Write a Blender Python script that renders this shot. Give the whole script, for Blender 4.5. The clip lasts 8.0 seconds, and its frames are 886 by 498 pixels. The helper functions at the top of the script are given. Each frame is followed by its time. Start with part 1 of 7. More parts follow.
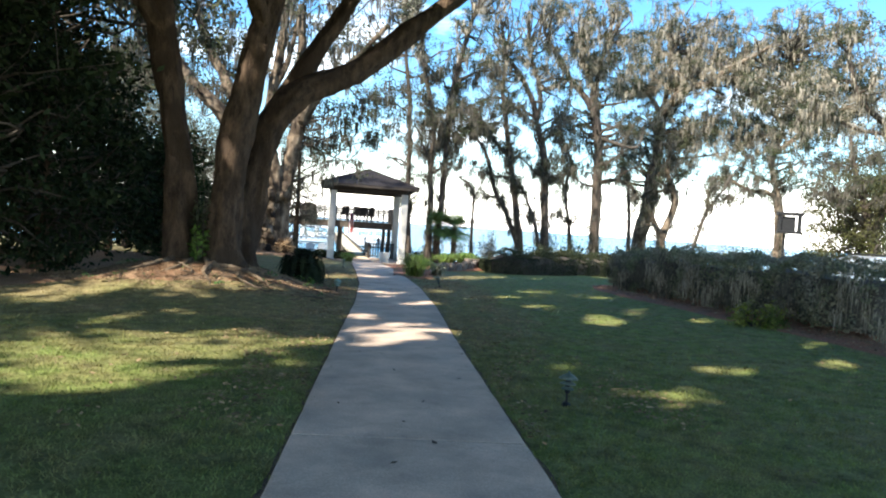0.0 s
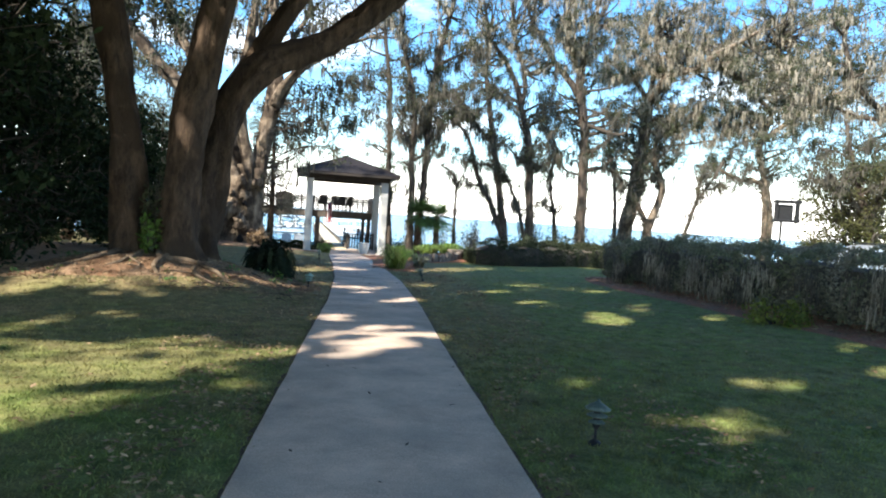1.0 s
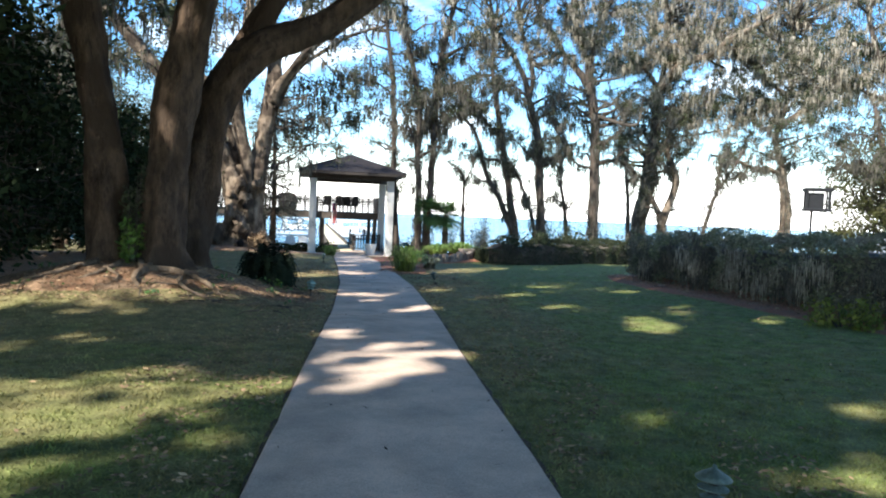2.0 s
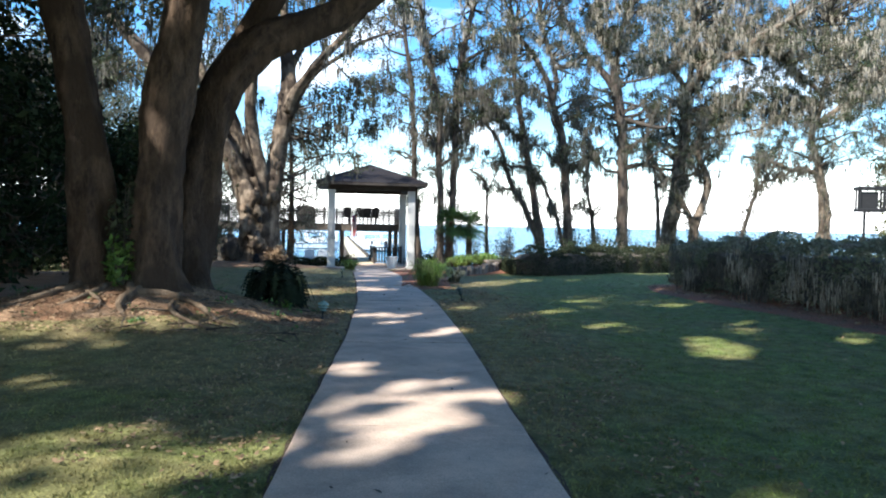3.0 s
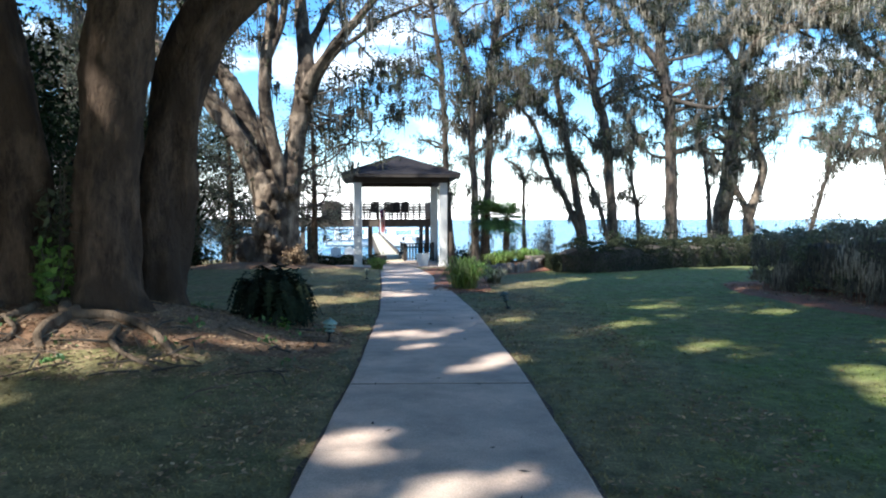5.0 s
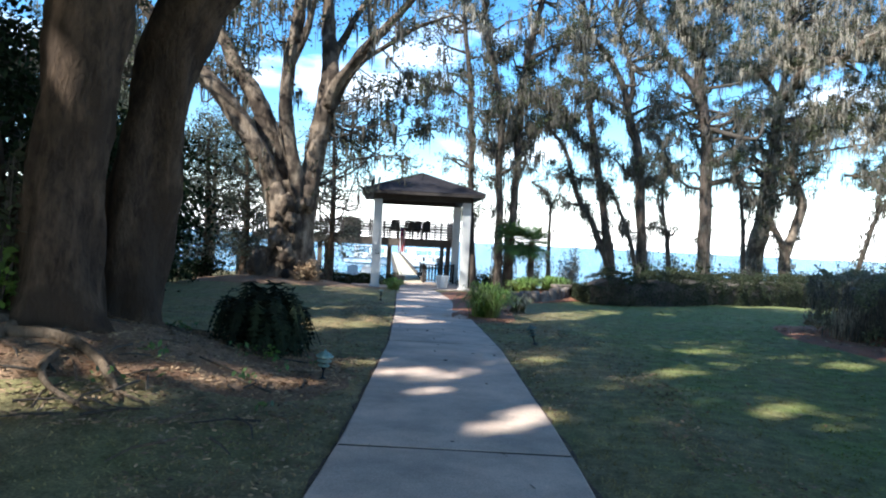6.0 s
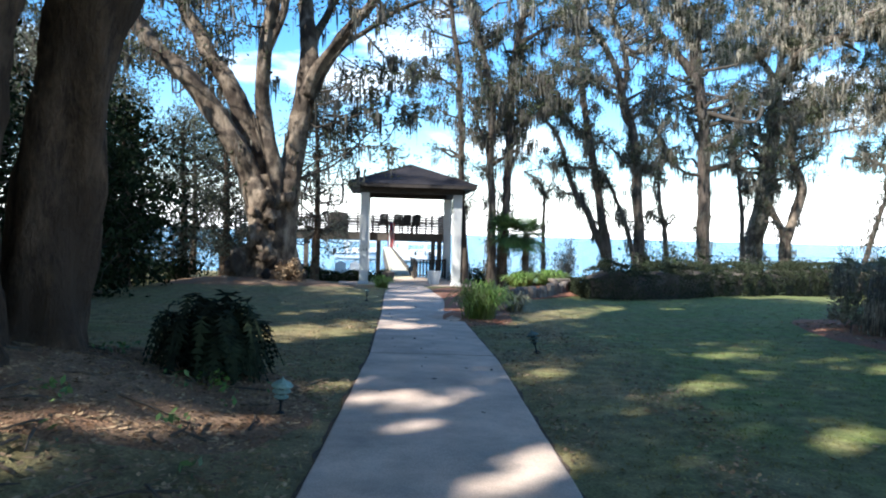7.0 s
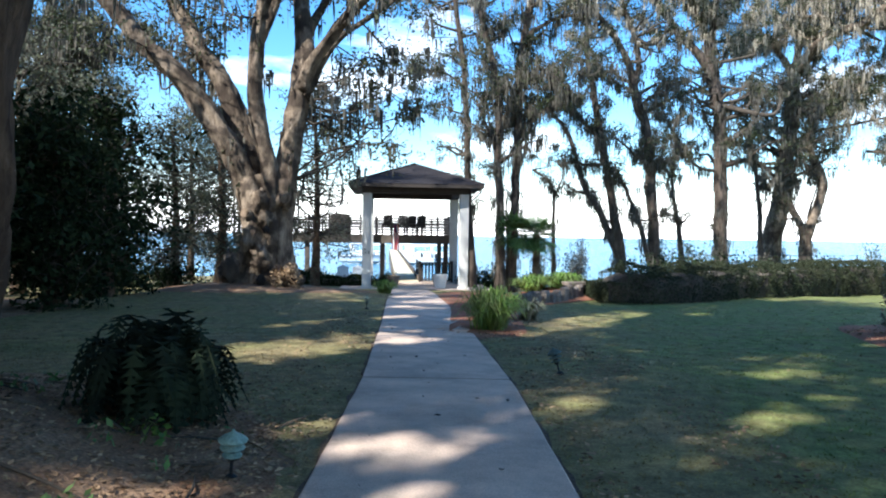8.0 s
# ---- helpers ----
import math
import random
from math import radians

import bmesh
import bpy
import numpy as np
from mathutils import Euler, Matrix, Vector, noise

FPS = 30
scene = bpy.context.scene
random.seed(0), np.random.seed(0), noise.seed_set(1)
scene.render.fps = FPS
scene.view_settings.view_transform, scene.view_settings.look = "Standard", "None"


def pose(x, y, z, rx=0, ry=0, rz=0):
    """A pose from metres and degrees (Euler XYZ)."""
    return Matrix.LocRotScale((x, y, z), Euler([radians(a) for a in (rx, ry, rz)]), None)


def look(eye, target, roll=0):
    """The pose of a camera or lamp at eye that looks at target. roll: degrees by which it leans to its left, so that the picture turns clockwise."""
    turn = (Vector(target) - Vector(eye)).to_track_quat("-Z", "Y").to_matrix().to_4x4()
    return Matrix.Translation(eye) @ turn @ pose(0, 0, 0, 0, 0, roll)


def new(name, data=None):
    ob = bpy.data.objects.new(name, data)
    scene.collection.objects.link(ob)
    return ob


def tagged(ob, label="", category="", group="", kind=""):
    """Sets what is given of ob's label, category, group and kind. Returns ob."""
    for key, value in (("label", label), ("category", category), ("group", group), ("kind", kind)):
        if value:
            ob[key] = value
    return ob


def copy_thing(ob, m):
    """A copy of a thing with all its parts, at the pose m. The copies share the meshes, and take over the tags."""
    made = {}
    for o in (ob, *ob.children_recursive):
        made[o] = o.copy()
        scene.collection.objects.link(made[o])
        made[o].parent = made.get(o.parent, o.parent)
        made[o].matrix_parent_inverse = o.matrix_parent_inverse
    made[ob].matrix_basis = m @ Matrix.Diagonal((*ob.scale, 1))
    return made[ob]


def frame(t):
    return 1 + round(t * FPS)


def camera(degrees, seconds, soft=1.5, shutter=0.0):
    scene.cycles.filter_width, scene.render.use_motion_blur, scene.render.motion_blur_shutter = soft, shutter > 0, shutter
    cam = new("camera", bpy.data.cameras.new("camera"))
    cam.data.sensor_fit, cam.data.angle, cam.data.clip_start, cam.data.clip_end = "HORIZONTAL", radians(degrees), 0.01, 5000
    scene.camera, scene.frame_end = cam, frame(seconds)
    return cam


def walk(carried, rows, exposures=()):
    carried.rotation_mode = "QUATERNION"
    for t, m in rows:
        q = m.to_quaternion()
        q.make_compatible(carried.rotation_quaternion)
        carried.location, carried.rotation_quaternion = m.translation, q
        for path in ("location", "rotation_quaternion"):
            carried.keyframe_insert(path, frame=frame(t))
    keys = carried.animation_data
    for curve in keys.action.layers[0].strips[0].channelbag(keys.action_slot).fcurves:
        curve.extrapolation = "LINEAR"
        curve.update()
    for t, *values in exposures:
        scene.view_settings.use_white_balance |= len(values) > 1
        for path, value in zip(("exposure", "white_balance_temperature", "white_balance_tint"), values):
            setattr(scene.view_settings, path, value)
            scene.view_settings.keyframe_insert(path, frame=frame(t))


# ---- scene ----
# ---- camera ----
cam = camera(65.3, 8.0, soft=2.0)
PATH = [
    (0, (0.052, -0.008, 1.522), (0.047, 1.99, 1.452), 3.9),
    (0.5, (0.024, 0.804, 1.502), (0.036, 2.802, 1.426), 3.2),
    (1, (-0.012, 1.582, 1.459), (0.04, 3.579, 1.365), 3.8),
    (1.2, (-0.060, 1.889, 1.439), (0.002, 3.889, 1.325), 3.7),
    (2.3, (-0.202, 3.492, 1.425), (-0.215, 5.492, 1.351), 0.4),
    (2.5, (-0.226, 3.802, 1.429), (-0.275, 5.8, 1.375), -1.3),
    (3, (-0.231, 4.526, 1.407), (-0.262, 6.524, 1.336), 1.1),
    (3.5, (-0.255, 5.232, 1.391), (-0.303, 7.23, 1.326), 3.1),
    (4, (-0.256, 5.948, 1.38), (-0.321, 7.946, 1.333), -0.3),
    (4.5, (-0.334, 6.632, 1.343), (-0.408, 8.629, 1.272), 0.5),
    (5, (-0.411, 7.322, 1.352), (-0.536, 9.317, 1.265), -0.1),
    (5.2, (-0.430, 7.623, 1.342), (-0.599, 9.623, 1.272), 0.2),
    (6.3, (-0.539, 9.179, 1.312), (-0.714, 11.179, 1.289), 3.2),
    (6.5, (-0.536, 9.461, 1.349), (-0.705, 11.454, 1.31), 3.2),
    (7, (-0.576, 10.127, 1.355), (-0.74, 12.12, 1.311), 1.5),
    (7.5, (-0.594, 10.827, 1.375), (-0.74, 12.821, 1.329), 3.4),
    (8, (-0.666, 11.554, 1.354), (-0.85, 13.545, 1.314), 0.8),
]
walk(cam, [(t, look(eye, target, roll)) for t, eye, target, roll in PATH],
     exposures=[(0.0, 1.60, 7000, 7), (2.5, 1.44, 6420, 7), (4.5, 1.36, 6200, 7), (8.0, 1.38, 6190, 7)])

# ---- world, sun, exposure ----
TO_SUN = Vector((-0.68, -0.74, 0.88)).normalized()

world = bpy.data.worlds.new("sky")
scene.world = world
world.use_nodes = True
wn, wl = world.node_tree.nodes, world.node_tree.links
wn.clear()
w_out = wn.new("ShaderNodeOutputWorld")
w_bg = wn.new("ShaderNodeBackground")
w_sky = wn.new("ShaderNodeTexSky")
w_sky.sky_type, w_sky.sun_disc = "NISHITA", False
w_sky.sun_elevation = math.asin(TO_SUN.z)
w_sky.sun_rotation = math.atan2(TO_SUN.x, TO_SUN.y)
w_sky.air_density, w_sky.dust_density, w_sky.ozone_density = 1.0, 0.3, 2.0
w_co = wn.new("ShaderNodeTexCoord")
w_map = wn.new("ShaderNodeMapping")
w_map.inputs["Scale"].default_value = (2.2, 2.2, 6.5)
w_noise = wn.new("ShaderNodeTexNoise")
w_noise.inputs["Scale"].default_value, w_noise.inputs["Detail"].default_value = 1.6, 7.0
w_ramp = wn.new("ShaderNodeMapRange")
w_ramp.inputs["From Min"].default_value, w_ramp.inputs["From Max"].default_value = 0.57, 0.80
w_sep = wn.new("ShaderNodeSeparateXYZ")
w_low = wn.new("ShaderNodeMapRange")          # cloud bank thickens towards the horizon
w_low.inputs["From Min"].default_value, w_low.inputs["From Max"].default_value = 0.09, 0.012
w_low.inputs["To Min"].default_value, w_low.inputs["To Max"].default_value = 0.0, 1.0
w_max = wn.new("ShaderNodeMath")
w_max.operation, w_max.use_clamp = "ADD", True
w_mix = wn.new("ShaderNodeMix")
w_mix.data_type = "RGBA"
w_mix.inputs["B"].default_value = (11.5, 11.4, 11.3, 1)
wl.new(w_co.outputs["Generated"], w_map.inputs["Vector"])
wl.new(w_map.outputs["Vector"], w_noise.inputs["Vector"])
wl.new(w_noise.outputs["Fac"], w_ramp.inputs["Value"])
wl.new(w_co.outputs["Generated"], w_sep.inputs[0])
wl.new(w_sep.outputs["Z"], w_low.inputs["Value"])
wl.new(w_ramp.outputs["Result"], w_max.inputs[0])
wl.new(w_low.outputs["Result"], w_max.inputs[1])
wl.new(w_max.outputs[0], w_mix.inputs["Factor"])
w_hue = wn.new("ShaderNodeHueSaturation")
w_hue.inputs["Saturation"].default_value, w_hue.inputs["Value"].default_value = 1.35, 0.88
wl.new(w_sky.outputs["Color"], w_hue.inputs["Color"])
wl.new(w_hue.outputs["Color"], w_mix.inputs["A"])
wl.new(w_mix.outputs["Result"], w_bg.inputs["Color"])
wl.new(w_bg.outputs["Background"], w_out.inputs["Surface"])
w_bg.inputs["Strength"].default_value = 0.15

sun_data = bpy.data.lights.new("sun", "SUN")
sun_data.energy, sun_data.angle, sun_data.color = 4.6, radians(0.9), (1.0, 0.96, 0.89)
sun = new("sun", sun_data)
sun.rotation_euler = TO_SUN.to_track_quat("Z", "Y").to_euler()
sun.location = (-30, -40, 45)


# ---- materials ----
def material(name, base, rough=0.8, metal=0.0, scale=6.0, contrast=0.35, bump=0.2, second=None, fine=60.0,
             stretch=(1, 1, 1), through_light=0.0, island=0.0, spec=0.3, coat=0.0, mottle=None):
    """A surface whose colour varies at two scales: broad stains towards `second`, fine grain, and relief."""
    m = bpy.data.materials.new(name)
    m.use_nodes = True
    n, l = m.node_tree.nodes, m.node_tree.links
    b = n["Principled BSDF"]
    co = n.new("ShaderNodeTexCoord")
    mp = n.new("ShaderNodeMapping")
    mp.inputs["Scale"].default_value = stretch
    l.new(co.outputs["Object"], mp.inputs["Vector"])
    big = n.new("ShaderNodeTexNoise")
    big.inputs["Scale"].default_value, big.inputs["Detail"].default_value = scale, 5.0
    small = n.new("ShaderNodeTexNoise")
    small.inputs["Scale"].default_value, small.inputs["Detail"].default_value = fine, 4.0
    for t in (big, small):
        l.new(mp.outputs["Vector"], t.inputs["Vector"])
    ramp = n.new("ShaderNodeMapRange")
    ramp.inputs["From Min"].default_value, ramp.inputs["From Max"].default_value = 0.38, 0.66
    l.new(big.outputs["Fac"], ramp.inputs["Value"])
    mix = n.new("ShaderNodeMix")
    mix.data_type = "RGBA"
    mix.inputs["A"].default_value = (*base, 1)
    mix.inputs["B"].default_value = (*(second or [c * (1 - contrast) for c in base]), 1)
    l.new(ramp.outputs["Result"], mix.inputs["Factor"])
    grain = n.new("ShaderNodeMapRange")
    grain.inputs["From Min"].default_value, grain.inputs["From Max"].default_value = 0.3, 0.7
    grain.inputs["To Min"].default_value, grain.inputs["To Max"].default_value = 1 - contrast, 1 + contrast * 0.6
    l.new(small.outputs["Fac"], grain.inputs["Value"])
    hsv = n.new("ShaderNodeHueSaturation")
    l.new(mix.outputs["Result"], hsv.inputs["Color"])
    value = grain.outputs["Result"]
    if island:
        geo = n.new("ShaderNodeNewGeometry")
        per = n.new("ShaderNodeMapRange")
        per.inputs["To Min"].default_value, per.inputs["To Max"].default_value = 1 - island, 1 + island
        l.new(geo.outputs["Random Per Island"], per.inputs["Value"])
        mul = n.new("ShaderNodeMath")
        mul.operation = "MULTIPLY"
        l.new(value, mul.inputs[0])
        l.new(per.outputs["Result"], mul.inputs[1])
        value = mul.outputs[0]
    if mottle:                                           # blotches between the broad stains and the grain: scale, low, high
        mid = n.new("ShaderNodeTexNoise")
        mid.inputs["Scale"].default_value, mid.inputs["Detail"].default_value, mid.inputs["Roughness"].default_value = mottle[0], 8.0, 0.72
        l.new(mp.outputs["Vector"], mid.inputs["Vector"])
        amt = n.new("ShaderNodeMapRange")
        amt.inputs["From Min"].default_value, amt.inputs["From Max"].default_value = 0.32, 0.68
        amt.inputs["To Min"].default_value, amt.inputs["To Max"].default_value = mottle[1], mottle[2]
        l.new(mid.outputs["Fac"], amt.inputs["Value"])
        mul = n.new("ShaderNodeMath")
        mul.operation = "MULTIPLY"
        l.new(value, mul.inputs[0])
        l.new(amt.outputs["Result"], mul.inputs[1])
        value = mul.outputs[0]
    l.new(value, hsv.inputs["Value"])
    l.new(hsv.outputs["Color"], b.inputs["Base Color"])
    b.inputs["Roughness"].default_value, b.inputs["Metallic"].default_value = rough, metal
    b.inputs["Specular IOR Level"].default_value = spec
    b.inputs["Coat Weight"].default_value = coat
    if bump:
        bp = n.new("ShaderNodeBump")
        bp.inputs["Strength"].default_value, bp.inputs["Distance"].default_value = bump, 0.02
        l.new(small.outputs["Fac"], bp.inputs["Height"])
        l.new(bp.outputs["Normal"], b.inputs["Normal"])
    if through_light:
        tr = n.new("ShaderNodeBsdfTranslucent")
        l.new(hsv.outputs["Color"], tr.inputs["Color"])
        ms = n.new("ShaderNodeMixShader")
        ms.inputs["Fac"].default_value = through_light
        l.new(b.outputs["BSDF"], ms.inputs[1])
        l.new(tr.outputs["BSDF"], ms.inputs[2])
        l.new(ms.outputs["Shader"], n["Material Output"].inputs["Surface"])
    return m


M_MULCH = material("mulch", (0.225, 0.122, 0.070), 0.95, scale=2.2, contrast=0.5, bump=1.0, second=(0.29, 0.188, 0.118), fine=42)
M_BARK_MULCH = material("bark_mulch", (0.30, 0.115, 0.066), 0.95, scale=2.6, contrast=0.5, bump=1.0, second=(0.25, 0.130, 0.080), fine=38)
M_LITTER = material("leaf_litter", (0.36, 0.245, 0.145), 0.9, scale=3, contrast=0.4, bump=0, second=(0.16, 0.10, 0.062), fine=9, island=0.6)
M_CONCRETE = material("concrete", (0.655, 0.490, 0.392), 0.85, scale=1.5, contrast=0.2, bump=0.25, second=(0.47, 0.370, 0.305), fine=85, mottle=(2.4, 0.78, 1.18))
M_BRANCH = material("branch_bark", (0.055, 0.044, 0.035), 0.95, scale=2, contrast=0.35, bump=0.5, second=(0.09, 0.074, 0.06), fine=18)
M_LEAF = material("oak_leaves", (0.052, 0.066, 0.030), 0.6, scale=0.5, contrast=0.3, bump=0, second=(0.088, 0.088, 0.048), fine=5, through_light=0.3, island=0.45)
# Lit copy of the oak leaves: lighter and more translucent, to warm shade below.
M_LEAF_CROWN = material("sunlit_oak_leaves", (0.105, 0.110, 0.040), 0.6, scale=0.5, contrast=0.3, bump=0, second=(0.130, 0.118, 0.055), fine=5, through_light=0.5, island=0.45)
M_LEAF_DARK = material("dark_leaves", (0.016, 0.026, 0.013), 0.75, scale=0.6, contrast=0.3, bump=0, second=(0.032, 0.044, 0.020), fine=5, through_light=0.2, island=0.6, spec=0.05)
M_LEAF_BRIGHT = material("bright_leaves", (0.11, 0.215, 0.04), 0.5, scale=2, contrast=0.3, bump=0, second=(0.14, 0.20, 0.05), fine=8, through_light=0.35, island=0.4)
M_LEAF_YELLOW = material("yellow_leaves", (0.20, 0.21, 0.04), 0.5, scale=2, contrast=0.3, bump=0, second=(0.10, 0.15, 0.03), fine=8, through_light=0.3, island=0.5)
M_HEDGE = material("hedge_leaves", (0.180, 0.195, 0.115), 0.85, scale=1.3, contrast=0.4, bump=0, second=(0.30, 0.265, 0.205), fine=6, through_light=0.25, island=0.3, spec=0.1)
M_HEDGE_CORE = material("hedge_twigs", (0.15, 0.132, 0.108), 0.95, scale=4, contrast=0.5, bump=0.8, fine=30)
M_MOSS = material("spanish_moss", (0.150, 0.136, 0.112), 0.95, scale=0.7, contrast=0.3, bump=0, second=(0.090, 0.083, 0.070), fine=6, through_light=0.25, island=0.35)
# Paler copy: paints sunlight on high crown moss; also pale hedge moss.
M_MOSS_PALE = material("pale_and_sunlit_moss", (0.44, 0.385, 0.305), 0.95, scale=0.7, contrast=0.3, bump=0, second=(0.26, 0.23, 0.185), fine=6, through_light=0.3, island=0.35)
M_SOIL = material("soil", (0.115, 0.080, 0.058), 0.95, scale=3, contrast=0.5, bump=0.8, second=(0.12, 0.085, 0.062), fine=40)
M_JOINT = material("joint_dirt_hollow_shade", (0.022, 0.018, 0.016), 0.95, scale=6, contrast=0.4, bump=0.3, fine=60)
M_BOX = material("box_leaves", (0.034, 0.044, 0.025), 0.8, scale=1.0, contrast=0.2, bump=0, second=(0.050, 0.054, 0.030), fine=5, through_light=0.15, island=0.2, spec=0.1)
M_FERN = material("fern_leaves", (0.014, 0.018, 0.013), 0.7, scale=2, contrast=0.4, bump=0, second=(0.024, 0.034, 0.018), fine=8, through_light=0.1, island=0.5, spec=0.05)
M_JUNIPER = material("juniper_leaves", (0.100, 0.118, 0.080), 0.8, scale=0.8, contrast=0.3, bump=0, second=(0.150, 0.145, 0.110), fine=6, through_light=0.3, island=0.4)
M_PALM = material("palm_fronds", (0.105, 0.205, 0.060), 0.45, scale=2, contrast=0.3, bump=0, second=(0.09, 0.13, 0.05), fine=9, through_light=0.25, island=0.3)
M_STRAP = material("strap_leaves", (0.16, 0.27, 0.055), 0.45, scale=3, contrast=0.3, bump=0, second=(0.16, 0.20, 0.07), fine=9, through_light=0.35, island=0.4)
M_COLUMN = material("column_stucco", (0.70, 0.68, 0.65), 0.8, scale=1.3, contrast=0.08, bump=0.2, second=(0.58, 0.56, 0.53), fine=70)
M_ROOF = material("roof_shingles", (0.017, 0.0145, 0.018), 0.9, scale=1.2, contrast=0.4, bump=0.5, second=(0.030, 0.025, 0.028), fine=24)
M_TRIM = material("dark_trim", (0.050, 0.040, 0.035), 0.7, scale=3, contrast=0.3, bump=0.2, fine=40)
M_DECK = material("weathered_deck", (0.125, 0.102, 0.085), 0.85, scale=2, contrast=0.3, bump=0.3, second=(0.08, 0.066, 0.056), fine=30)
M_RAIL = material("rail_paint", (0.055, 0.050, 0.050), 0.6, scale=4, contrast=0.3, bump=0.1, fine=40)
M_PIER = material("pier_boards", (0.56, 0.49, 0.35), 0.8, scale=1.5, contrast=0.2, bump=0.3, second=(0.45, 0.39, 0.28), fine=20, island=0.15)
M_DARKWOOD = material("dark_wood", (0.045, 0.036, 0.030), 0.65, scale=3, contrast=0.3, bump=0.2, fine=30)
M_WICKER = material("brown_cover", (0.045, 0.034, 0.025), 0.85, scale=4, contrast=0.3, bump=0.4, fine=50)
M_WHITE = material("white_paint", (0.78, 0.78, 0.76), 0.5, scale=2, contrast=0.06, bump=0.05, fine=40)
M_GREYCHAIR = material("grey_plastic", (0.42, 0.44, 0.47), 0.6, scale=2, contrast=0.1, bump=0.05, fine=40)
M_VERDIGRIS = material("verdigris", (0.20, 0.31, 0.27), 0.6, metal=0.2, scale=9, contrast=0.3, bump=0.2, second=(0.28, 0.38, 0.34), fine=60)
M_DARKGREEN = material("dark_patina", (0.085, 0.120, 0.105), 0.6, metal=0.2, scale=9, contrast=0.3, bump=0.2, second=(0.13, 0.17, 0.15), fine=60)
M_BLACK = material("black_metal", (0.014, 0.014, 0.016), 0.6, scale=6, contrast=0.2, bump=0.1, fine=60)
M_STONE = material("stone_block", (0.135, 0.105, 0.086), 0.9, scale=3, contrast=0.35, bump=0.6, second=(0.23, 0.19, 0.16), fine=26)
M_RED = material("red_cloth", (0.42, 0.030, 0.040), 0.8, scale=4, contrast=0.2, bump=0.1, fine=60, through_light=0.3)
M_WHITECLOTH = material("white_cloth", (0.78, 0.76, 0.74), 0.8, scale=4, contrast=0.1, bump=0.1, fine=60, through_light=0.3)
M_BLUECLOTH = material("blue_cloth", (0.03, 0.04, 0.16), 0.8, scale=4, contrast=0.1, bump=0.1, fine=60, through_light=0.2)
M_BOATHULL = material("boat_hull", (0.74, 0.75, 0.76), 0.3, scale=1, contrast=0.08, bump=0, fine=10, coat=0.3)
M_CANVAS = material("canvas", (0.025, 0.035, 0.07), 0.8, scale=2, contrast=0.2, bump=0.1, fine=30)
M_CARPAINT = material("silver_paint", (0.52, 0.54, 0.57), 0.3, metal=0.5, scale=1, contrast=0.06, bump=0, fine=20, coat=0.5)
M_CARGLASS = material("tinted_glass", (0.02, 0.025, 0.03), 0.08, scale=1, contrast=0.1, bump=0, fine=20, spec=0.8)
M_RUBBER = material("rubber", (0.02, 0.02, 0.02), 0.8, scale=5, contrast=0.2, bump=0.2, fine=60)



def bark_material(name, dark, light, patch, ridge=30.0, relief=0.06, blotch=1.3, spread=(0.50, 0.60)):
    """Bark: fine broken upright furrows on swellings, shade painted dark into the furrows, with broad darker and paler
    patches.
    """
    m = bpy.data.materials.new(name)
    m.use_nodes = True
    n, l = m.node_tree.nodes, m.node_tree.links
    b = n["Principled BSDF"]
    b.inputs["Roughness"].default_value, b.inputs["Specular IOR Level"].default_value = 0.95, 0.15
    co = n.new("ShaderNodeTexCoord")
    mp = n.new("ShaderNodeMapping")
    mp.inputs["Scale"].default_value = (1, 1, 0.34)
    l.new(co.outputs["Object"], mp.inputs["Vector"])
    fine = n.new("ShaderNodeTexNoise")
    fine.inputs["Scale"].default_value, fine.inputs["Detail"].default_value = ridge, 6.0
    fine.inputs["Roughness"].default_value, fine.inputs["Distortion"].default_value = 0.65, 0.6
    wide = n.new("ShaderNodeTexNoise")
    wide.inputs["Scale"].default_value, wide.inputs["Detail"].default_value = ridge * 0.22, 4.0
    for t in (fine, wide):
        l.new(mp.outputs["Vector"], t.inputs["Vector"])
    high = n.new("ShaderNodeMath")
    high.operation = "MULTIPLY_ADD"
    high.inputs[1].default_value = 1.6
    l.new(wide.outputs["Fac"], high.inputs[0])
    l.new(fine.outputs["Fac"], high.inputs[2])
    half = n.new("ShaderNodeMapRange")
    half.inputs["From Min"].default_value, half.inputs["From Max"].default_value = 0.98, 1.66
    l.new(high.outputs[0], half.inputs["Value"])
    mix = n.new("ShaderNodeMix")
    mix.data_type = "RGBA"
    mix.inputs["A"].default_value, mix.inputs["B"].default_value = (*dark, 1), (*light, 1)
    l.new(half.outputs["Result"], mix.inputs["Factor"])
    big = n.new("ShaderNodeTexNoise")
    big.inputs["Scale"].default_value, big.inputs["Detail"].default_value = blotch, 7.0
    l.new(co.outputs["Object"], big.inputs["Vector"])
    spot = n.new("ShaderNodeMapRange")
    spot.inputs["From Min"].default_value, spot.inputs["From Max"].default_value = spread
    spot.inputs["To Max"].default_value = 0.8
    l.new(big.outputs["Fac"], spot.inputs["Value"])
    patch_mix = n.new("ShaderNodeMix")
    patch_mix.data_type = "RGBA"
    patch_mix.inputs["B"].default_value = (*patch, 1)
    l.new(spot.outputs["Result"], patch_mix.inputs["Factor"])
    l.new(mix.outputs["Result"], patch_mix.inputs["A"])
    l.new(patch_mix.outputs["Result"], b.inputs["Base Color"])
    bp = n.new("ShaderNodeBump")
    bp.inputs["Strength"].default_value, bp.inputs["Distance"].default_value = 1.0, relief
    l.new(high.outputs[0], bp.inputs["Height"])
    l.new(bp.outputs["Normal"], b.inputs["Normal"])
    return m


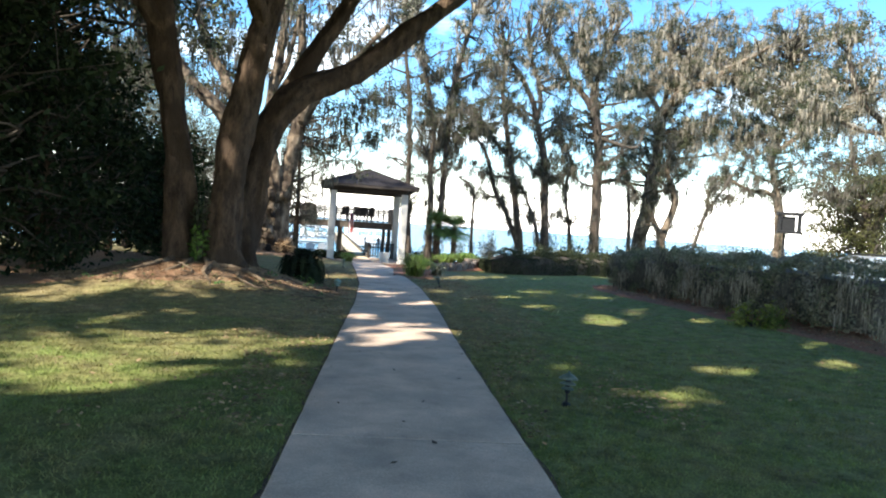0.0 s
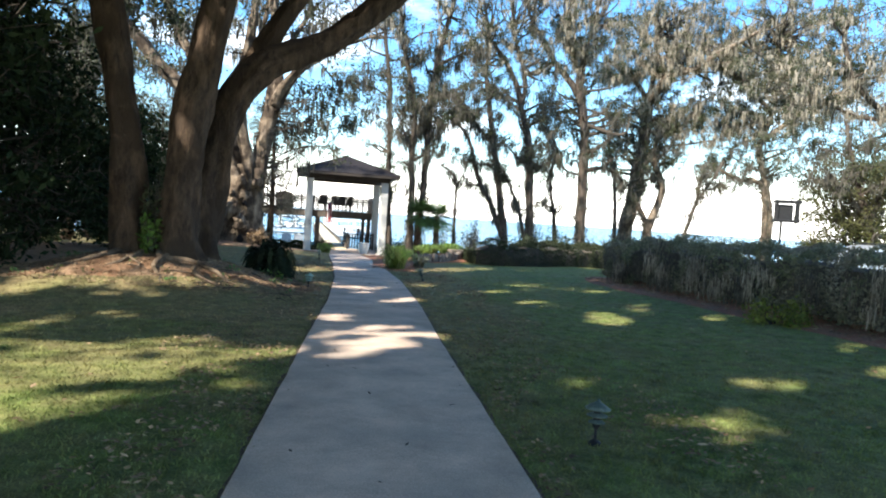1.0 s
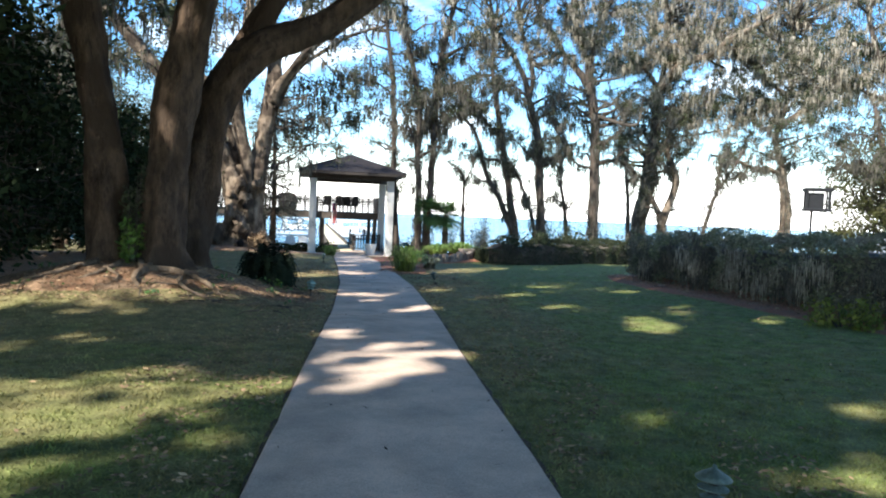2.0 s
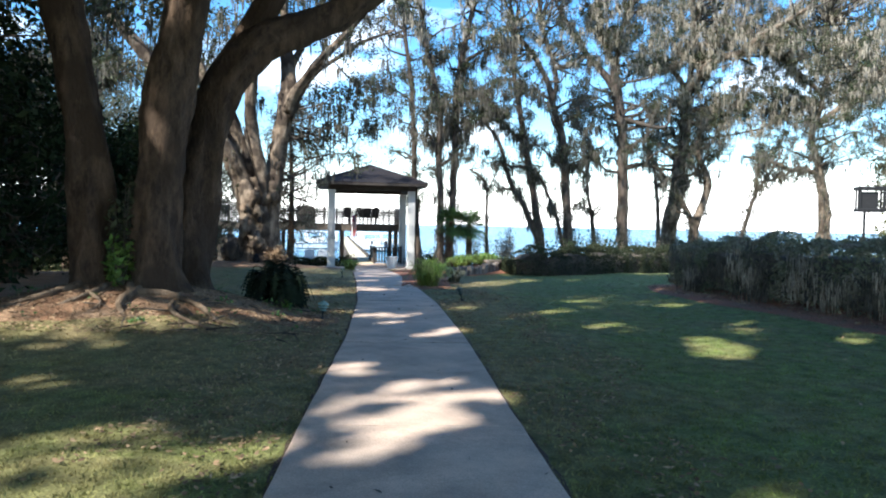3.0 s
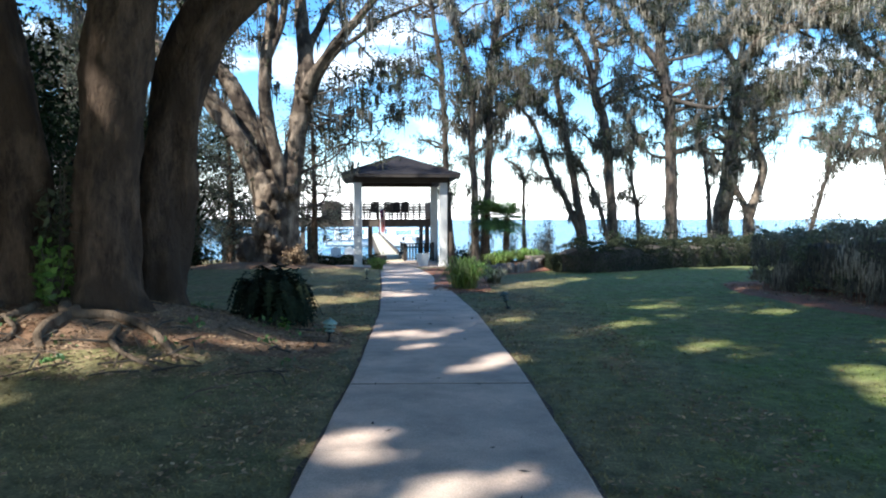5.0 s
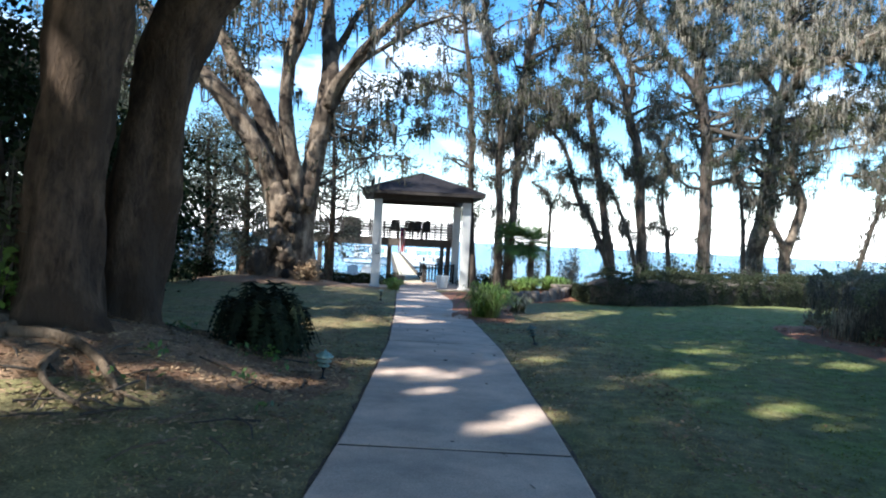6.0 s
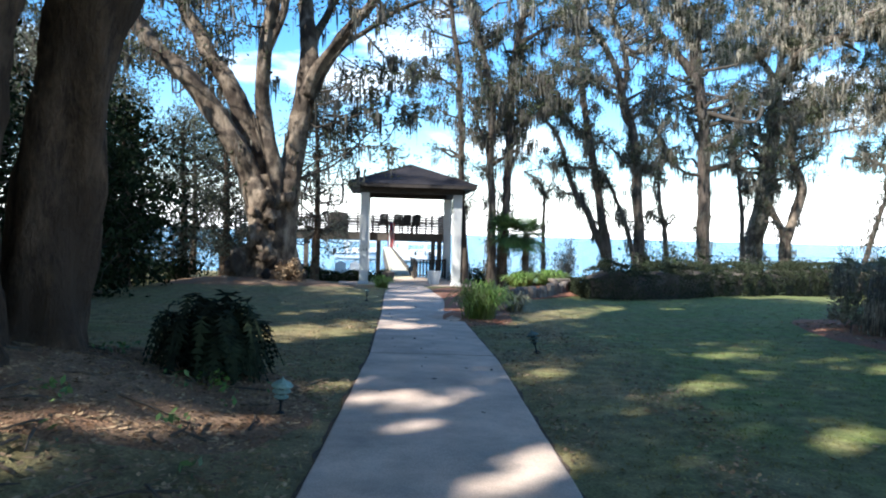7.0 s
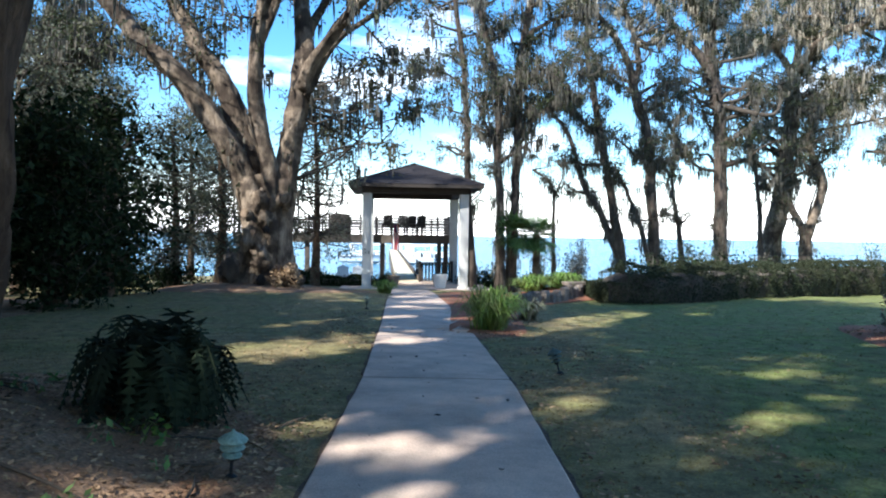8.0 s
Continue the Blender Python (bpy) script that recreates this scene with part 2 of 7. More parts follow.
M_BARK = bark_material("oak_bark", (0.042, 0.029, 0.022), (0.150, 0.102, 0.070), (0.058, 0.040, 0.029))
# Its dark blotches are bark patches and dappled shade painted in together.
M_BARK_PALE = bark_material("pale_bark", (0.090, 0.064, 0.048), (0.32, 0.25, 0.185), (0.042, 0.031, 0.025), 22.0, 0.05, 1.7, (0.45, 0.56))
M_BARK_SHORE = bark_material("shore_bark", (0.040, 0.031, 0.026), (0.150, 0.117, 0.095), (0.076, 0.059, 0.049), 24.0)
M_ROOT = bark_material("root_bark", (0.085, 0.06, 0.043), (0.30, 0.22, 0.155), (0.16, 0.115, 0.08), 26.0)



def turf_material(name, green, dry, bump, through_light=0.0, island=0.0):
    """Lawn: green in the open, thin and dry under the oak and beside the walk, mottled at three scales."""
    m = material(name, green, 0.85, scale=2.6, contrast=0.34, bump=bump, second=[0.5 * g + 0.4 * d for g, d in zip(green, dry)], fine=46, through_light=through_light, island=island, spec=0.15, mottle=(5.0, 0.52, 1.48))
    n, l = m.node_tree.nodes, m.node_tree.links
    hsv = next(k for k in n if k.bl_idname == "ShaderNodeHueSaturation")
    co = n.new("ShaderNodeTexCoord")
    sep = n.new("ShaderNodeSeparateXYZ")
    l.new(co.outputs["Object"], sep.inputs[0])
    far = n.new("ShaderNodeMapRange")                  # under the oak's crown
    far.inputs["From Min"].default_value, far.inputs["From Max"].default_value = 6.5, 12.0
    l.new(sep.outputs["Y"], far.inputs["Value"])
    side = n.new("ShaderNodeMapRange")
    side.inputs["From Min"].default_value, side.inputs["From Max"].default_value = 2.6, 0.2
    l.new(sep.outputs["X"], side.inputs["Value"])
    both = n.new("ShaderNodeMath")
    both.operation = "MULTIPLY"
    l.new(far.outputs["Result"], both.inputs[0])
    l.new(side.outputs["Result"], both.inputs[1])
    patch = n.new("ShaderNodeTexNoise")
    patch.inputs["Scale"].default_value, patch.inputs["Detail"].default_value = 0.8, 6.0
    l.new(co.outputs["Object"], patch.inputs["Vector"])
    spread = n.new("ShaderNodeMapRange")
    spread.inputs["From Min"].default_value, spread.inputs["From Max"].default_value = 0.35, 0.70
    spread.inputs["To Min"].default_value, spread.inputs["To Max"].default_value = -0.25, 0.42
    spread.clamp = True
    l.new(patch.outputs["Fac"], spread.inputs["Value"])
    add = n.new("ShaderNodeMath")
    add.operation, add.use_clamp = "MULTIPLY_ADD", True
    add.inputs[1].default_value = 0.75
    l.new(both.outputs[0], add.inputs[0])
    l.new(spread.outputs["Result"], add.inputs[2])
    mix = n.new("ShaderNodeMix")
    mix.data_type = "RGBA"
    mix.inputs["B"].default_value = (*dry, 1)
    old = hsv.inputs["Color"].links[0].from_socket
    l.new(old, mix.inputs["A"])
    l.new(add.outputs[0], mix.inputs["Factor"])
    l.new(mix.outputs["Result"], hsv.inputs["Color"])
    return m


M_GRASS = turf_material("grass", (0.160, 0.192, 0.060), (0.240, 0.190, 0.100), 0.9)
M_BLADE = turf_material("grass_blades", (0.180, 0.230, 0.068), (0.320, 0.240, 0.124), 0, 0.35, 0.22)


def water_material():
    m = bpy.data.materials.new("lake_water")
    m.use_nodes = True
    n, l = m.node_tree.nodes, m.node_tree.links
    b = n["Principled BSDF"]
    b.inputs["Base Color"].default_value = (0.05, 0.175, 0.29, 1)
    b.inputs["Roughness"].default_value = 0.25
    b.inputs["IOR"].default_value = 1.33
    b.inputs["Specular IOR Level"].default_value = 0.14
    co = n.new("ShaderNodeTexCoord")
    no = n.new("ShaderNodeTexNoise")
    no.inputs["Scale"].default_value, no.inputs["Detail"].default_value = 0.9, 5
    l.new(co.outputs["Object"], no.inputs["Vector"])
    bp = n.new("ShaderNodeBump")
    bp.inputs["Strength"].default_value, bp.inputs["Distance"].default_value = 0.8, 0.12
    l.new(no.outputs["Fac"], bp.inputs["Height"])
    l.new(bp.outputs["Normal"], b.inputs["Normal"])
    return m


M_WATER = water_material()


# ---- mesh building ----
class Shape:
    """Vertices and faces gathered for one mesh."""

    def __init__(self):
        self.v, self.f = [], []

    def add(self, verts, faces):
        k = len(self.v)
        self.v += [tuple(p) for p in verts]
        self.f += [tuple(k + i for i in face) for face in faces]
        return self

    def box(self, x0, y0, z0, x1, y1, z1, b=0.0, m=None):
        """A box with bevelled upright and top edges."""
        if b <= 0:
            p = [(x, y, z) for z in (z0, z1) for x, y in ((x0, y0), (x1, y0), (x1, y1), (x0, y1))]
            f = [(3, 2, 1, 0), (4, 5, 6, 7), (0, 1, 5, 4), (1, 2, 6, 5), (2, 3, 7, 6), (3, 0, 4, 7)]
        else:
            ring = [(x0 + b, y0), (x1 - b, y0), (x1, y0 + b), (x1, y1 - b), (x1 - b, y1), (x0 + b, y1), (x0, y1 - b), (x0, y0 + b)]
            inner = [(min(max(x, x0 + b), x1 - b), min(max(y, y0 + b), y1 - b)) for x, y in ring]
            p = [(x, y, z0) for x, y in ring] + [(x, y, z1 - b) for x, y in ring] + [(x, y, z1) for x, y in inner]
            f = [tuple(range(7, -1, -1)), tuple(range(16, 24))]
            for r in (0, 8):
                f += [(r + i, r + (i + 1) % 8, r + 8 + (i + 1) % 8, r + 8 + i) for i in range(8)]
        if m is not None:
            p = [m @ Vector(q) for q in p]
        return self.add(p, f)

    def tube(self, pts, radii, sides=8, lump=0.0, seed=0.0, cap=True):
        """A round bar along points, its radius uneven by lump."""
        pts = [Vector(p) for p in pts]
        rings = []
        ref = Vector((0.37, 0.91, 0.18)).normalized()
        for i, p in enumerate(pts):
            t = (pts[min(i + 1, len(pts) - 1)] - pts[max(i - 1, 0)])
            t = t.normalized() if t.length > 1e-9 else Vector((0, 0, 1))
            a = t.cross(ref)
            a = a.normalized() if a.length > 1e-4 else t.orthogonal().normalized()
            c = t.cross(a)
            ring = []
            for k in range(sides):
                w = 2 * math.pi * k / sides
                d = a * math.cos(w) + c * math.sin(w)
                r = radii[i]
                if lump:
                    r *= 1 + lump * noise.noise((d * 1.4 + Vector((seed, p.z * 0.9, p.x * 0.9)))) + 0.5 * lump * noise.noise((d * 3.4 + p * 1.5)) + (0.32 * lump * noise.noise((d * 6.5 + p * 4.2)) if sides > 15 else 0)
                ring.append(p + d * r)
            rings.append(ring)
        v = [q for r in rings for q in r]
        f = []
        for i in range(len(rings) - 1):
            for k in range(sides):
                a0, a1 = i * sides + k, i * sides + (k + 1) % sides
                f.append((a0, a1, a1 + sides, a0 + sides))
        if cap:
            f.append(tuple(range(sides - 1, -1, -1)))
            f.append(tuple((len(rings) - 1) * sides + k for k in range(sides)))
        return self.add(v, f)

    def lathe(self, profile, sides=20, at=(0, 0, 0)):
        v = [(at[0] + r * math.cos(2 * math.pi * k / sides), at[1] + r * math.sin(2 * math.pi * k / sides), at[2] + z)
             for r, z in profile for k in range(sides)]
        f = [(i * sides + k, i * sides + (k + 1) % sides, (i + 1) * sides + (k + 1) % sides, (i + 1) * sides + k)
             for i in range(len(profile) - 1) for k in range(sides)]
        f.append(tuple(range(sides - 1, -1, -1)))
        f.append(tuple((len(profile) - 1) * sides + k for k in range(sides)))
        return self.add(v, f)

    def mesh(self, name, smooth=False):
        me = bpy.data.meshes.new(name)
        me.from_pydata(self.v, [], self.f)
        if smooth:
            me.polygons.foreach_set("use_smooth", [True] * len(me.polygons))
        me.update()
        return me


def quad_mesh(name, q):
    """One mesh of loose leaves; q: array of n x corners x 3."""
    q = np.asarray(q, dtype=np.float32)
    n, k = q.shape[:2]
    me = bpy.data.meshes.new(name)
    me.vertices.add(k * n)
    me.vertices.foreach_set("co", q.reshape(-1))
    me.loops.add(k * n)
    me.loops.foreach_set("vertex_index", np.arange(k * n, dtype=np.int32))
    me.polygons.add(n)
    me.polygons.foreach_set("loop_start", np.arange(0, k * n, k, dtype=np.int32))
    me.update(calc_edges=True)
    return me


def part(name, me, mat, parent, label="", smooth=False, kind=""):
    """Links a mesh (or a Shape) as one object under a thing or a part; its vertices are in the thing's own space."""
    if isinstance(me, Shape):
        me = me.mesh(name, smooth)
    if mat is not None and not me.materials:
        me.materials.append(mat)
    ob = new(name, me)
    ob.parent = parent
    return tagged(ob, label, kind=kind)


def thing(name, at, label, category, group="", kind="", turn=0.0):
    ob = new(name)
    ob.empty_display_size = 0.2
    ob.matrix_basis = pose(*at, 0, 0, turn)
    return tagged(ob, label, category, group, kind)


def single(name, me, mat, label, category, at=(0, 0, 0), group="", kind="", smooth=False):
    if isinstance(me, Shape):
        me = me.mesh(name, smooth)
    me.materials.append(mat)
    ob = new(name, me)
    ob.location = at
    return tagged(ob, label, category, group, kind)


def smooth_line(pts, step=0.5):
    """Points along a Catmull-Rom curve through pts, about step apart."""
    pts = [Vector(p) for p in pts]
    if len(pts) < 3:
        n = max(2, int((pts[1] - pts[0]).length / step))
        return [pts[0].lerp(pts[1], i / n) for i in range(n + 1)]
    e = [2 * pts[0] - pts[1], *pts, 2 * pts[-1] - pts[-2]]
    out = []
    for i in range(1, len(e) - 2):
        a, b, c, d = e[i - 1:i + 3]
        n = max(1, round((c - b).length / step))
        for k in range(n):
            t = k / n
            out.append(0.5 * ((2 * b) + (c - a) * t + (2 * a - 5 * b + 4 * c - d) * t * t + (3 * b - a - 3 * c + d) * t ** 3))
    return out + [pts[-1]]


# ---- the lie of the land ----
LAKE = -2.3
LIE_Y = [-60, 0, 19, 30, 35, 38, 42, 50, 56, 60, 66, 5000]
LIE_Z = [0.1, 0.0, -0.25, -0.50, -0.70, -0.85, -1.10, -1.25, -1.55, -2.2, -3.6, -3.8]


def lie(y):
    return float(np.interp(y, LIE_Y, LIE_Z))


def land(x, y):
    """Height of the ground."""
    z = lie(y)
    if -60 < x < 60 and -30 < y < 70:
        e = min(1.0, max(0.0, (abs(x - way(y)) - 0.85) / 1.5))
        z += e * 0.62 * math.exp(-((x + 5.3) ** 2 + (y - 15.0) ** 2) / 5.1)       # mound round the great oak
        z += 0.38 * math.exp(-((x + 8.8) ** 2 + (y - 33.2) ** 2) / 9.0)       # mound round the second oak
        z += 0.40 * math.exp(-((x - 0.9) / 1.3) ** 2 - ((y - 33.6) / 1.3) ** 2)   # raised bed by the palms
        if x > 3 and y < 40:
            z += 0.12 * min(1, (x - 3) / 4)
        z += e * 0.03 * noise.noise(Vector((x * 0.5, y * 0.5, 3.1)))
    return z


WAY_Y = [-14, 4, 10, 14, 19, 25, 31, 35, 41.7]
WAY_X = [1.3, -0.02, -0.55, -0.86, -1.40, -2.27, -3.22, -3.86, -4.95]


def way(y):
    """The middle line of the walk."""
    return float(np.interp(y, WAY_Y, WAY_X))


def far_steps(lo, hi, dense_lo, dense_hi, step):
    out = list(np.arange(dense_lo, dense_hi + 1e-6, step))
    d, p = step, dense_hi
    while p < hi:
        d *= 1.35
        p = min(hi, p + d)
        out.append(p)
    d, p = step, dense_lo
    while p > lo:
        d *= 1.35
        p = max(lo, p - d)
        out.insert(0, p)
    return out


def ground_sheet():
    xs, ys = far_steps(-4300, 4300, -16, 16, 0.3), far_steps(-4300, 4300, -2, 48, 0.3)
    s = Shape()
    s.v = [(x, y, land(x, y) - (0.03 if abs(x - way(y)) < 0.8 and -14 < y < 41 else 0)) for y in ys for x in xs]
    w = len(xs)
    s.f = [(j * w + i, j * w + i + 1, (j + 1) * w + i + 1, (j + 1) * w + i) for j in range(len(ys) - 1) for i in range(w - 1)]
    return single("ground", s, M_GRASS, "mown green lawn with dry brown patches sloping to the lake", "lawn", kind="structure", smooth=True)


ground_sheet()


def water_sheet():
    xs = far_steps(-4300, 4300, -60, 60, 12)
    ys = far_steps(56, 4300, 56, 90, 6)
    s = Shape()
    s.v = [(x, y, LAKE) for y in ys for x in xs]
    w = len(xs)
    s.f = [(j * w + i, j * w + i + 1, (j + 1) * w + i + 1, (j + 1) * w + i) for j in range(len(ys) - 1) for i in range(w - 1)]
    return single("water", s, M_WATER, "wide pale blue lake with small ripples", "lake", kind="structure")


water_sheet()


# ---- the concrete walk ----
def walk_slabs():
    base = thing("pavement", (0, 0, 0), "pale grey concrete walk with joints and a few stains", "path", kind="structure")
    joints = [-14, -9, -4.2, 0.4, 4.95, 9.65, 11.7, 13.6, 19.15, 24.0, 28.8, 33.5, 37.8, 41.7]
    gaps = {9.65: 0.005, 11.7: 0.005, 4.95: 0.010, 13.6: 0.024, 19.15: 0.020}
    skew = 0.16                                    # the joints run square to the bending walk
    for a, b in zip(joints, joints[1:]):
        n = 14
        s = Shape()
        rows = []
        for i in range(n + 1):
            ga, gb = gaps.get(a, 0.012), gaps.get(b, 0.012)
            y = a + ga + (b - a - ga - gb) * i / n
            c = way(y)
            half = float(np.interp(y, [0, 10, 20, 30], [0.88, 0.84, 0.83, 0.83]))
            jl = 0.014 * noise.noise(Vector((y * 1.7, 0, 5)))
            jr = 0.014 * noise.noise(Vector((y * 1.7, 9, 5)))
            yl, yr = y - skew * half * 0.5, y + skew * half * 0.5
            xl, xr = way(yl) - half + jl, way(yr) + half + jr
            zl, zr = lie(yl) + 0.022, lie(yr) + 0.022
            rows.append([(xl, yl, zl - 0.14), (xl, yl, zl - 0.008), (xl + 0.012, yl, zl), (c, y, lie(y) + 0.025),
                         (xr - 0.012, yr, zr), (xr, yr, zr - 0.008), (xr, yr, zr - 0.14)])
        s.v = [p for r in rows for p in r]
        for i in range(n):
            for k in range(6):
                s.f.append((i * 7 + k, i * 7 + k + 1, (i + 1) * 7 + k + 1, (i + 1) * 7 + k))
        s.f.append(tuple(range(0, 7)))
        s.f.append(tuple(range(n * 7 + 6, n * 7 - 1, -1)))
        part("slab", s, M_CONCRETE, base)
        half = 0.82                                  # dirt in the joint
        part("joint", Shape().add([(way(b) - half, b - skew * half * 0.5 - 0.05, lie(b) + 0.018), (way(b) + half, b + skew * half * 0.5 - 0.05, lie(b) + 0.018),
                                   (way(b) + half, b + skew * half * 0.5 + 0.05, lie(b) + 0.018), (way(b) - half, b - skew * half * 0.5 + 0.05, lie(b) + 0.018)], [(0, 1, 2, 3)]), M_JOINT, base)


walk_slabs()


def soil_edges():
    """The bare ragged strip where the turf is cut back from the walk."""
    for k, sgn in enumerate((-1, 1)):
        s = Shape()
        n = 420
        for i in range(n + 1):
            y = -13.5 + 54.5 * i / n
            half = float(np.interp(y, [0, 10, 20, 30], [0.88, 0.84, 0.83, 0.83])) - 0.02
            wide = 0.045 + 0.05 * noise.noise(Vector((y * 1.9, k * 7.0, 0))) + 0.035 * noise.noise(Vector((y * 7.0, k * 7.0, 2)))
            x0, x1 = way(y) + sgn * half, way(y) + sgn * (half + max(0.025, wide))
            s.v += [(x0, y, lie(y) + 0.004), (x1, y, land(x1, y) + 0.007), (x1 + sgn * 0.01, y, land(x1, y) - 0.03)]
        s.f = [((i * 3 + j), (i * 3 + j + 1), (i * 3 + j + 4), (i * 3 + j + 3)) if sgn < 0 else ((i * 3 + j + 3), (i * 3 + j + 4), (i * 3 + j + 1), (i * 3 + j))
               for i in range(n) for j in range(2)]
        single("soil_edge", s, M_SOIL, "dark bare soil strip along the walk", "soil", kind="structure")


soil_edges()


# ---- trees ----
def leaf_quads(rng, centres, size, slim=0.45, droop=0.0):
    """Lozenge leaves, turned at random, one at each centre."""
    n = len(centres)
    a = rng.normal(size=(n, 3))
    a[:, 2] -= droop
    a /= np.linalg.norm(a, axis=1)[:, None]
    b = np.cross(a, rng.normal(size=(n, 3)))
    b /= np.linalg.norm(b, axis=1)[:, None] + 1e-9
    s = size * rng.uniform(0.6, 1.35, (n, 1))
    a, b = a * s * 0.5, b * s * 0.5 * slim
    return np.stack([centres - a, centres + b, centres + a, centres - b], 1)


def moss_quads(rng, anchors, length, width=0.07):
    """Hanging strands, each of two tapering pieces."""
    n = len(anchors)
    ang = rng.uniform(0, 2 * math.pi, n)
    side = np.stack([np.cos(ang), np.sin(ang), np.zeros(n)], 1)
    ln = length * rng.uniform(0.35, 1.25, (n, 1)) * rng.uniform(0.5, 1.0, (n, 1))
    w = width * rng.uniform(0.5, 1.3, (n, 1)) * side
    down = np.zeros((n, 3))
    down[:, 2] = -1
    sway = rng.normal(0, 0.07, (n, 3))
    mid = anchors + (down + sway) * ln * 0.45
    end = anchors + (down + sway * 0.4) * ln
    up = np.stack([anchors - w * 0.5, anchors + w * 0.5, mid + w * 0.5, mid - w * 0.5], 1)
    lo = np.stack([mid - w * 0.5, mid + w * 0.5, end + w * 0.08, end - w * 0.08], 1)
    return np.concatenate([up, lo])


def tree(name, label, stems, clumps, bark, leaf, seed, leaf_n=70, leaf_size=0.2, clump_r=0.7, moss_n=10, moss_len=1.0,
         group="", sides=10, lump=0.16, branch_mat=None, category="tree", moss_w=0.07, twig=3, flare=0.5, step=0.5, slim=0.45, moss_mat=None, thick=1.0, tufts=1.6, drape=0.0, pale_above=99.0):
    """A tree from its stems (points, first and last radius) and the places of its leafy clumps, each of which a branch carries."""
    rng = np.random.default_rng(seed)
    at = Vector(stems[0][0][0])
    base = thing(name, at, label, category, group)
    lines = []
    for k, (pts, r0, r1) in enumerate(stems):
        line = smooth_line(pts, step)
        n = len(line) - 1
        radii = [r0 + (r1 - r0) * (i / n) ** 0.9 for i in range(n + 1)]
        if k == 0 or (flare < 0 and pts[0][2] < 0.6):
            for i in range(n + 1):
                h = line[i].z - line[0].z
                radii[i] *= 1 + abs(flare) * math.exp(-h / 0.35)
            line = [line[0] - Vector((0, 0, 0.25))] + line
            radii = [radii[0] * 1.1] + radii
        s = Shape().tube([p - at for p in line], radii, sides, lump, seed * 1.7 + k * 3.1)
        part("trunk" if k == 0 else "limb", s, bark, base, smooth=True)
        lines.append((line, radii))
    pool = [(p, r) for line, radii in lines for p, r in list(zip(line, radii))[len(line) // 3:]]
    pp = np.array([p for p, r in pool])
    branches, leaves, moss = Shape(), [], []
    for line, radii in lines:                            # moss that clings along the stems
        for p, r in zip(line, radii):
            for _ in range(rng.poisson(drape) if p.z - at.z > 1.2 else 0):
                a = rng.uniform(0, 2 * math.pi)
                c = np.array(p) + np.array((math.cos(a), math.sin(a), 0)) * (r + 0.08)
                moss.append(c + rng.normal(0, (0.10, 0.10, 0.15), (moss_n, 3)))
                leaves.append(c + rng.normal(0, (0.16, 0.16, 0.30), (10, 3)))
    for c in clumps:
        c = np.array(c, float)
        flat = np.hypot(pp[:, 0] - c[0], pp[:, 1] - c[1])
        d = np.linalg.norm(pp - c, axis=1) + 1.0 * np.maximum(0, pp[:, 2] - c[2] + 0.28 * flat)
        j = int(np.argmin(d + rng.uniform(0, 0.8, len(d))))
        p, r = pool[j]
        v = Vector(c) - p
        if v.length > 0.4:
            for trial in range(8):                       # a branch finds its way round the openings
                bow = 1 + 0.12 * trial
                mid = p + v * 0.5 + Vector(rng.normal(0, 0.15 * v.length * bow, 3) * (1, 1, 1 / bow)) - Vector((0, 0, 0.06 * v.length))
                q = p + v * 0.78 + Vector(rng.normal(0, 0.08 * v.length * bow, 3) * (1, 1, 1 / bow)) + Vector((0, 0, 0.04 * v.length))
                line = smooth_line([p, mid, q, Vector(c)], max(0.35, v.length / 8))
                if at.y > 30 or shades(line, 0.06).all():
                    break
            ra = min(0.6 * r, thick * (0.022 + 0.013 * v.length))
            branches.tube([w - at for w in line], [ra + (0.014 - ra) * i / (len(line) - 1) for i in range(len(line))], 5, cap=False)
            for w in line[1:]:
                if moss_n and rng.random() < 0.35:
                    moss.append(np.array(w) + rng.normal(0, 0.07, (moss_n // 2, 3)))
        spots = []
        for _ in range(twig):
            e = Vector(c) + Vector(rng.normal(0, clump_r * 0.75, 3))
            m2 = Vector(c).lerp(e, 0.5) + Vector(rng.normal(0, 0.12 * clump_r, 3))
            if at.y > 30 or shades([c, m2, e], 0.05).all():
                branches.tube([Vector(c) - at, m2 - at, e - at], [0.016, 0.011, 0.006], 4, cap=False)
            spots += [m2, e]
        spots = np.array(spots)
        nl = int(leaf_n * rng.uniform(0.6, 1.4))
        leaves.append(spots[rng.integers(0, len(spots), nl)] + rng.normal(0, clump_r * 0.42, (nl, 3)) * (1, 1, 0.6))
        if moss_n:
            for _ in range(rng.poisson(tufts)):           # each tuft a curtain of strands
                tuft = spots[rng.integers(0, len(spots))] + rng.normal(0, clump_r * 0.3, 3)
                moss.append(tuft + rng.normal(0, (0.13, 0.13, 0.05), (moss_n, 3)))
    if branches.f:
        part("branchwork", branches, branch_mat or M_BRANCH, base, kind="stuff", smooth=True)
    off = np.array(at)
    leaves, moss = [np.concatenate(q) if q else None for q in (leaves, moss)]
    if at.y < 30:                                        # openings that let the sun through
        leaves = leaves[shades(leaves, 0.02 + 0.16 * leaf_size) | (rng.random(len(leaves)) < 0.02)]
        if moss is not None:
            moss = moss[shades(moss, 0.06) & shades(moss - (0, 0, 0.35), 0.06) & shades(moss - (0, 0, 0.7), 0.04)]
    if leaves is not None and leaf_n:
        part("crown", quad_mesh("crown", leaf_quads(rng, leaves - off, leaf_size, slim)), leaf, base, kind="stuff")
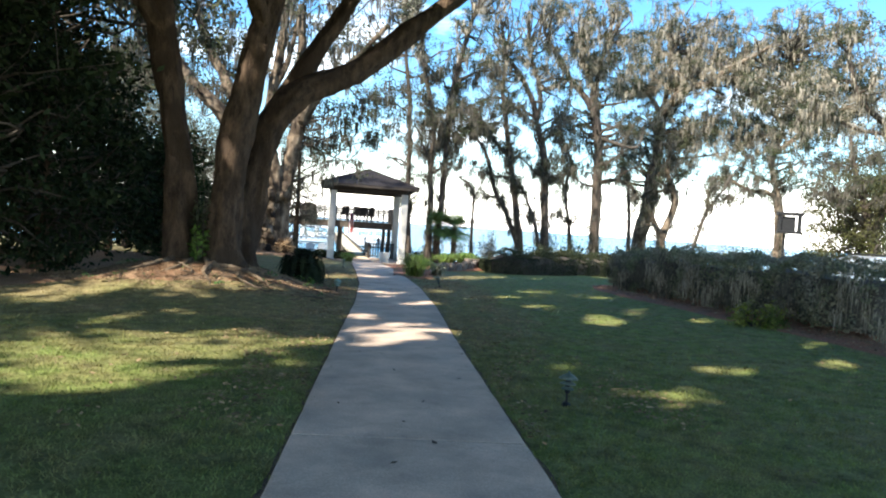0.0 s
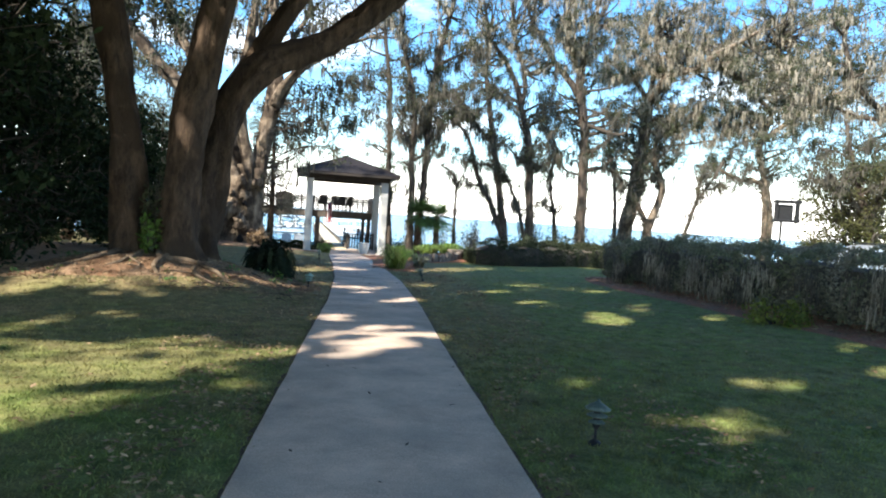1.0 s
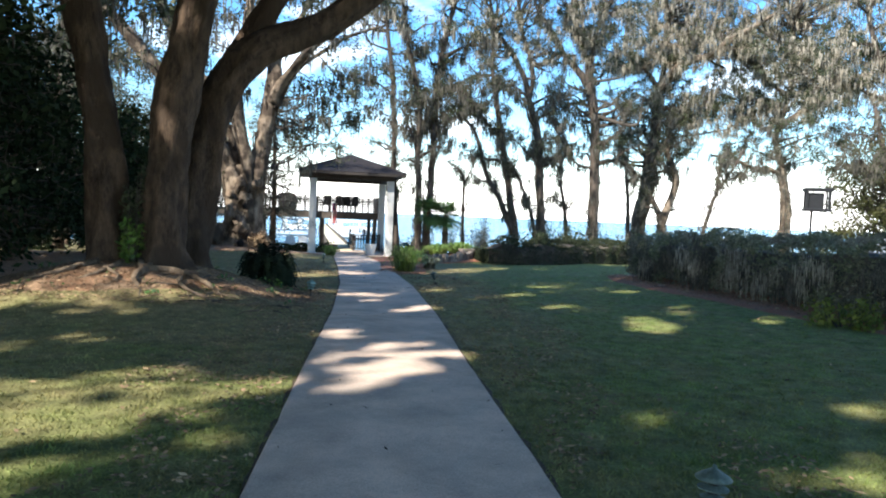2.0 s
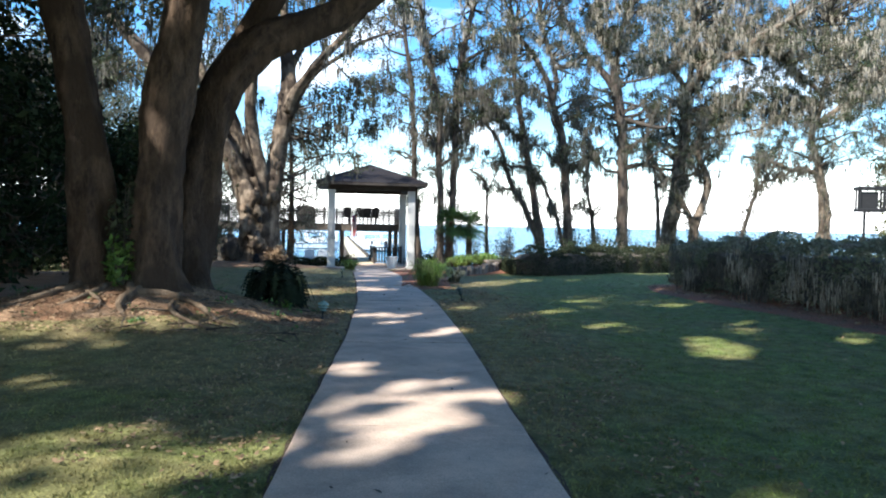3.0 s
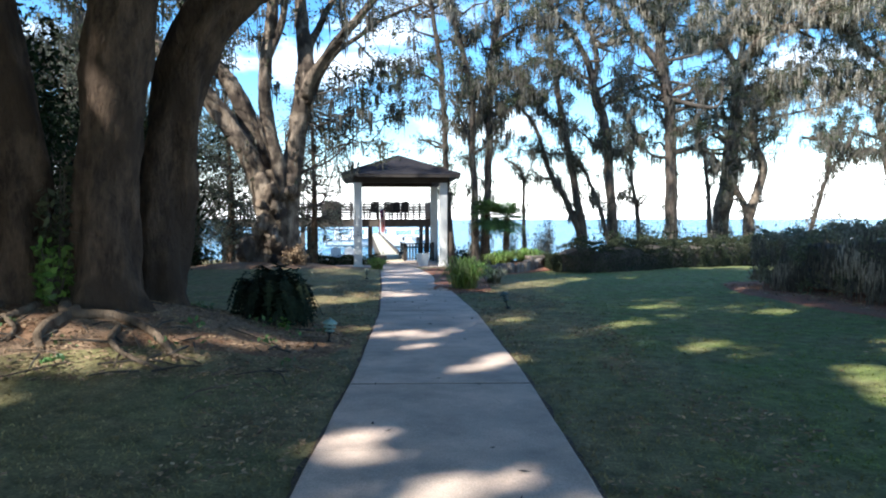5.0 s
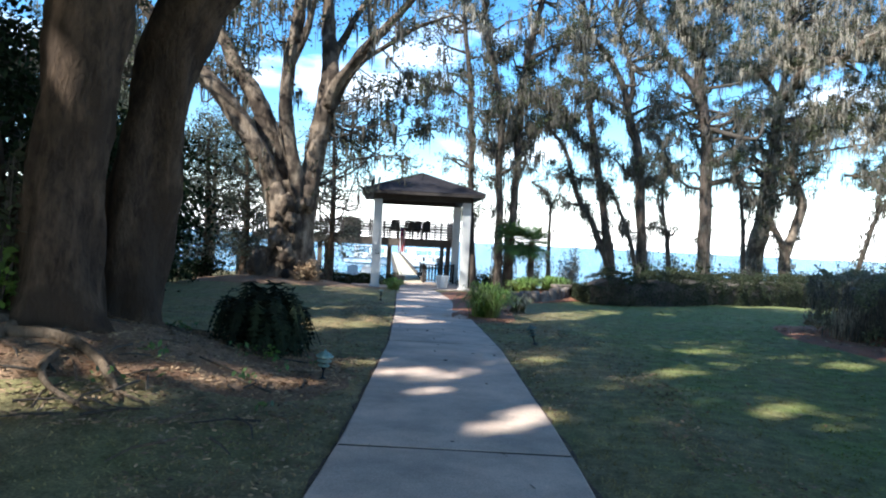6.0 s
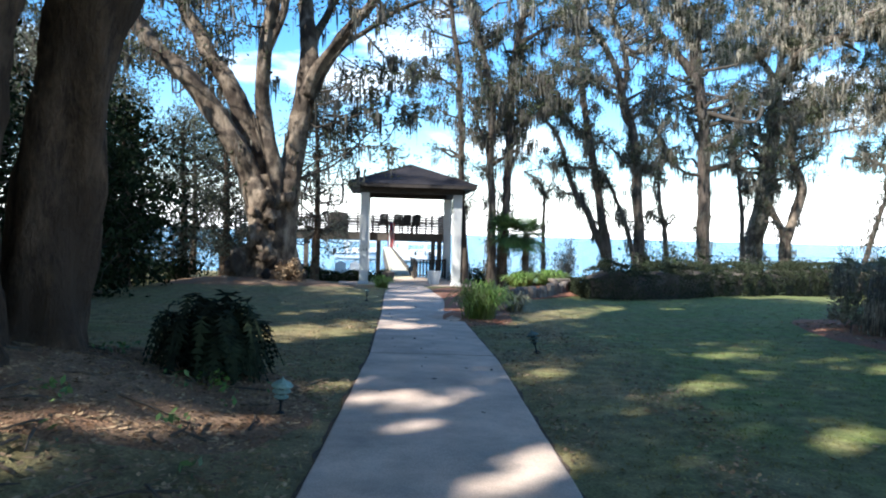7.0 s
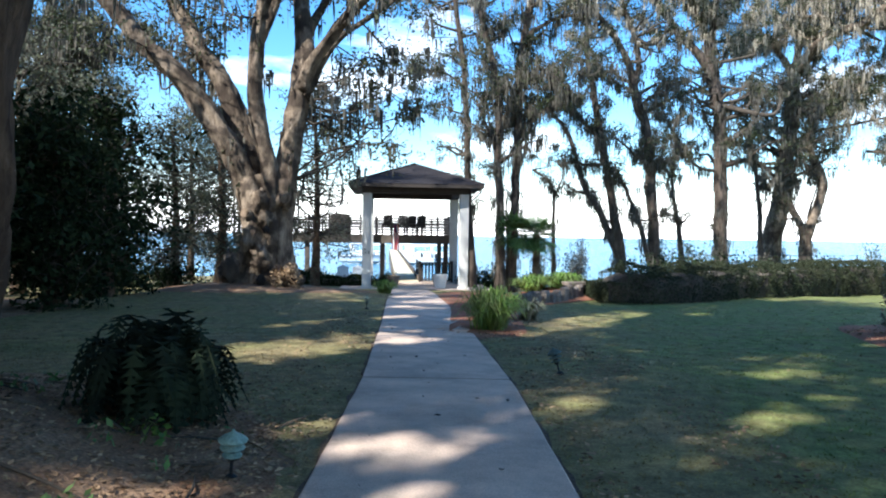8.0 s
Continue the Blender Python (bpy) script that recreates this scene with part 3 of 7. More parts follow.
    if moss is not None:                                 # high moss takes a paler colour that paints sunlight on it
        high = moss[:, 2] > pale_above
        for some, mat, words in ((moss[~high], moss_mat or M_MOSS, "grey hanging Spanish moss"), (moss[high], M_MOSS_PALE, "Spanish moss with sunlight painted in its pale colour")):
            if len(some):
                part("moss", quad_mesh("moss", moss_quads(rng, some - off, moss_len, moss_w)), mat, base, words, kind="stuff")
    return base


def scatter(rng, stems, n, spread, from_u=0.5, lift=0.6):
    """Clump places round the upper parts of stems."""
    out = []
    for _ in range(n):
        pts = stems[rng.integers(0, len(stems))][0]
        u = from_u + (1 - from_u) * rng.random() ** 0.8
        x = u * (len(pts) - 1)
        i = min(int(x), len(pts) - 2)
        p = Vector(pts[i]).lerp(Vector(pts[i + 1]), x - i)
        out.append((p.x + rng.normal(0, spread[0]), p.y + rng.normal(0, spread[1]), p.z + lift + rng.normal(0, spread[2])))
    return out


RNG = np.random.default_rng(11)
# Openings in the crowns, named by the sunny spots that they leave on the ground: x, y, half length, half width, turn in degrees.
OPEN = [(-3.2, 7.6, 2.0, 1.25, 53), (-3.0, 5.9, 1.2, 0.28, 50), (-4.72, 9.75, 1.7, 0.42, 62), (-6.4, 11.7, 1.5, 0.55, 62), (-5.1, 13.3, 1.9, 0.95, 15), (-3.1, 14.6, 0.9, 0.13, 28), (-4.85, 14.15, 1.2, 0.5, 10), (-1.65, 9.0, 0.5, 0.26, 50),
        (-4.4, 14.5, 0.7, 0.14, 20), (-2.27, 15.4, 0.6, 0.15, 19), (-2.28, 17.0, 0.50, 0.22, 58), (-3.6, 21.5, 1.7, 0.85, 55), (-4.55, 24.6, 0.9, 0.22, 64),
        # on the walk
        (-0.80, 10.52, 1.05, 0.19, 56), (-0.66, 9.91, 0.68, 0.42, 32), (-0.06, 10.66, 0.44, 0.20, 34), (-0.72, 9.0, 0.34, 0.19, 55), (-1.36, 11.8, 0.36, 0.21, 58),
        (-0.38, 11.1, 0.20, 0.09, 38), (-0.38, 14.67, 0.66, 0.15, 60), (-1.62, 16.48, 0.34, 0.23, 42), (-1.28, 16.26, 0.38, 0.18, 45), (-1.23, 15.58, 0.24, 0.10, 47),
        (-0.83, 18.8, 0.36, 0.11, 50), (-2.19, 22.8, 1.2, 0.45, 62), (-1.5, 26.0, 0.4, 0.18, 40), (-2.7, 28.3, 0.5, 0.18, 40), (-3.0, 30.4, 0.6, 0.2, 40),
        (-3.9, 33.0, 0.7, 0.27, 40), (-4.4, 37.0, 0.8, 0.36, 40), (-3.0, 26.0, 0.5, 0.23, 40), (-3.4, 28.5, 0.6, 0.23, 40), (-5.6, 35.9, 2.8, 0.75, 47),
        (-6.6, 32.8, 1.2, 0.6, -15), (-5.4, 30.4, 0.8, 0.3, 20),
        # on the lawn towards the hedge
        (1.0, 26.4, 3.1, 0.55, 59), (3.84, 28.4, 0.4, 0.24, 37), (8.2, 34.5, 0.9, 0.3, 50), (5.4, 23.5, 0.6, 0.27, 40), (2.75, 20.3, 0.44, 0.17, 40), (2.02, 18.2, 0.88, 0.27, 50),
        (2.55, 16.4, 1.0, 0.12, 57), (4.4, 19.1, 0.5, 0.23, 50), (-0.07, 18.1, 0.45, 0.18, 56), (3.7, 14.4, 2.0, 0.42, 61), (5.6, 14.6, 0.8, 0.24, 50),
        (2.6, 7.2, 0.92, 0.36, 36), (1.65, 8.4, 0.36, 0.16, 40), (3.8, 8.9, 0.46, 0.20, 32), (5.6, 9.6, 0.5, 0.22, 45), (6.2, 11.4, 0.6, 0.22, 45)]


def shades(p, grow=0.0):
    """True for points of a crown that leave all openings free."""
    p = np.atleast_2d(np.asarray(p, float))
    k = (p[:, 2] - np.array([lie(y + 8) for y in p[:, 1]])) / TO_SUN.z
    x, y = p[:, 0] - TO_SUN.x * k, p[:, 1] - TO_SUN.y * k
    ragged = 1 + 0.28 * np.sin(2.3 * x + 1.4 * y) + 0.24 * np.sin(4.1 * y - 2.2 * x + 1.5 * np.sin(1.7 * x))
    ragged += 0.30 * np.sin(7.3 * x + 5.9 * y + 2.0 * np.sin(2.1 * y)) + 0.32 * np.sin(11.9 * x - 9.1 * y + 1.6 * np.sin(3.3 * x)) + 0.22 * np.sin(16.0 * x + 13.0 * y)
    free = np.ones(len(p), bool)
    for a, b, u, v, turn in OPEN:
        c, s = math.cos(math.radians(turn)), math.sin(math.radians(turn))
        e, f = (x - a) * c + (y - b) * s, (y - b) * c - (x - a) * s
        free &= (e / (u + grow)) ** 2 + (f / (v + grow)) ** 2 > ragged
    return free


# The great live oak: three stems from one mound, and limbs over the walk.
oak_stems = [
    ([(-4.78, 15.0, 0.30), (-4.76, 15.0, 1.3), (-4.68, 15.0, 2.5), (-4.52, 15.05, 3.6), (-4.22, 15.15, 5.4), (-3.92, 15.3, 7.4), (-3.9, 15.6, 9.8)], 0.37, 0.22),
    ([(-5.66, 14.9, 0.25), (-5.68, 14.9, 1.0), (-5.74, 14.9, 2.1), (-5.92, 14.85, 3.4), (-6.15, 14.8, 4.8), (-6.45, 14.6, 6.6), (-7.2, 14.2, 9.4)], 0.29, 0.27),
    ([(-4.77, 16.02, 0.25), (-4.56, 16.10, 1.86), (-4.24, 16.04, 3.25), (-3.60, 16.1, 4.27), (-2.28, 16.9, 5.2), (-0.30, 17.75, 7.1), (1.6, 18.4, 9.2)], 0.37, 0.18),
    ([(-4.30, 16.05, 2.9), (-4.12, 16.1, 3.6), (-3.90, 16.2, 4.2), (-3.27, 16.4, 5.4), (-2.75, 16.5, 6.3), (-1.9, 16.3, 7.8), (-1.2, 15.5, 9.0)], 0.26, 0.13),
    ([(-6.1, 14.7, 5.2), (-7.6, 13.6, 7.0), (-9.4, 12.0, 8.6)], 0.20, 0.10),
    ([(-7.0, 14.3, 8.6), (-9.6, 14.6, 9.6), (-12.2, 15.2, 10.2), (-14.6, 16.0, 10.6)], 0.18, 0.07),
    ([(-4.2, 15.1, 5.6), (-4.6, 13.2, 7.6), (-4.8, 10.2, 9.2), (-4.4, 7.0, 10.0)], 0.20, 0.09),
    ([(-1.2, 15.5, 9.0), (0.4, 13.0, 9.8), (1.6, 9.6, 10.4)], 0.09, 0.05),
]
oak_clumps = []
for _ in range(360):
    a, r = RNG.uniform(0, 2 * math.pi), 10.5 * math.sqrt(RNG.random())
    x, y = -3.2 + r * math.cos(a), 12.0 + r * math.sin(a) * 1.05
    z = 8.6 + RNG.uniform(0, 4.2) * (1 - (r / 12.5) ** 2) + 0.05 * max(0, y - 12)
    if y > 15:
        z = max(z, 3.0 + y * 0.40)
    if shades((x, y, z), 0.15)[0] and not (x > 2.5 and y > 13.5):
        oak_clumps.append((x, y, z))
for _ in range(75):                                      # clumps added out of view beside the crown to shade the bank
    x, y, z = RNG.uniform(-18, -9.5), RNG.uniform(11, 20.5), RNG.uniform(9.2, 12)
    if x < -0.68 * y - 0.8 and shades((x, y, z), 0.15)[0]:
        oak_clumps.append((x, y, z))
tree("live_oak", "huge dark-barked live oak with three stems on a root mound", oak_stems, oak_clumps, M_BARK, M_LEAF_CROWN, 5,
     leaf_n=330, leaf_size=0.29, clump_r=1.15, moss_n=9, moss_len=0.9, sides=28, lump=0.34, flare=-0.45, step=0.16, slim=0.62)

# The second oak, pale and lit, beside the deck.
oak2_stems = [
    ([(-8.38, 33.1, -0.40), (-8.38, 33.1, 0.2), (-8.32, 33.1, 1.03), (-8.28, 33.1, 1.94), (-8.30, 33.1, 2.7), (-8.35, 33.1, 3.2)], 0.86, 0.52),
    ([(-8.60, 33.0, 1.7), (-8.86, 32.9, 2.82), (-9.27, 32.7, 3.73), (-9.78, 32.6, 4.65), (-10.37, 32.5, 5.52), (-11.04, 32.3, 6.28), (-11.80, 32.2, 6.99), (-12.47, 32.1, 7.76), (-13.03, 31.9, 8.45), (-14.6, 31.4, 10.2)], 0.46, 0.17),
    ([(-8.50, 33.3, 2.2), (-8.82, 33.4, 3.22), (-9.22, 33.4, 4.23), (-9.62, 33.5, 5.34), (-10.08, 33.5, 6.36), (-10.69, 33.5, 7.21), (-11.20, 33.6, 8.06), (-11.68, 33.6, 8.82), (-12.6, 33.7, 10.8)], 0.42, 0.18),
    ([(-8.10, 32.8, 2.0), (-8.12, 32.8, 3.17), (-8.34, 32.7, 4.23), (-8.52, 32.7, 5.11), (-8.59, 32.6, 6.16), (-8.53, 32.6, 7.20), (-8.39, 32.6, 8.07), (-8.24, 32.5, 8.57), (-8.0, 32.4, 11.5)], 0.32, 0.15),
    ([(-7.92, 33.1, 1.9), (-7.76, 33.1, 3.03), (-7.65, 33.2, 3.75), (-7.49, 33.2, 4.75), (-7.34, 33.3, 5.75), (-7.27, 33.3, 6.57), (-7.26, 33.4, 7.40), (-7.33, 33.4, 8.31), (-7.41, 33.5, 8.87), (-7.6, 33.6, 11.6)], 0.45, 0.17),
    ([(-7.22, 33.1, 5.9), (-6.87, 32.9, 6.60), (-6.46, 32.8, 7.14), (-5.98, 32.6, 7.70), (-5.51, 32.5, 8.16), (-4.90, 32.3, 8.69), (-3.2, 31.8, 10.4)], 0.22, 0.09),
    ([(-7.12, 33.1, 5.7), (-6.53, 33.2, 6.90), (-6.01, 33.3, 7.63), (-5.40, 33.5, 8.12), (-4.70, 33.6, 8.65), (-4.08, 33.7, 9.04), (-2.9, 33.8, 9.5)], 0.13, 0.05),
    ([(-7.26, 33.4, 7.3), (-7.07, 33.6, 8.09), (-6.83, 33.8, 8.65), (-6.57, 34.0, 9.32), (-6.0, 34.4, 10.6)], 0.16, 0.08),
    ([(-8.53, 32.7, 7.2), (-8.15, 32.6, 7.90), (-7.90, 32.5, 8.47), (-7.70, 32.4, 9.21), (-7.3, 32.2, 10.8)], 0.15, 0.07),
    ([(-8.85, 32.85, -0.45), (-8.66, 32.70, 0.5), (-8.55, 32.68, 1.5), (-8.62, 32.72, 2.3), (-8.85, 32.8, 3.0)], 0.46, 0.34),
    ([(-7.75, 33.0, -0.45), (-7.80, 32.95, 0.7), (-7.76, 32.95, 2.0), (-7.74, 33.05, 3.0)], 0.42, 0.36),
    ([(-8.05, 33.0, 3.1), (-8.40, 32.55, 3.9), (-8.66, 32.4, 4.6), (-8.80, 32.4, 5.2)], 0.09, 0.03),
]
c2 = scatter(RNG, oak2_stems[1:9], 84, (1.5, 1.8, 1.2), 0.6, 1.5)
c2 = [c for c in c2 if not (-8.8 < c[0] < -5.8 and c[2] < 8.6)]
c2 += [(RNG.uniform(-6.7, -3.9), RNG.uniform(33.5, 36.5), RNG.uniform(4.2, 7.2)) for _ in range(24)]       # sprays that hang beside the roof
c2 += [(RNG.uniform(-13.5, -10.4), RNG.uniform(33, 36), RNG.uniform(5.6, 10.5)) for _ in range(20)]
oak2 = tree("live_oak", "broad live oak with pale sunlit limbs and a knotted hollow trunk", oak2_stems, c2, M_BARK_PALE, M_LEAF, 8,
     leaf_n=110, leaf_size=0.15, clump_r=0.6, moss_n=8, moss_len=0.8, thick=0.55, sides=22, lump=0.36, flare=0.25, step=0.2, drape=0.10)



def burl(base, at, r, squash, seed):
    """A knobbly swelling on the trunk."""
    o = base.location
    n, m = 14, 20
    s = Shape()
    for i in range(n + 1):
        for k in range(m):
            a, b = math.pi * i / n, 2 * math.pi * k / m
            d = Vector((math.sin(a) * math.cos(b), math.sin(a) * math.sin(b), math.cos(a)))
            q = r * (0.9 + 0.55 * noise.noise(d * 1.9 + Vector((seed, 0, 0))) + 0.35 * noise.noise(d * 4.3 + Vector((0, seed, 0))))
            s.v.append((at[0] - o.x + d.x * q, at[1] - o.y + d.y * q * 0.7, at[2] - o.z + d.z * q * squash))
    s.f = [(i * m + k, i * m + (k + 1) % m, (i + 1) * m + (k + 1) % m, (i + 1) * m + k) for i in range(n) for k in range(m)]
    part("burl", s, M_BARK_PALE, base, smooth=True)


for at, r, q, seed in (((-8.30, 32.42, 2.35), 0.27, 1.3, 1), ((-8.12, 32.36, 1.75), 0.25, 1.2, 2), ((-8.62, 32.30, 1.15), 0.34, 1.2, 3), ((-9.25, 32.45, 0.1), 0.40, 1.5, 5), ((-7.62, 32.6, 2.35), 0.26, 1.1, 7), ((-8.2, 32.25, 0.55), 0.34, 1.5, 8), ((-7.35, 32.6, 0.0), 0.36, 1.2, 9)):
    burl(oak2, at, r, q, seed)


def stub(base, a, b, r):
    """The sawn end of a lost limb."""
    o = base.location
    a, b = Vector(a) - o, Vector(b) - o
    part("limb_stub", Shape().tube([a, a.lerp(b, 0.6), b], [r * 1.25, r * 1.02, r], 14, 0.15, r), M_BARK_PALE, base, smooth=True)
    part("sawn_face", Shape().tube([b, b + (b - a).normalized() * 0.012], [r * 0.9, r * 0.86], 14), M_ROOT, base, "pale sawn wood")


stub(oak2, (-8.55, 32.75, 1.85), (-8.72, 32.22, 1.97), 0.17)
stub(oak2, (-7.72, 32.85, 2.40), (-7.48, 32.36, 2.42), 0.17)
o = oak2.location
for at, r in (((-8.11, 32.02, -0.12), 0.17), ((-8.05, 32.22, 1.45), 0.12)):   # black lumps that paint the shade of hollows
    part("hollow", Shape().tube([(at[0] - o.x, at[1] - o.y - 0.02, at[2] - o.z - r), (at[0] - o.x, at[1] - o.y, at[2] - o.z), (at[0] - o.x, at[1] - o.y - 0.02, at[2] - o.z + r * 1.1)], [r * 0.5, r, r * 0.4], 9, 0.3, r), M_JOINT, oak2, "black lump painting the shade of a trunk hollow", smooth=True)

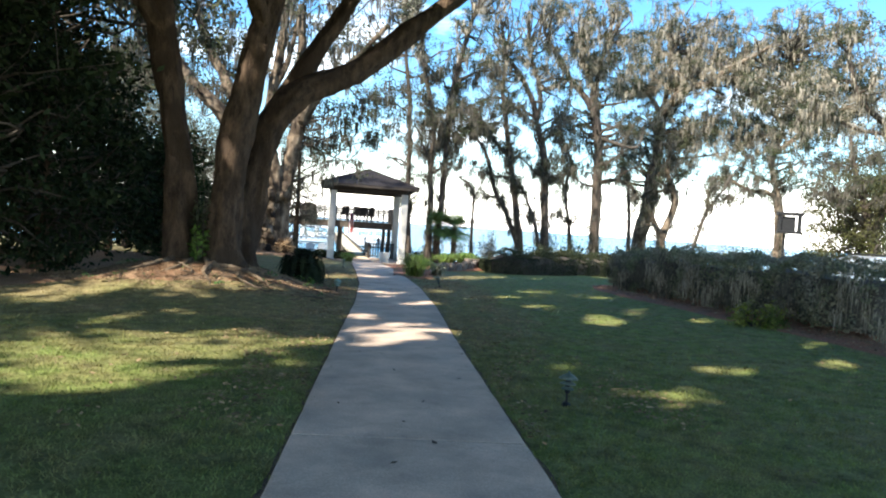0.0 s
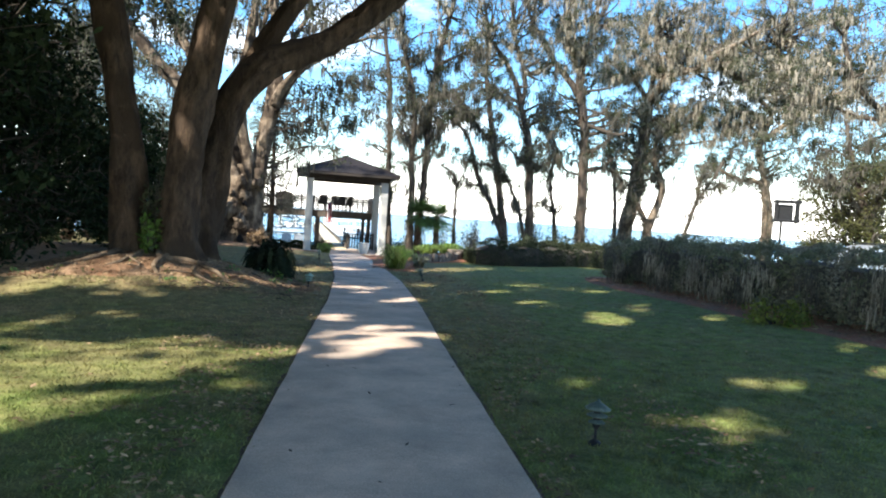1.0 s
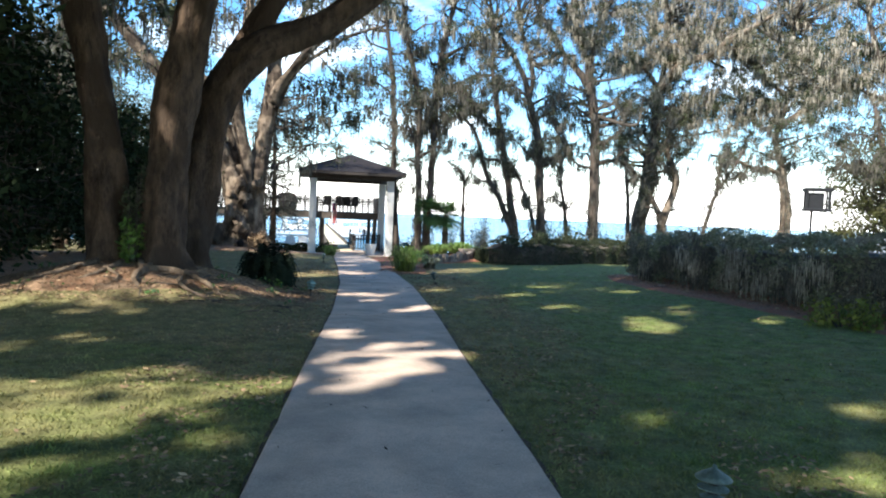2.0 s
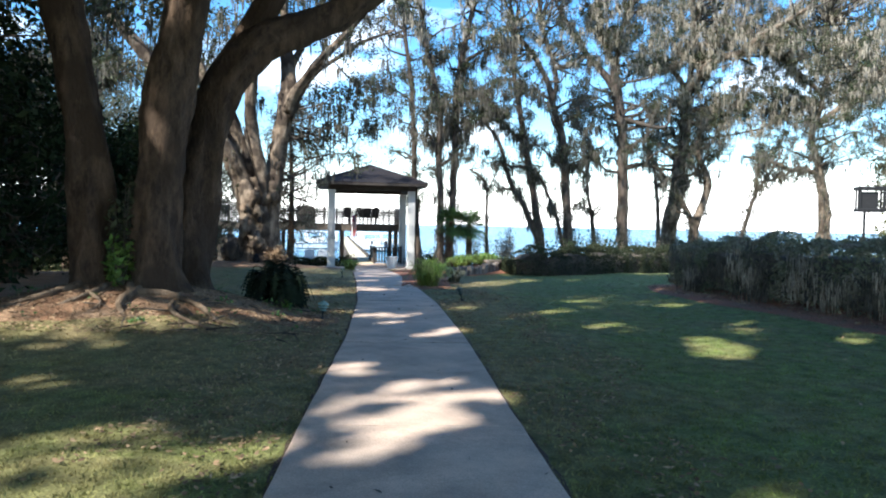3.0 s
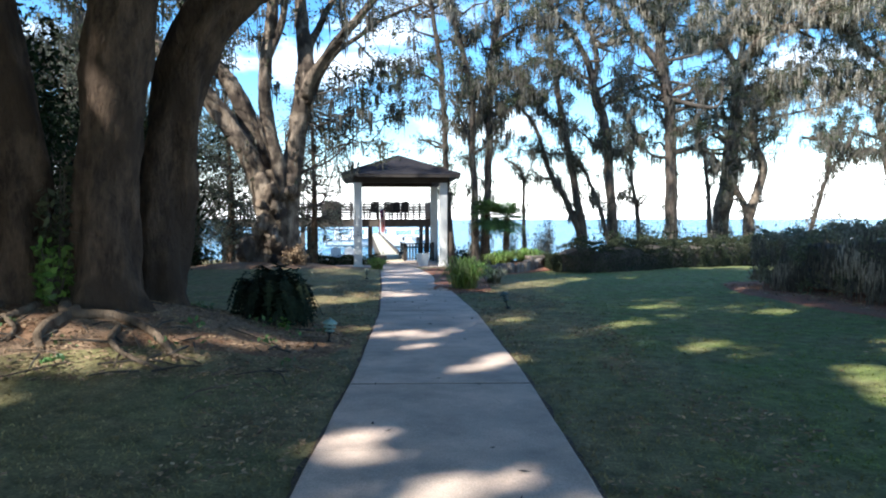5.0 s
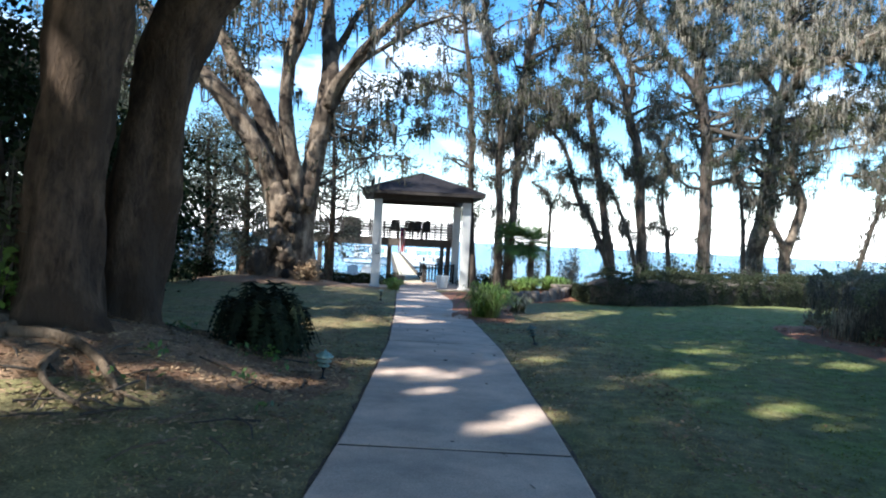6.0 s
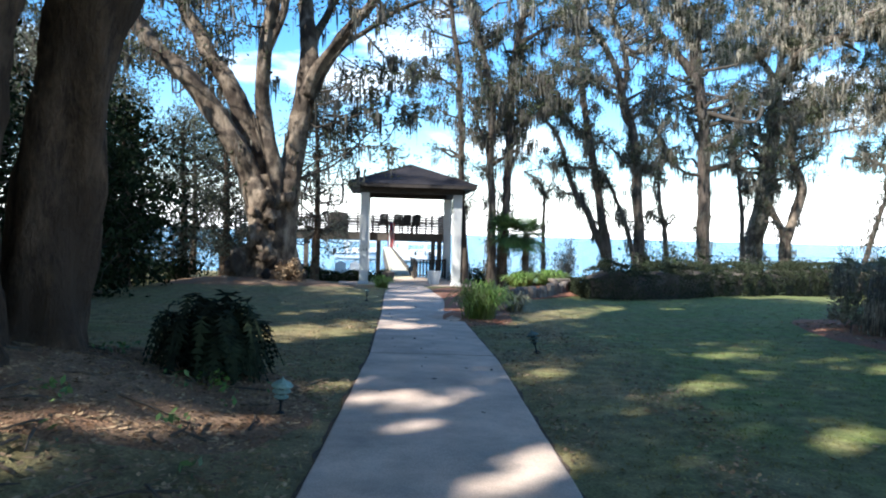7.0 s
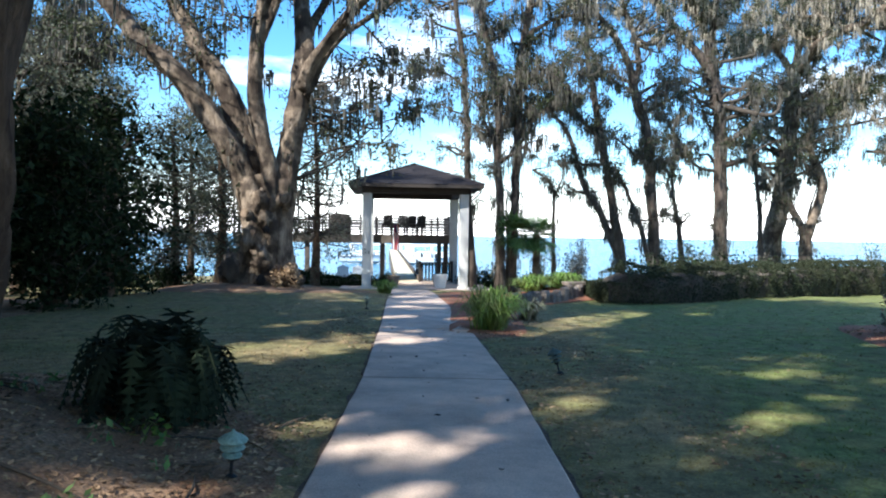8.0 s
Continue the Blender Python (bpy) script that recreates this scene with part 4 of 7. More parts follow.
# The row of mossy trees along the shore.
# Each: label, bark, y, stems, number of clumps, where on a stem they begin, length of the moss, and leafy masses (x, z, radius, number).
ROW = [
    ("tall slender pine with a straight trunk", M_BARK_SHORE, 44.0,
     [([(-2.20, 44, -1.3), (-2.40, 44, 1.81), (-2.54, 44, 3.93), (-2.63, 44, 6.30), (-2.71, 44, 8.41), (-2.95, 44, 10.26), (-3.24, 44, 12.36), (-3.5, 44, 16)], 0.18, 0.11),
      ([(-2.72, 44, 8.3), (-3.6, 43.9, 8.9), (-4.6, 43.7, 9.1), (-5.6, 43.4, 9.6)], 0.06, 0.025),
      ([(-2.66, 44, 7.0), (-3.3, 44.1, 7.2), (-4.1, 44.2, 7.7)], 0.05, 0.02),
      ([(-2.95, 44, 10.6), (-2.2, 44.2, 10.8), (-1.5, 44.4, 10.7)], 0.05, 0.02)], 14, 0.55, 0.9,
     [(-4.9, 9.3, 1.0, 9), (-3.9, 7.4, 0.7, 5), (-3.6, 5.4, 0.7, 4), (-5.0, 12.2, 1.3, 9), (-3.4, 14.5, 1.5, 16), (-1.7, 10.8, 0.7, 5), (-2.1, 5.8, 0.5, 3)]),
    ("tall dark oak hung with moss", M_BARK_SHORE, 42.0,
     [([(-0.92, 42, -1.1), (-1.00, 42, 1.30), (-0.97, 42, 3.04), (-1.15, 42, 4.77), (-1.08, 42, 6.74), (-1.31, 42, 8.46), (-1.78, 42, 10.19), (-2.04, 42, 11.66), (-2.6, 42, 14.5)], 0.22, 0.11),
      ([(-1.1, 42, 6.2), (-0.3, 42.4, 7.6), (0.2, 42.8, 9.5)], 0.09, 0.04),
      ([(-1.15, 42, 5.0), (-1.7, 41.7, 6.3), (-2.1, 41.5, 7.2)], 0.08, 0.03)], 24, 0.4, 1.3,
     [(-1.7, 8.6, 0.9, 9), (-2.2, 12.6, 1.4, 14), (-1.0, 6.4, 0.6, 5), (-2.6, 15.4, 1.7, 18), (-1.3, 4.4, 0.45, 4), (-1.6, 10.4, 0.8, 7)]),
    ("dark leaning oak hung with moss", M_BARK_SHORE, 42.6,
     [([(-0.52, 42.6, -1.1), (-0.47, 42.6, 1.31), (-0.33, 42.6, 3.33), (-0.29, 42.6, 5.34), (-0.27, 42.6, 7.34), (-0.27, 42.6, 8.59), (0.01, 42.6, 10.34), (0.28, 42.6, 11.83), (0.9, 42.6, 14.6)], 0.24, 0.12),
      ([(-0.3, 42.6, 8.0), (0.6, 42.3, 8.8), (1.4, 42.0, 8.2), (2.0, 41.8, 7.6)], 0.10, 0.04),
      ([(0.0, 42.6, 10.2), (1.4, 42.4, 11.0), (2.6, 42.2, 11.0)], 0.11, 0.05),
      ([(-0.3, 42.6, 5.2), (0.3, 42.5, 6.2), (0.5, 42.4, 7.3)], 0.07, 0.03)], 34, 0.4, 1.4,
     [(1.2, 8.6, 0.9, 10), (1.6, 11.4, 1.3, 14), (0.2, 6.6, 0.6, 5), (0.6, 13.8, 1.3, 14), (1.4, 16.4, 1.7, 20), (0.1, 4.6, 0.5, 4), (2.2, 7.4, 0.6, 5), (0.0, 10.0, 0.8, 8)]),
    ("thin bent oak with a hooked top", M_BARK_SHORE, 51.2,
     [([(1.98, 51.2, -1.4), (1.93, 51.2, 1.97), (1.96, 51.2, 3.73), (1.76, 51.2, 4.37), (1.21, 51.2, 4.85), (0.70, 51.2, 5.15)], 0.15, 0.06),
      ([(1.95, 51.2, 3.5), (2.3, 51.1, 4.4), (2.5, 51.0, 5.0)], 0.06, 0.03)], 4, 0.6, 1.2, []),
    ("forked oak with two stems leaning apart", M_BARK_SHORE, 48.4,
     [([(5.28, 48.4, -1.2), (5.22, 48.4, 0.8), (4.99, 48.4, 1.97), (4.67, 48.4, 3.74), (4.41, 48.4, 5.21), (4.12, 48.4, 6.68), (3.77, 48.4, 8.45), (3.54, 48.4, 9.92), (3.31, 48.4, 11.39), (3.39, 48.4, 14)], 0.27, 0.11),
      ([(5.15, 48.4, 0.3), (4.65, 48.4, 1.52), (4.10, 48.4, 2.84), (3.51, 48.4, 3.58), (3.04, 48.4, 4.91), (2.73, 48.4, 6.09), (2.27, 48.4, 7.12), (1.83, 48.4, 7.57), (1.26, 48.4, 8.16)], 0.22, 0.08),
      ([(4.12, 48.4, 6.45), (3.15, 48.3, 7.42), (2.55, 48.2, 8.16), (1.80, 48.1, 8.90), (0.76, 48, 9.64)], 0.12, 0.05),
      ([(3.6, 48.4, 9.4), (4.2, 48.5, 9.9), (5.0, 48.6, 10.1)], 0.09, 0.04)], 40, 0.35, 1.1,
     [(1.9, 8.7, 0.9, 10), (2.6, 10.9, 1.2, 8), (4.4, 11.8, 1.2, 6), (3.2, 13.8, 1.6, 12), (2.8, 16.6, 1.8, 18), (3.4, 7.4, 0.6, 5), (2.9, 5.4, 0.5, 4), (4.5, 8.2, 0.6, 5)]),
    ("oak with a swept trunk dividing high up", M_BARK_SHORE, 48.6,
     [([(7.02, 48.6, -1.2), (6.94, 48.6, 2.00), (6.81, 48.6, 4.06), (6.76, 48.6, 5.24), (6.56, 48.6, 6.71), (6.15, 48.6, 8.18), (5.81, 48.6, 9.36), (5.44, 48.6, 10.54), (4.84, 48.6, 11.72), (4.24, 48.6, 12.61), (3.0, 48.6, 13.9)], 0.36, 0.12),
      ([(6.85, 48.0, -0.6), (6.56, 48.0, 0.38), (6.31, 48.0, 1.40), (6.01, 48.0, 2.27), (5.53, 48.0, 3.43), (5.17, 48.0, 4.30), (4.73, 48.0, 4.88), (4.29, 48.0, 5.22)], 0.17, 0.06),
      ([(5.80, 48.6, 9.1), (6.03, 48.6, 10.24), (5.94, 48.6, 11.41), (5.40, 48.6, 12.89), (4.95, 48.6, 14.4)], 0.18, 0.09),
      ([(6.74, 48.6, 5.0), (5.97, 48.6, 5.68), (5.38, 48.6, 6.27), (4.64, 48.6, 6.71)], 0.10, 0.04),
      ([(6.75, 48.6, 5.1), (7.3, 48.8, 5.3), (8.1, 49.2, 5.7)], 0.09, 0.05)], 44, 0.5, 1.2,
     [(6.8, 12.8, 1.5, 14), (4.6, 13.8, 1.5, 11), (8.0, 9.4, 1.1, 14), (4.9, 6.8, 0.6, 4), (5.6, 16.8, 2.0, 28), (3.4, 12.2, 1.0, 5), (5.3, 4.0, 0.5, 5), (6.0, 2.6, 0.4, 3), (7.4, 11.0, 0.9, 8)]),
    ("thin oak leaning on its neighbour", M_BARK_SHORE, 55.0,
     [([(10.05, 55, -1.3), (9.98, 55, 0.0), (9.73, 55, 2.13), (9.43, 55, 3.85), (9.27, 55, 5.23), (8.86, 55, 5.57), (8.31, 55, 5.70)], 0.20, 0.08),
      ([(9.27, 55, 5.1), (9.48, 55, 6.26), (9.81, 55, 6.74), (9.45, 55, 7.64), (8.93, 55, 8.50), (8.25, 55, 8.84)], 0.14, 0.06)], 12, 0.6, 1.1, [(8.7, 8.8, 0.9, 8)]),
    ("stout oak dividing into three limbs", M_BARK_SHORE, 50.0,
     [([(10.85, 50, -1.3), (10.75, 50, 2.06), (10.71, 50, 4.19), (10.70, 50, 6.31), (10.54, 50, 8.13), (10.27, 50, 9.64), (10.02, 50, 10.70)], 0.37, 0.33),
      ([(10.14, 50, 10.24), (9.54, 50, 11.15), (8.78, 50, 11.92), (8.18, 50, 12.53), (7.71, 50, 13.44), (7.10, 50, 14.21), (6.0, 49.6, 15.8)], 0.26, 0.11),
      ([(10.02, 50, 10.3), (9.81, 50, 12.05), (9.50, 50, 12.96), (9.04, 50, 13.87), (8.7, 50, 15.6)], 0.22, 0.10),
      ([(10.14, 50, 10.4), (10.10, 50, 12.35), (10.19, 50, 13.40), (10.7, 50, 15.4)], 0.22, 0.11),
      ([(10.80, 50, 5.3), (11.42, 50, 5.47), (12.00, 50.1, 5.59), (12.73, 50.2, 5.47), (13.23, 50.3, 5.17), (13.65, 50.4, 4.75)], 0.17, 0.08),
      ([(10.65, 50, 5.0), (9.66, 49.9, 5.09), (9.21, 49.8, 5.40), (8.75, 49.7, 6.25), (8.14, 49.6, 7.07)], 0.10, 0.04)], 54, 0.5, 1.3,
     [(8.3, 9.3, 1.3, 20), (11.8, 12.4, 1.5, 20), (9.2, 15.4, 2.0, 34), (12.6, 9.4, 1.3, 18), (9.3, 7.8, 0.8, 7), (12.2, 15.6, 1.8, 26), (7.2, 17.0, 2.0, 30), (10.6, 18.0, 2.2, 34), (7.4, 12.4, 1.0, 7), (11.6, 7.0, 0.7, 6), (9.6, 13.2, 0.9, 9)]),
    ("great leaning oak with a long pale side limb", M_BARK_PALE, 56.0,
     [([(15.45, 56, -1.5), (15.62, 56, 0.2), (15.71, 56, 1.17), (15.88, 56, 2.57), (16.11, 56, 3.96), (16.28, 56, 5.70), (16.50, 56, 7.44), (16.66, 56, 9.17), (16.72, 56, 10.90), (16.60, 56, 12.0)], 0.66, 0.34),
      ([(16.65, 56, 11.2), (17.09, 55.3, 12.11), (17.18, 54.7, 12.68), (17.46, 54.0, 13.02), (18.25, 53.3, 13.34), (19.15, 52.7, 13.58), (19.93, 52.0, 14.23), (22.6, 50.4, 16)], 0.30, 0.12),
      ([(16.65, 56, 11.5), (16.02, 56, 12.56), (15.33, 56, 13.26), (14.50, 56, 13.20), (13.16, 56, 12.59)], 0.22, 0.08),
      ([(16.70, 56, 11.6), (17.03, 56, 13.66), (17.26, 56, 15.03), (17.02, 56, 17.4)], 0.22, 0.11),
      ([(16.45, 56, 7.0), (17.6, 55.4, 7.9), (19.4, 54.8, 8.2), (21.4, 54, 8.6)], 0.14, 0.05)], 110, 0.45, 1.5,
     [(13.8, 10.2, 1.6, 28), (18.8, 10.0, 2.0, 66), (21.4, 11.2, 2.2, 84), (15.2, 15.6, 2.2, 46), (19.4, 15.8, 2.4, 84), (23.0, 15.4, 2.2, 84), (14.0, 7.8, 1.0, 10), (19.6, 7.2, 1.3, 14), (16.5, 18.8, 2.5, 50), (20.8, 18.4, 2.6, 66), (13.2, 13.2, 1.5, 20), (17.6, 14.2, 1.2, 14), (15.6, 9.6, 0.9, 8), (18.0, 12.2, 1.0, 12)]),
    ("slim upright oak beside a stouter one", M_BARK_SHORE, 54.6,
     [([(14.55, 54.6, -1.5), (14.53, 54.6, 0), (14.34, 54.6, 2.85), (14.20, 54.6, 4.54), (14.01, 54.6, 5.90), (13.66, 54.6, 7.24), (13.40, 54.6, 8.53)], 0.20, 0.09),
      ([(14.2, 54.6, 4.5), (14.9, 54.8, 4.6), (15.7, 55.2, 4.5)], 0.09, 0.06)], 12, 0.6, 1.0, [(13.5, 8.4, 0.9, 8)]),
    ("oak forked low with a pale twisting stem", M_BARK_PALE, 54.0,
     [([(16.88, 54, -1.5), (16.85, 54, 0.0), (16.80, 54, 1.37), (17.06, 54, 2.14), (17.44, 54, 3.37), (17.70, 54, 4.53), (17.55, 54, 5.35), (17.05, 54, 6.34), (16.81, 54, 7.33), (17.10, 54, 8.49), (17.66, 54, 9.4)], 0.40, 0.12),
      ([(16.80, 54, 0.9), (16.76, 54, 1.37), (16.55, 54, 2.20), (16.11, 54, 3.02), (15.61, 54, 4.01), (15.15, 54, 4.9)], 0.26, 0.15),
      ([(17.59, 54, 5.0), (17.01, 54, 5.52), (16.45, 54, 6.17), (16.21, 54, 7.00)], 0.13, 0.06)], 26, 0.5, 1.1, [(17.9, 9.6, 1.3, 14), (18.0, 6.8, 0.9, 6)]),
    ("young oak leaning to one side", M_BARK_SHORE, 38.6,
     [([(13.4, 38.6, -0.9), (13.92, 38.6, 1.37), (14.18, 38.6, 2.43), (14.47, 38.6, 3.27), (14.89, 38.6, 3.96), (15.29, 38.6, 4.56), (15.7, 38.6, 5.4)], 0.14, 0.05),
      ([(14.45, 38.6, 3.2), (14.48, 38.6, 4.33), (14.79, 38.6, 4.99)], 0.07, 0.03),
      ([(14.75, 38.6, 3.8), (15.3, 38.8, 3.9), (15.9, 39, 4.4)], 0.06, 0.03)], 14, 0.6, 0.8, []),
    ("pale double-stemmed oak with an arching limb", M_BARK_PALE, 55.0,
     [([(26.35, 55, -1.4), (26.31, 55, 1.13), (26.24, 55, 3.19), (26.05, 55, 4.64), (25.77, 55, 5.59), (25.08, 55, 5.89), (24.06, 55, 5.80), (23.25, 55, 6.14), (22.03, 55, 6.59), (20.60, 55, 6.70)], 0.32, 0.09),
      ([(26.78, 55, -1.4), (26.71, 55, 1.04), (26.53, 55, 3.60), (26.22, 55, 5.25), (25.74, 55, 6.70), (25.38, 55, 7.94), (25.72, 55, 9.36), (26.14, 55, 11.39), (26.40, 55, 13.83), (26.18, 55, 17)], 0.30, 0.13),
      ([(25.6, 55, 9.0), (27.6, 54, 10.8), (30.0, 53, 12.6)], 0.20, 0.09),
      ([(26.1, 55, 11.2), (24.2, 55.4, 13.0), (22.4, 55.8, 14.8)], 0.20, 0.09)], 90, 0.5, 1.3,
     [(24.4, 10.4, 2.0, 66), (28.4, 10.6, 2.2, 60), (25.6, 14.6, 2.4, 96), (29.6, 15.4, 2.6, 76), (23.2, 8.2, 1.2, 10), (22.0, 6.9, 0.8, 6), (32.4, 12.6, 2.6, 36), (24.0, 17.8, 2.6, 66), (28.4, 18.6, 2.6, 60), (26.6, 7.6, 1.2, 10), (30.8, 8.0, 1.6, 16), (35.0, 16.0, 2.8, 40)]),
    ("green bushy oak with low dark branches", M_BARK_SHORE, 33.0,
     [([(20.6, 33, -0.6), (20.5, 33, 1.4), (20.3, 33, 2.6)], 0.3, 0.24), ([(20.3, 33, 2.4), (19.0, 32.6, 3.6), (17.8, 32.2, 4.4)], 0.14, 0.06),
      ([(20.3, 33, 2.5), (21.2, 33.2, 4.4), (22.4, 33, 6.4)], 0.18, 0.08), ([(20.3, 33, 2.5), (19.8, 33.6, 4.8), (19.4, 34, 7.2)], 0.16, 0.07)], 62, 0.4, 0.8, []),
    ("broad oak with pale moss reaching over the hedge", M_BARK_SHORE, 37.0,
     [([(29.5, 37, -0.6), (29.2, 37, 2.0), (28.4, 37, 4.4), (27.2, 37, 6.2)], 0.45, 0.32), ([(27.4, 37, 6.0), (24.8, 36.8, 7.2), (22.6, 36.6, 8.4), (21.0, 36.4, 9.8), (20.2, 36.2, 11.8)], 0.24, 0.10),
      ([(27.2, 37, 6.2), (26.4, 37.2, 9.0), (25.2, 37.4, 12.0)], 0.24, 0.10), ([(23.6, 36.7, 7.8), (21.4, 36.8, 8.0), (19.6, 37, 8.8), (18.4, 37, 9.2)], 0.12, 0.05)], 60, 0.4, 1.0,
     [(21.6, 10.4, 1.4, 20), (19.4, 9.6, 1.1, 12), (23.6, 12.6, 1.6, 22), (20.4, 13.0, 1.5, 18), (24.2, 9.0, 1.3, 14), (26.4, 12.4, 1.7, 20), (18.2, 8.0, 1.2, 16), (16.4, 9.4, 1.2, 14), (22.6, 6.6, 1.1, 12), (17.0, 6.6, 0.8, 8)]),
    ("mossy oak behind the evergreens", M_BARK_SHORE, 38.0,
     [([(-18.6, 36, -0.8), (-18.5, 36, 3), (-18.0, 36, 6), (-17.6, 36, 10)], 0.3, 0.15), ([(-18.2, 36, 4.8), (-16.8, 35.6, 6.8), (-15.6, 35, 8.4)], 0.14, 0.06),
      ([(-18.4, 36, 4.4), (-20.0, 35.6, 6.4), (-21.8, 35, 8.0)], 0.16, 0.07)], 120, 0.35, 1.3, []),
]


def grow_limbs(rng, stems, count, reach):
    """Twisting limbs that leave the upper parts of the given stems."""
    out = []
    for _ in range(count):
        pts, r0, r1 = stems[rng.integers(0, len(stems))]
        f = rng.uniform(0.32, 0.92)
        x = f * (len(pts) - 1)
        i = min(int(x), len(pts) - 2)
        p = Vector(pts[i]).lerp(Vector(pts[i + 1]), x - i)
        if p.z < 2.2:
            continue
        a, d = rng.uniform(0, 2 * math.pi), reach * rng.uniform(0.5, 1.1)
        q = [p]
        for j in range(1, 5):
            a += rng.normal(0, 0.45)
            p = p + Vector((math.cos(a) * d / 4, math.sin(a) * d / 4, d / 4 * rng.uniform(-0.15, 0.95)))
            q.append(p)
        r = (r0 + (r1 - r0) * f) * rng.uniform(0.35, 0.55)
        out.append(([tuple(v) for v in q], r, 0.022))
    return out


def sway(pts, seed, bend):
    """Bends a stem from side to side, its foot and tip held."""
    line = smooth_line(pts, 0.8)
    n = len(line) - 1
    return [p + Vector((noise.noise(Vector((p.z * 0.55, seed, 0))), noise.noise(Vector((p.z * 0.55, seed, 9))), 0)) * (bend * math.sin(math.pi * i / n)) for i, p in enumerate(line)]


for k, (label, bark, y, stems, n, u, mlen, masses) in enumerate(ROW):
    rng = np.random.default_rng(300 + k)
    limbs = grow_limbs(rng, stems, n // 3, 2.9 if n > 70 else 2.1)
    stems = [(sway(pts, k * 3.7 + i, 0.10), a, b) for i, (pts, a, b) in enumerate(stems)]
    cl = scatter(rng, limbs, int(n * 0.8), (0.55, 0.8, 0.45), 0.4, 0.2) if limbs else []
    cl += scatter(rng, stems, int(n * 0.25), (1.0, 1.6, 1.0), u, 1.0)
    for x, z, r, m in masses:
        d = rng.normal(0, 0.5, (int(m * 0.95), 3)) * (r, r * 1.4, r * 0.8)
        cl += [tuple(q) for q in d + (x, y, z)]
    cl = [c for c in cl if y < 34 or rng.random() < 0.35 + 0.7 * min(1, max(0, (c[2] - 4.5) / 4.0))]
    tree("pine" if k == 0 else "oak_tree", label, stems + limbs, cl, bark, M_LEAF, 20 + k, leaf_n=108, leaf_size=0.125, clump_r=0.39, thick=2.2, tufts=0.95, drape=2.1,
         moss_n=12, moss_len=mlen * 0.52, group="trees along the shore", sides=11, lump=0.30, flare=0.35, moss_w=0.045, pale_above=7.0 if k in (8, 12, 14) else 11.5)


# Thick evergreen trees that close the lawn on one side.
def evergreen(at, height, radius, seed, n, label, leaf=None, size=0.19, low=0.3, group="dark evergreens"):
    rng = np.random.default_rng(seed)
    x, y = at
    z = land(x, y)
    stems = [([(x, y, z - 0.1), (x + 0.1, y, z + height * 0.4), (x - 0.1, y + 0.1, z + height * 0.92)], 0.20, 0.05)]
    cl = []
    for _ in range(n):
        h = rng.random() ** 0.9
        r = radius * (0.35 + 0.75 * math.sqrt(max(0.02, 1 - (1.6 * h - 0.55) ** 2 if h > 0.35 else 0.9))) * math.sqrt(rng.random())
        a = rng.uniform(0, 2 * math.pi)
        cl.append((x + r * math.cos(a), y + r * math.sin(a), z + low + h * (height - low)))
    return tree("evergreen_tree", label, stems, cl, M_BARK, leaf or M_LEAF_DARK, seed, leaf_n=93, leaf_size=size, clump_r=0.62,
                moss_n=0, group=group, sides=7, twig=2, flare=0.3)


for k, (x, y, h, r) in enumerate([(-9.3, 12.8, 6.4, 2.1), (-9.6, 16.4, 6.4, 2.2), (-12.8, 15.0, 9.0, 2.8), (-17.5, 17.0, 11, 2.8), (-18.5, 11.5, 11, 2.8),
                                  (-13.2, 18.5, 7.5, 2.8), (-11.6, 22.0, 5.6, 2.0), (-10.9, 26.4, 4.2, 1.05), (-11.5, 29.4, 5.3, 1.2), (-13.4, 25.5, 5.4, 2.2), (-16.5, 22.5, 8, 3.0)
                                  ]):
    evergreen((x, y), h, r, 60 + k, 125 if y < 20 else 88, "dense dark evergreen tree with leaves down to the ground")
for k, (x, y, h, r) in enumerate([(-13.6, 33.0, 6.5, 1.7), (-16.6, 36.0, 9, 2.0), (-13.2, 41.0, 8, 1.7), (-19.5, 40, 10, 2.2), (-17, 46, 9, 2.0), (-22, 30, 12, 2.6), (-11.8, 37.5, 7, 1.3), (-14.8, 30.4, 7.5, 1.7), (-12.4, 35.0, 6, 1.2)]):
    evergreen((x, y), h, r, 80 + k, 74, "thin grey-green juniper with light showing through", M_JUNIPER, 0.12, 0.8, "junipers by the water")

evergreen((-8.6, 39.6), 8.6, 1.5, 96, 92, "feathery juniper between the oak and the pavilion", M_JUNIPER, 0.12, 1.2, "junipers by the water")

evergreen((-3.1, 52.5), 6.4, 1.0, 98, 34, "thin dark tree on the shore behind the deck", M_LEAF, 0.13, 3.6, "junipers by the water")

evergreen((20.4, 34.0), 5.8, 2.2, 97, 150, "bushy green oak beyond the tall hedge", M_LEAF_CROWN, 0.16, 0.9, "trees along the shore")

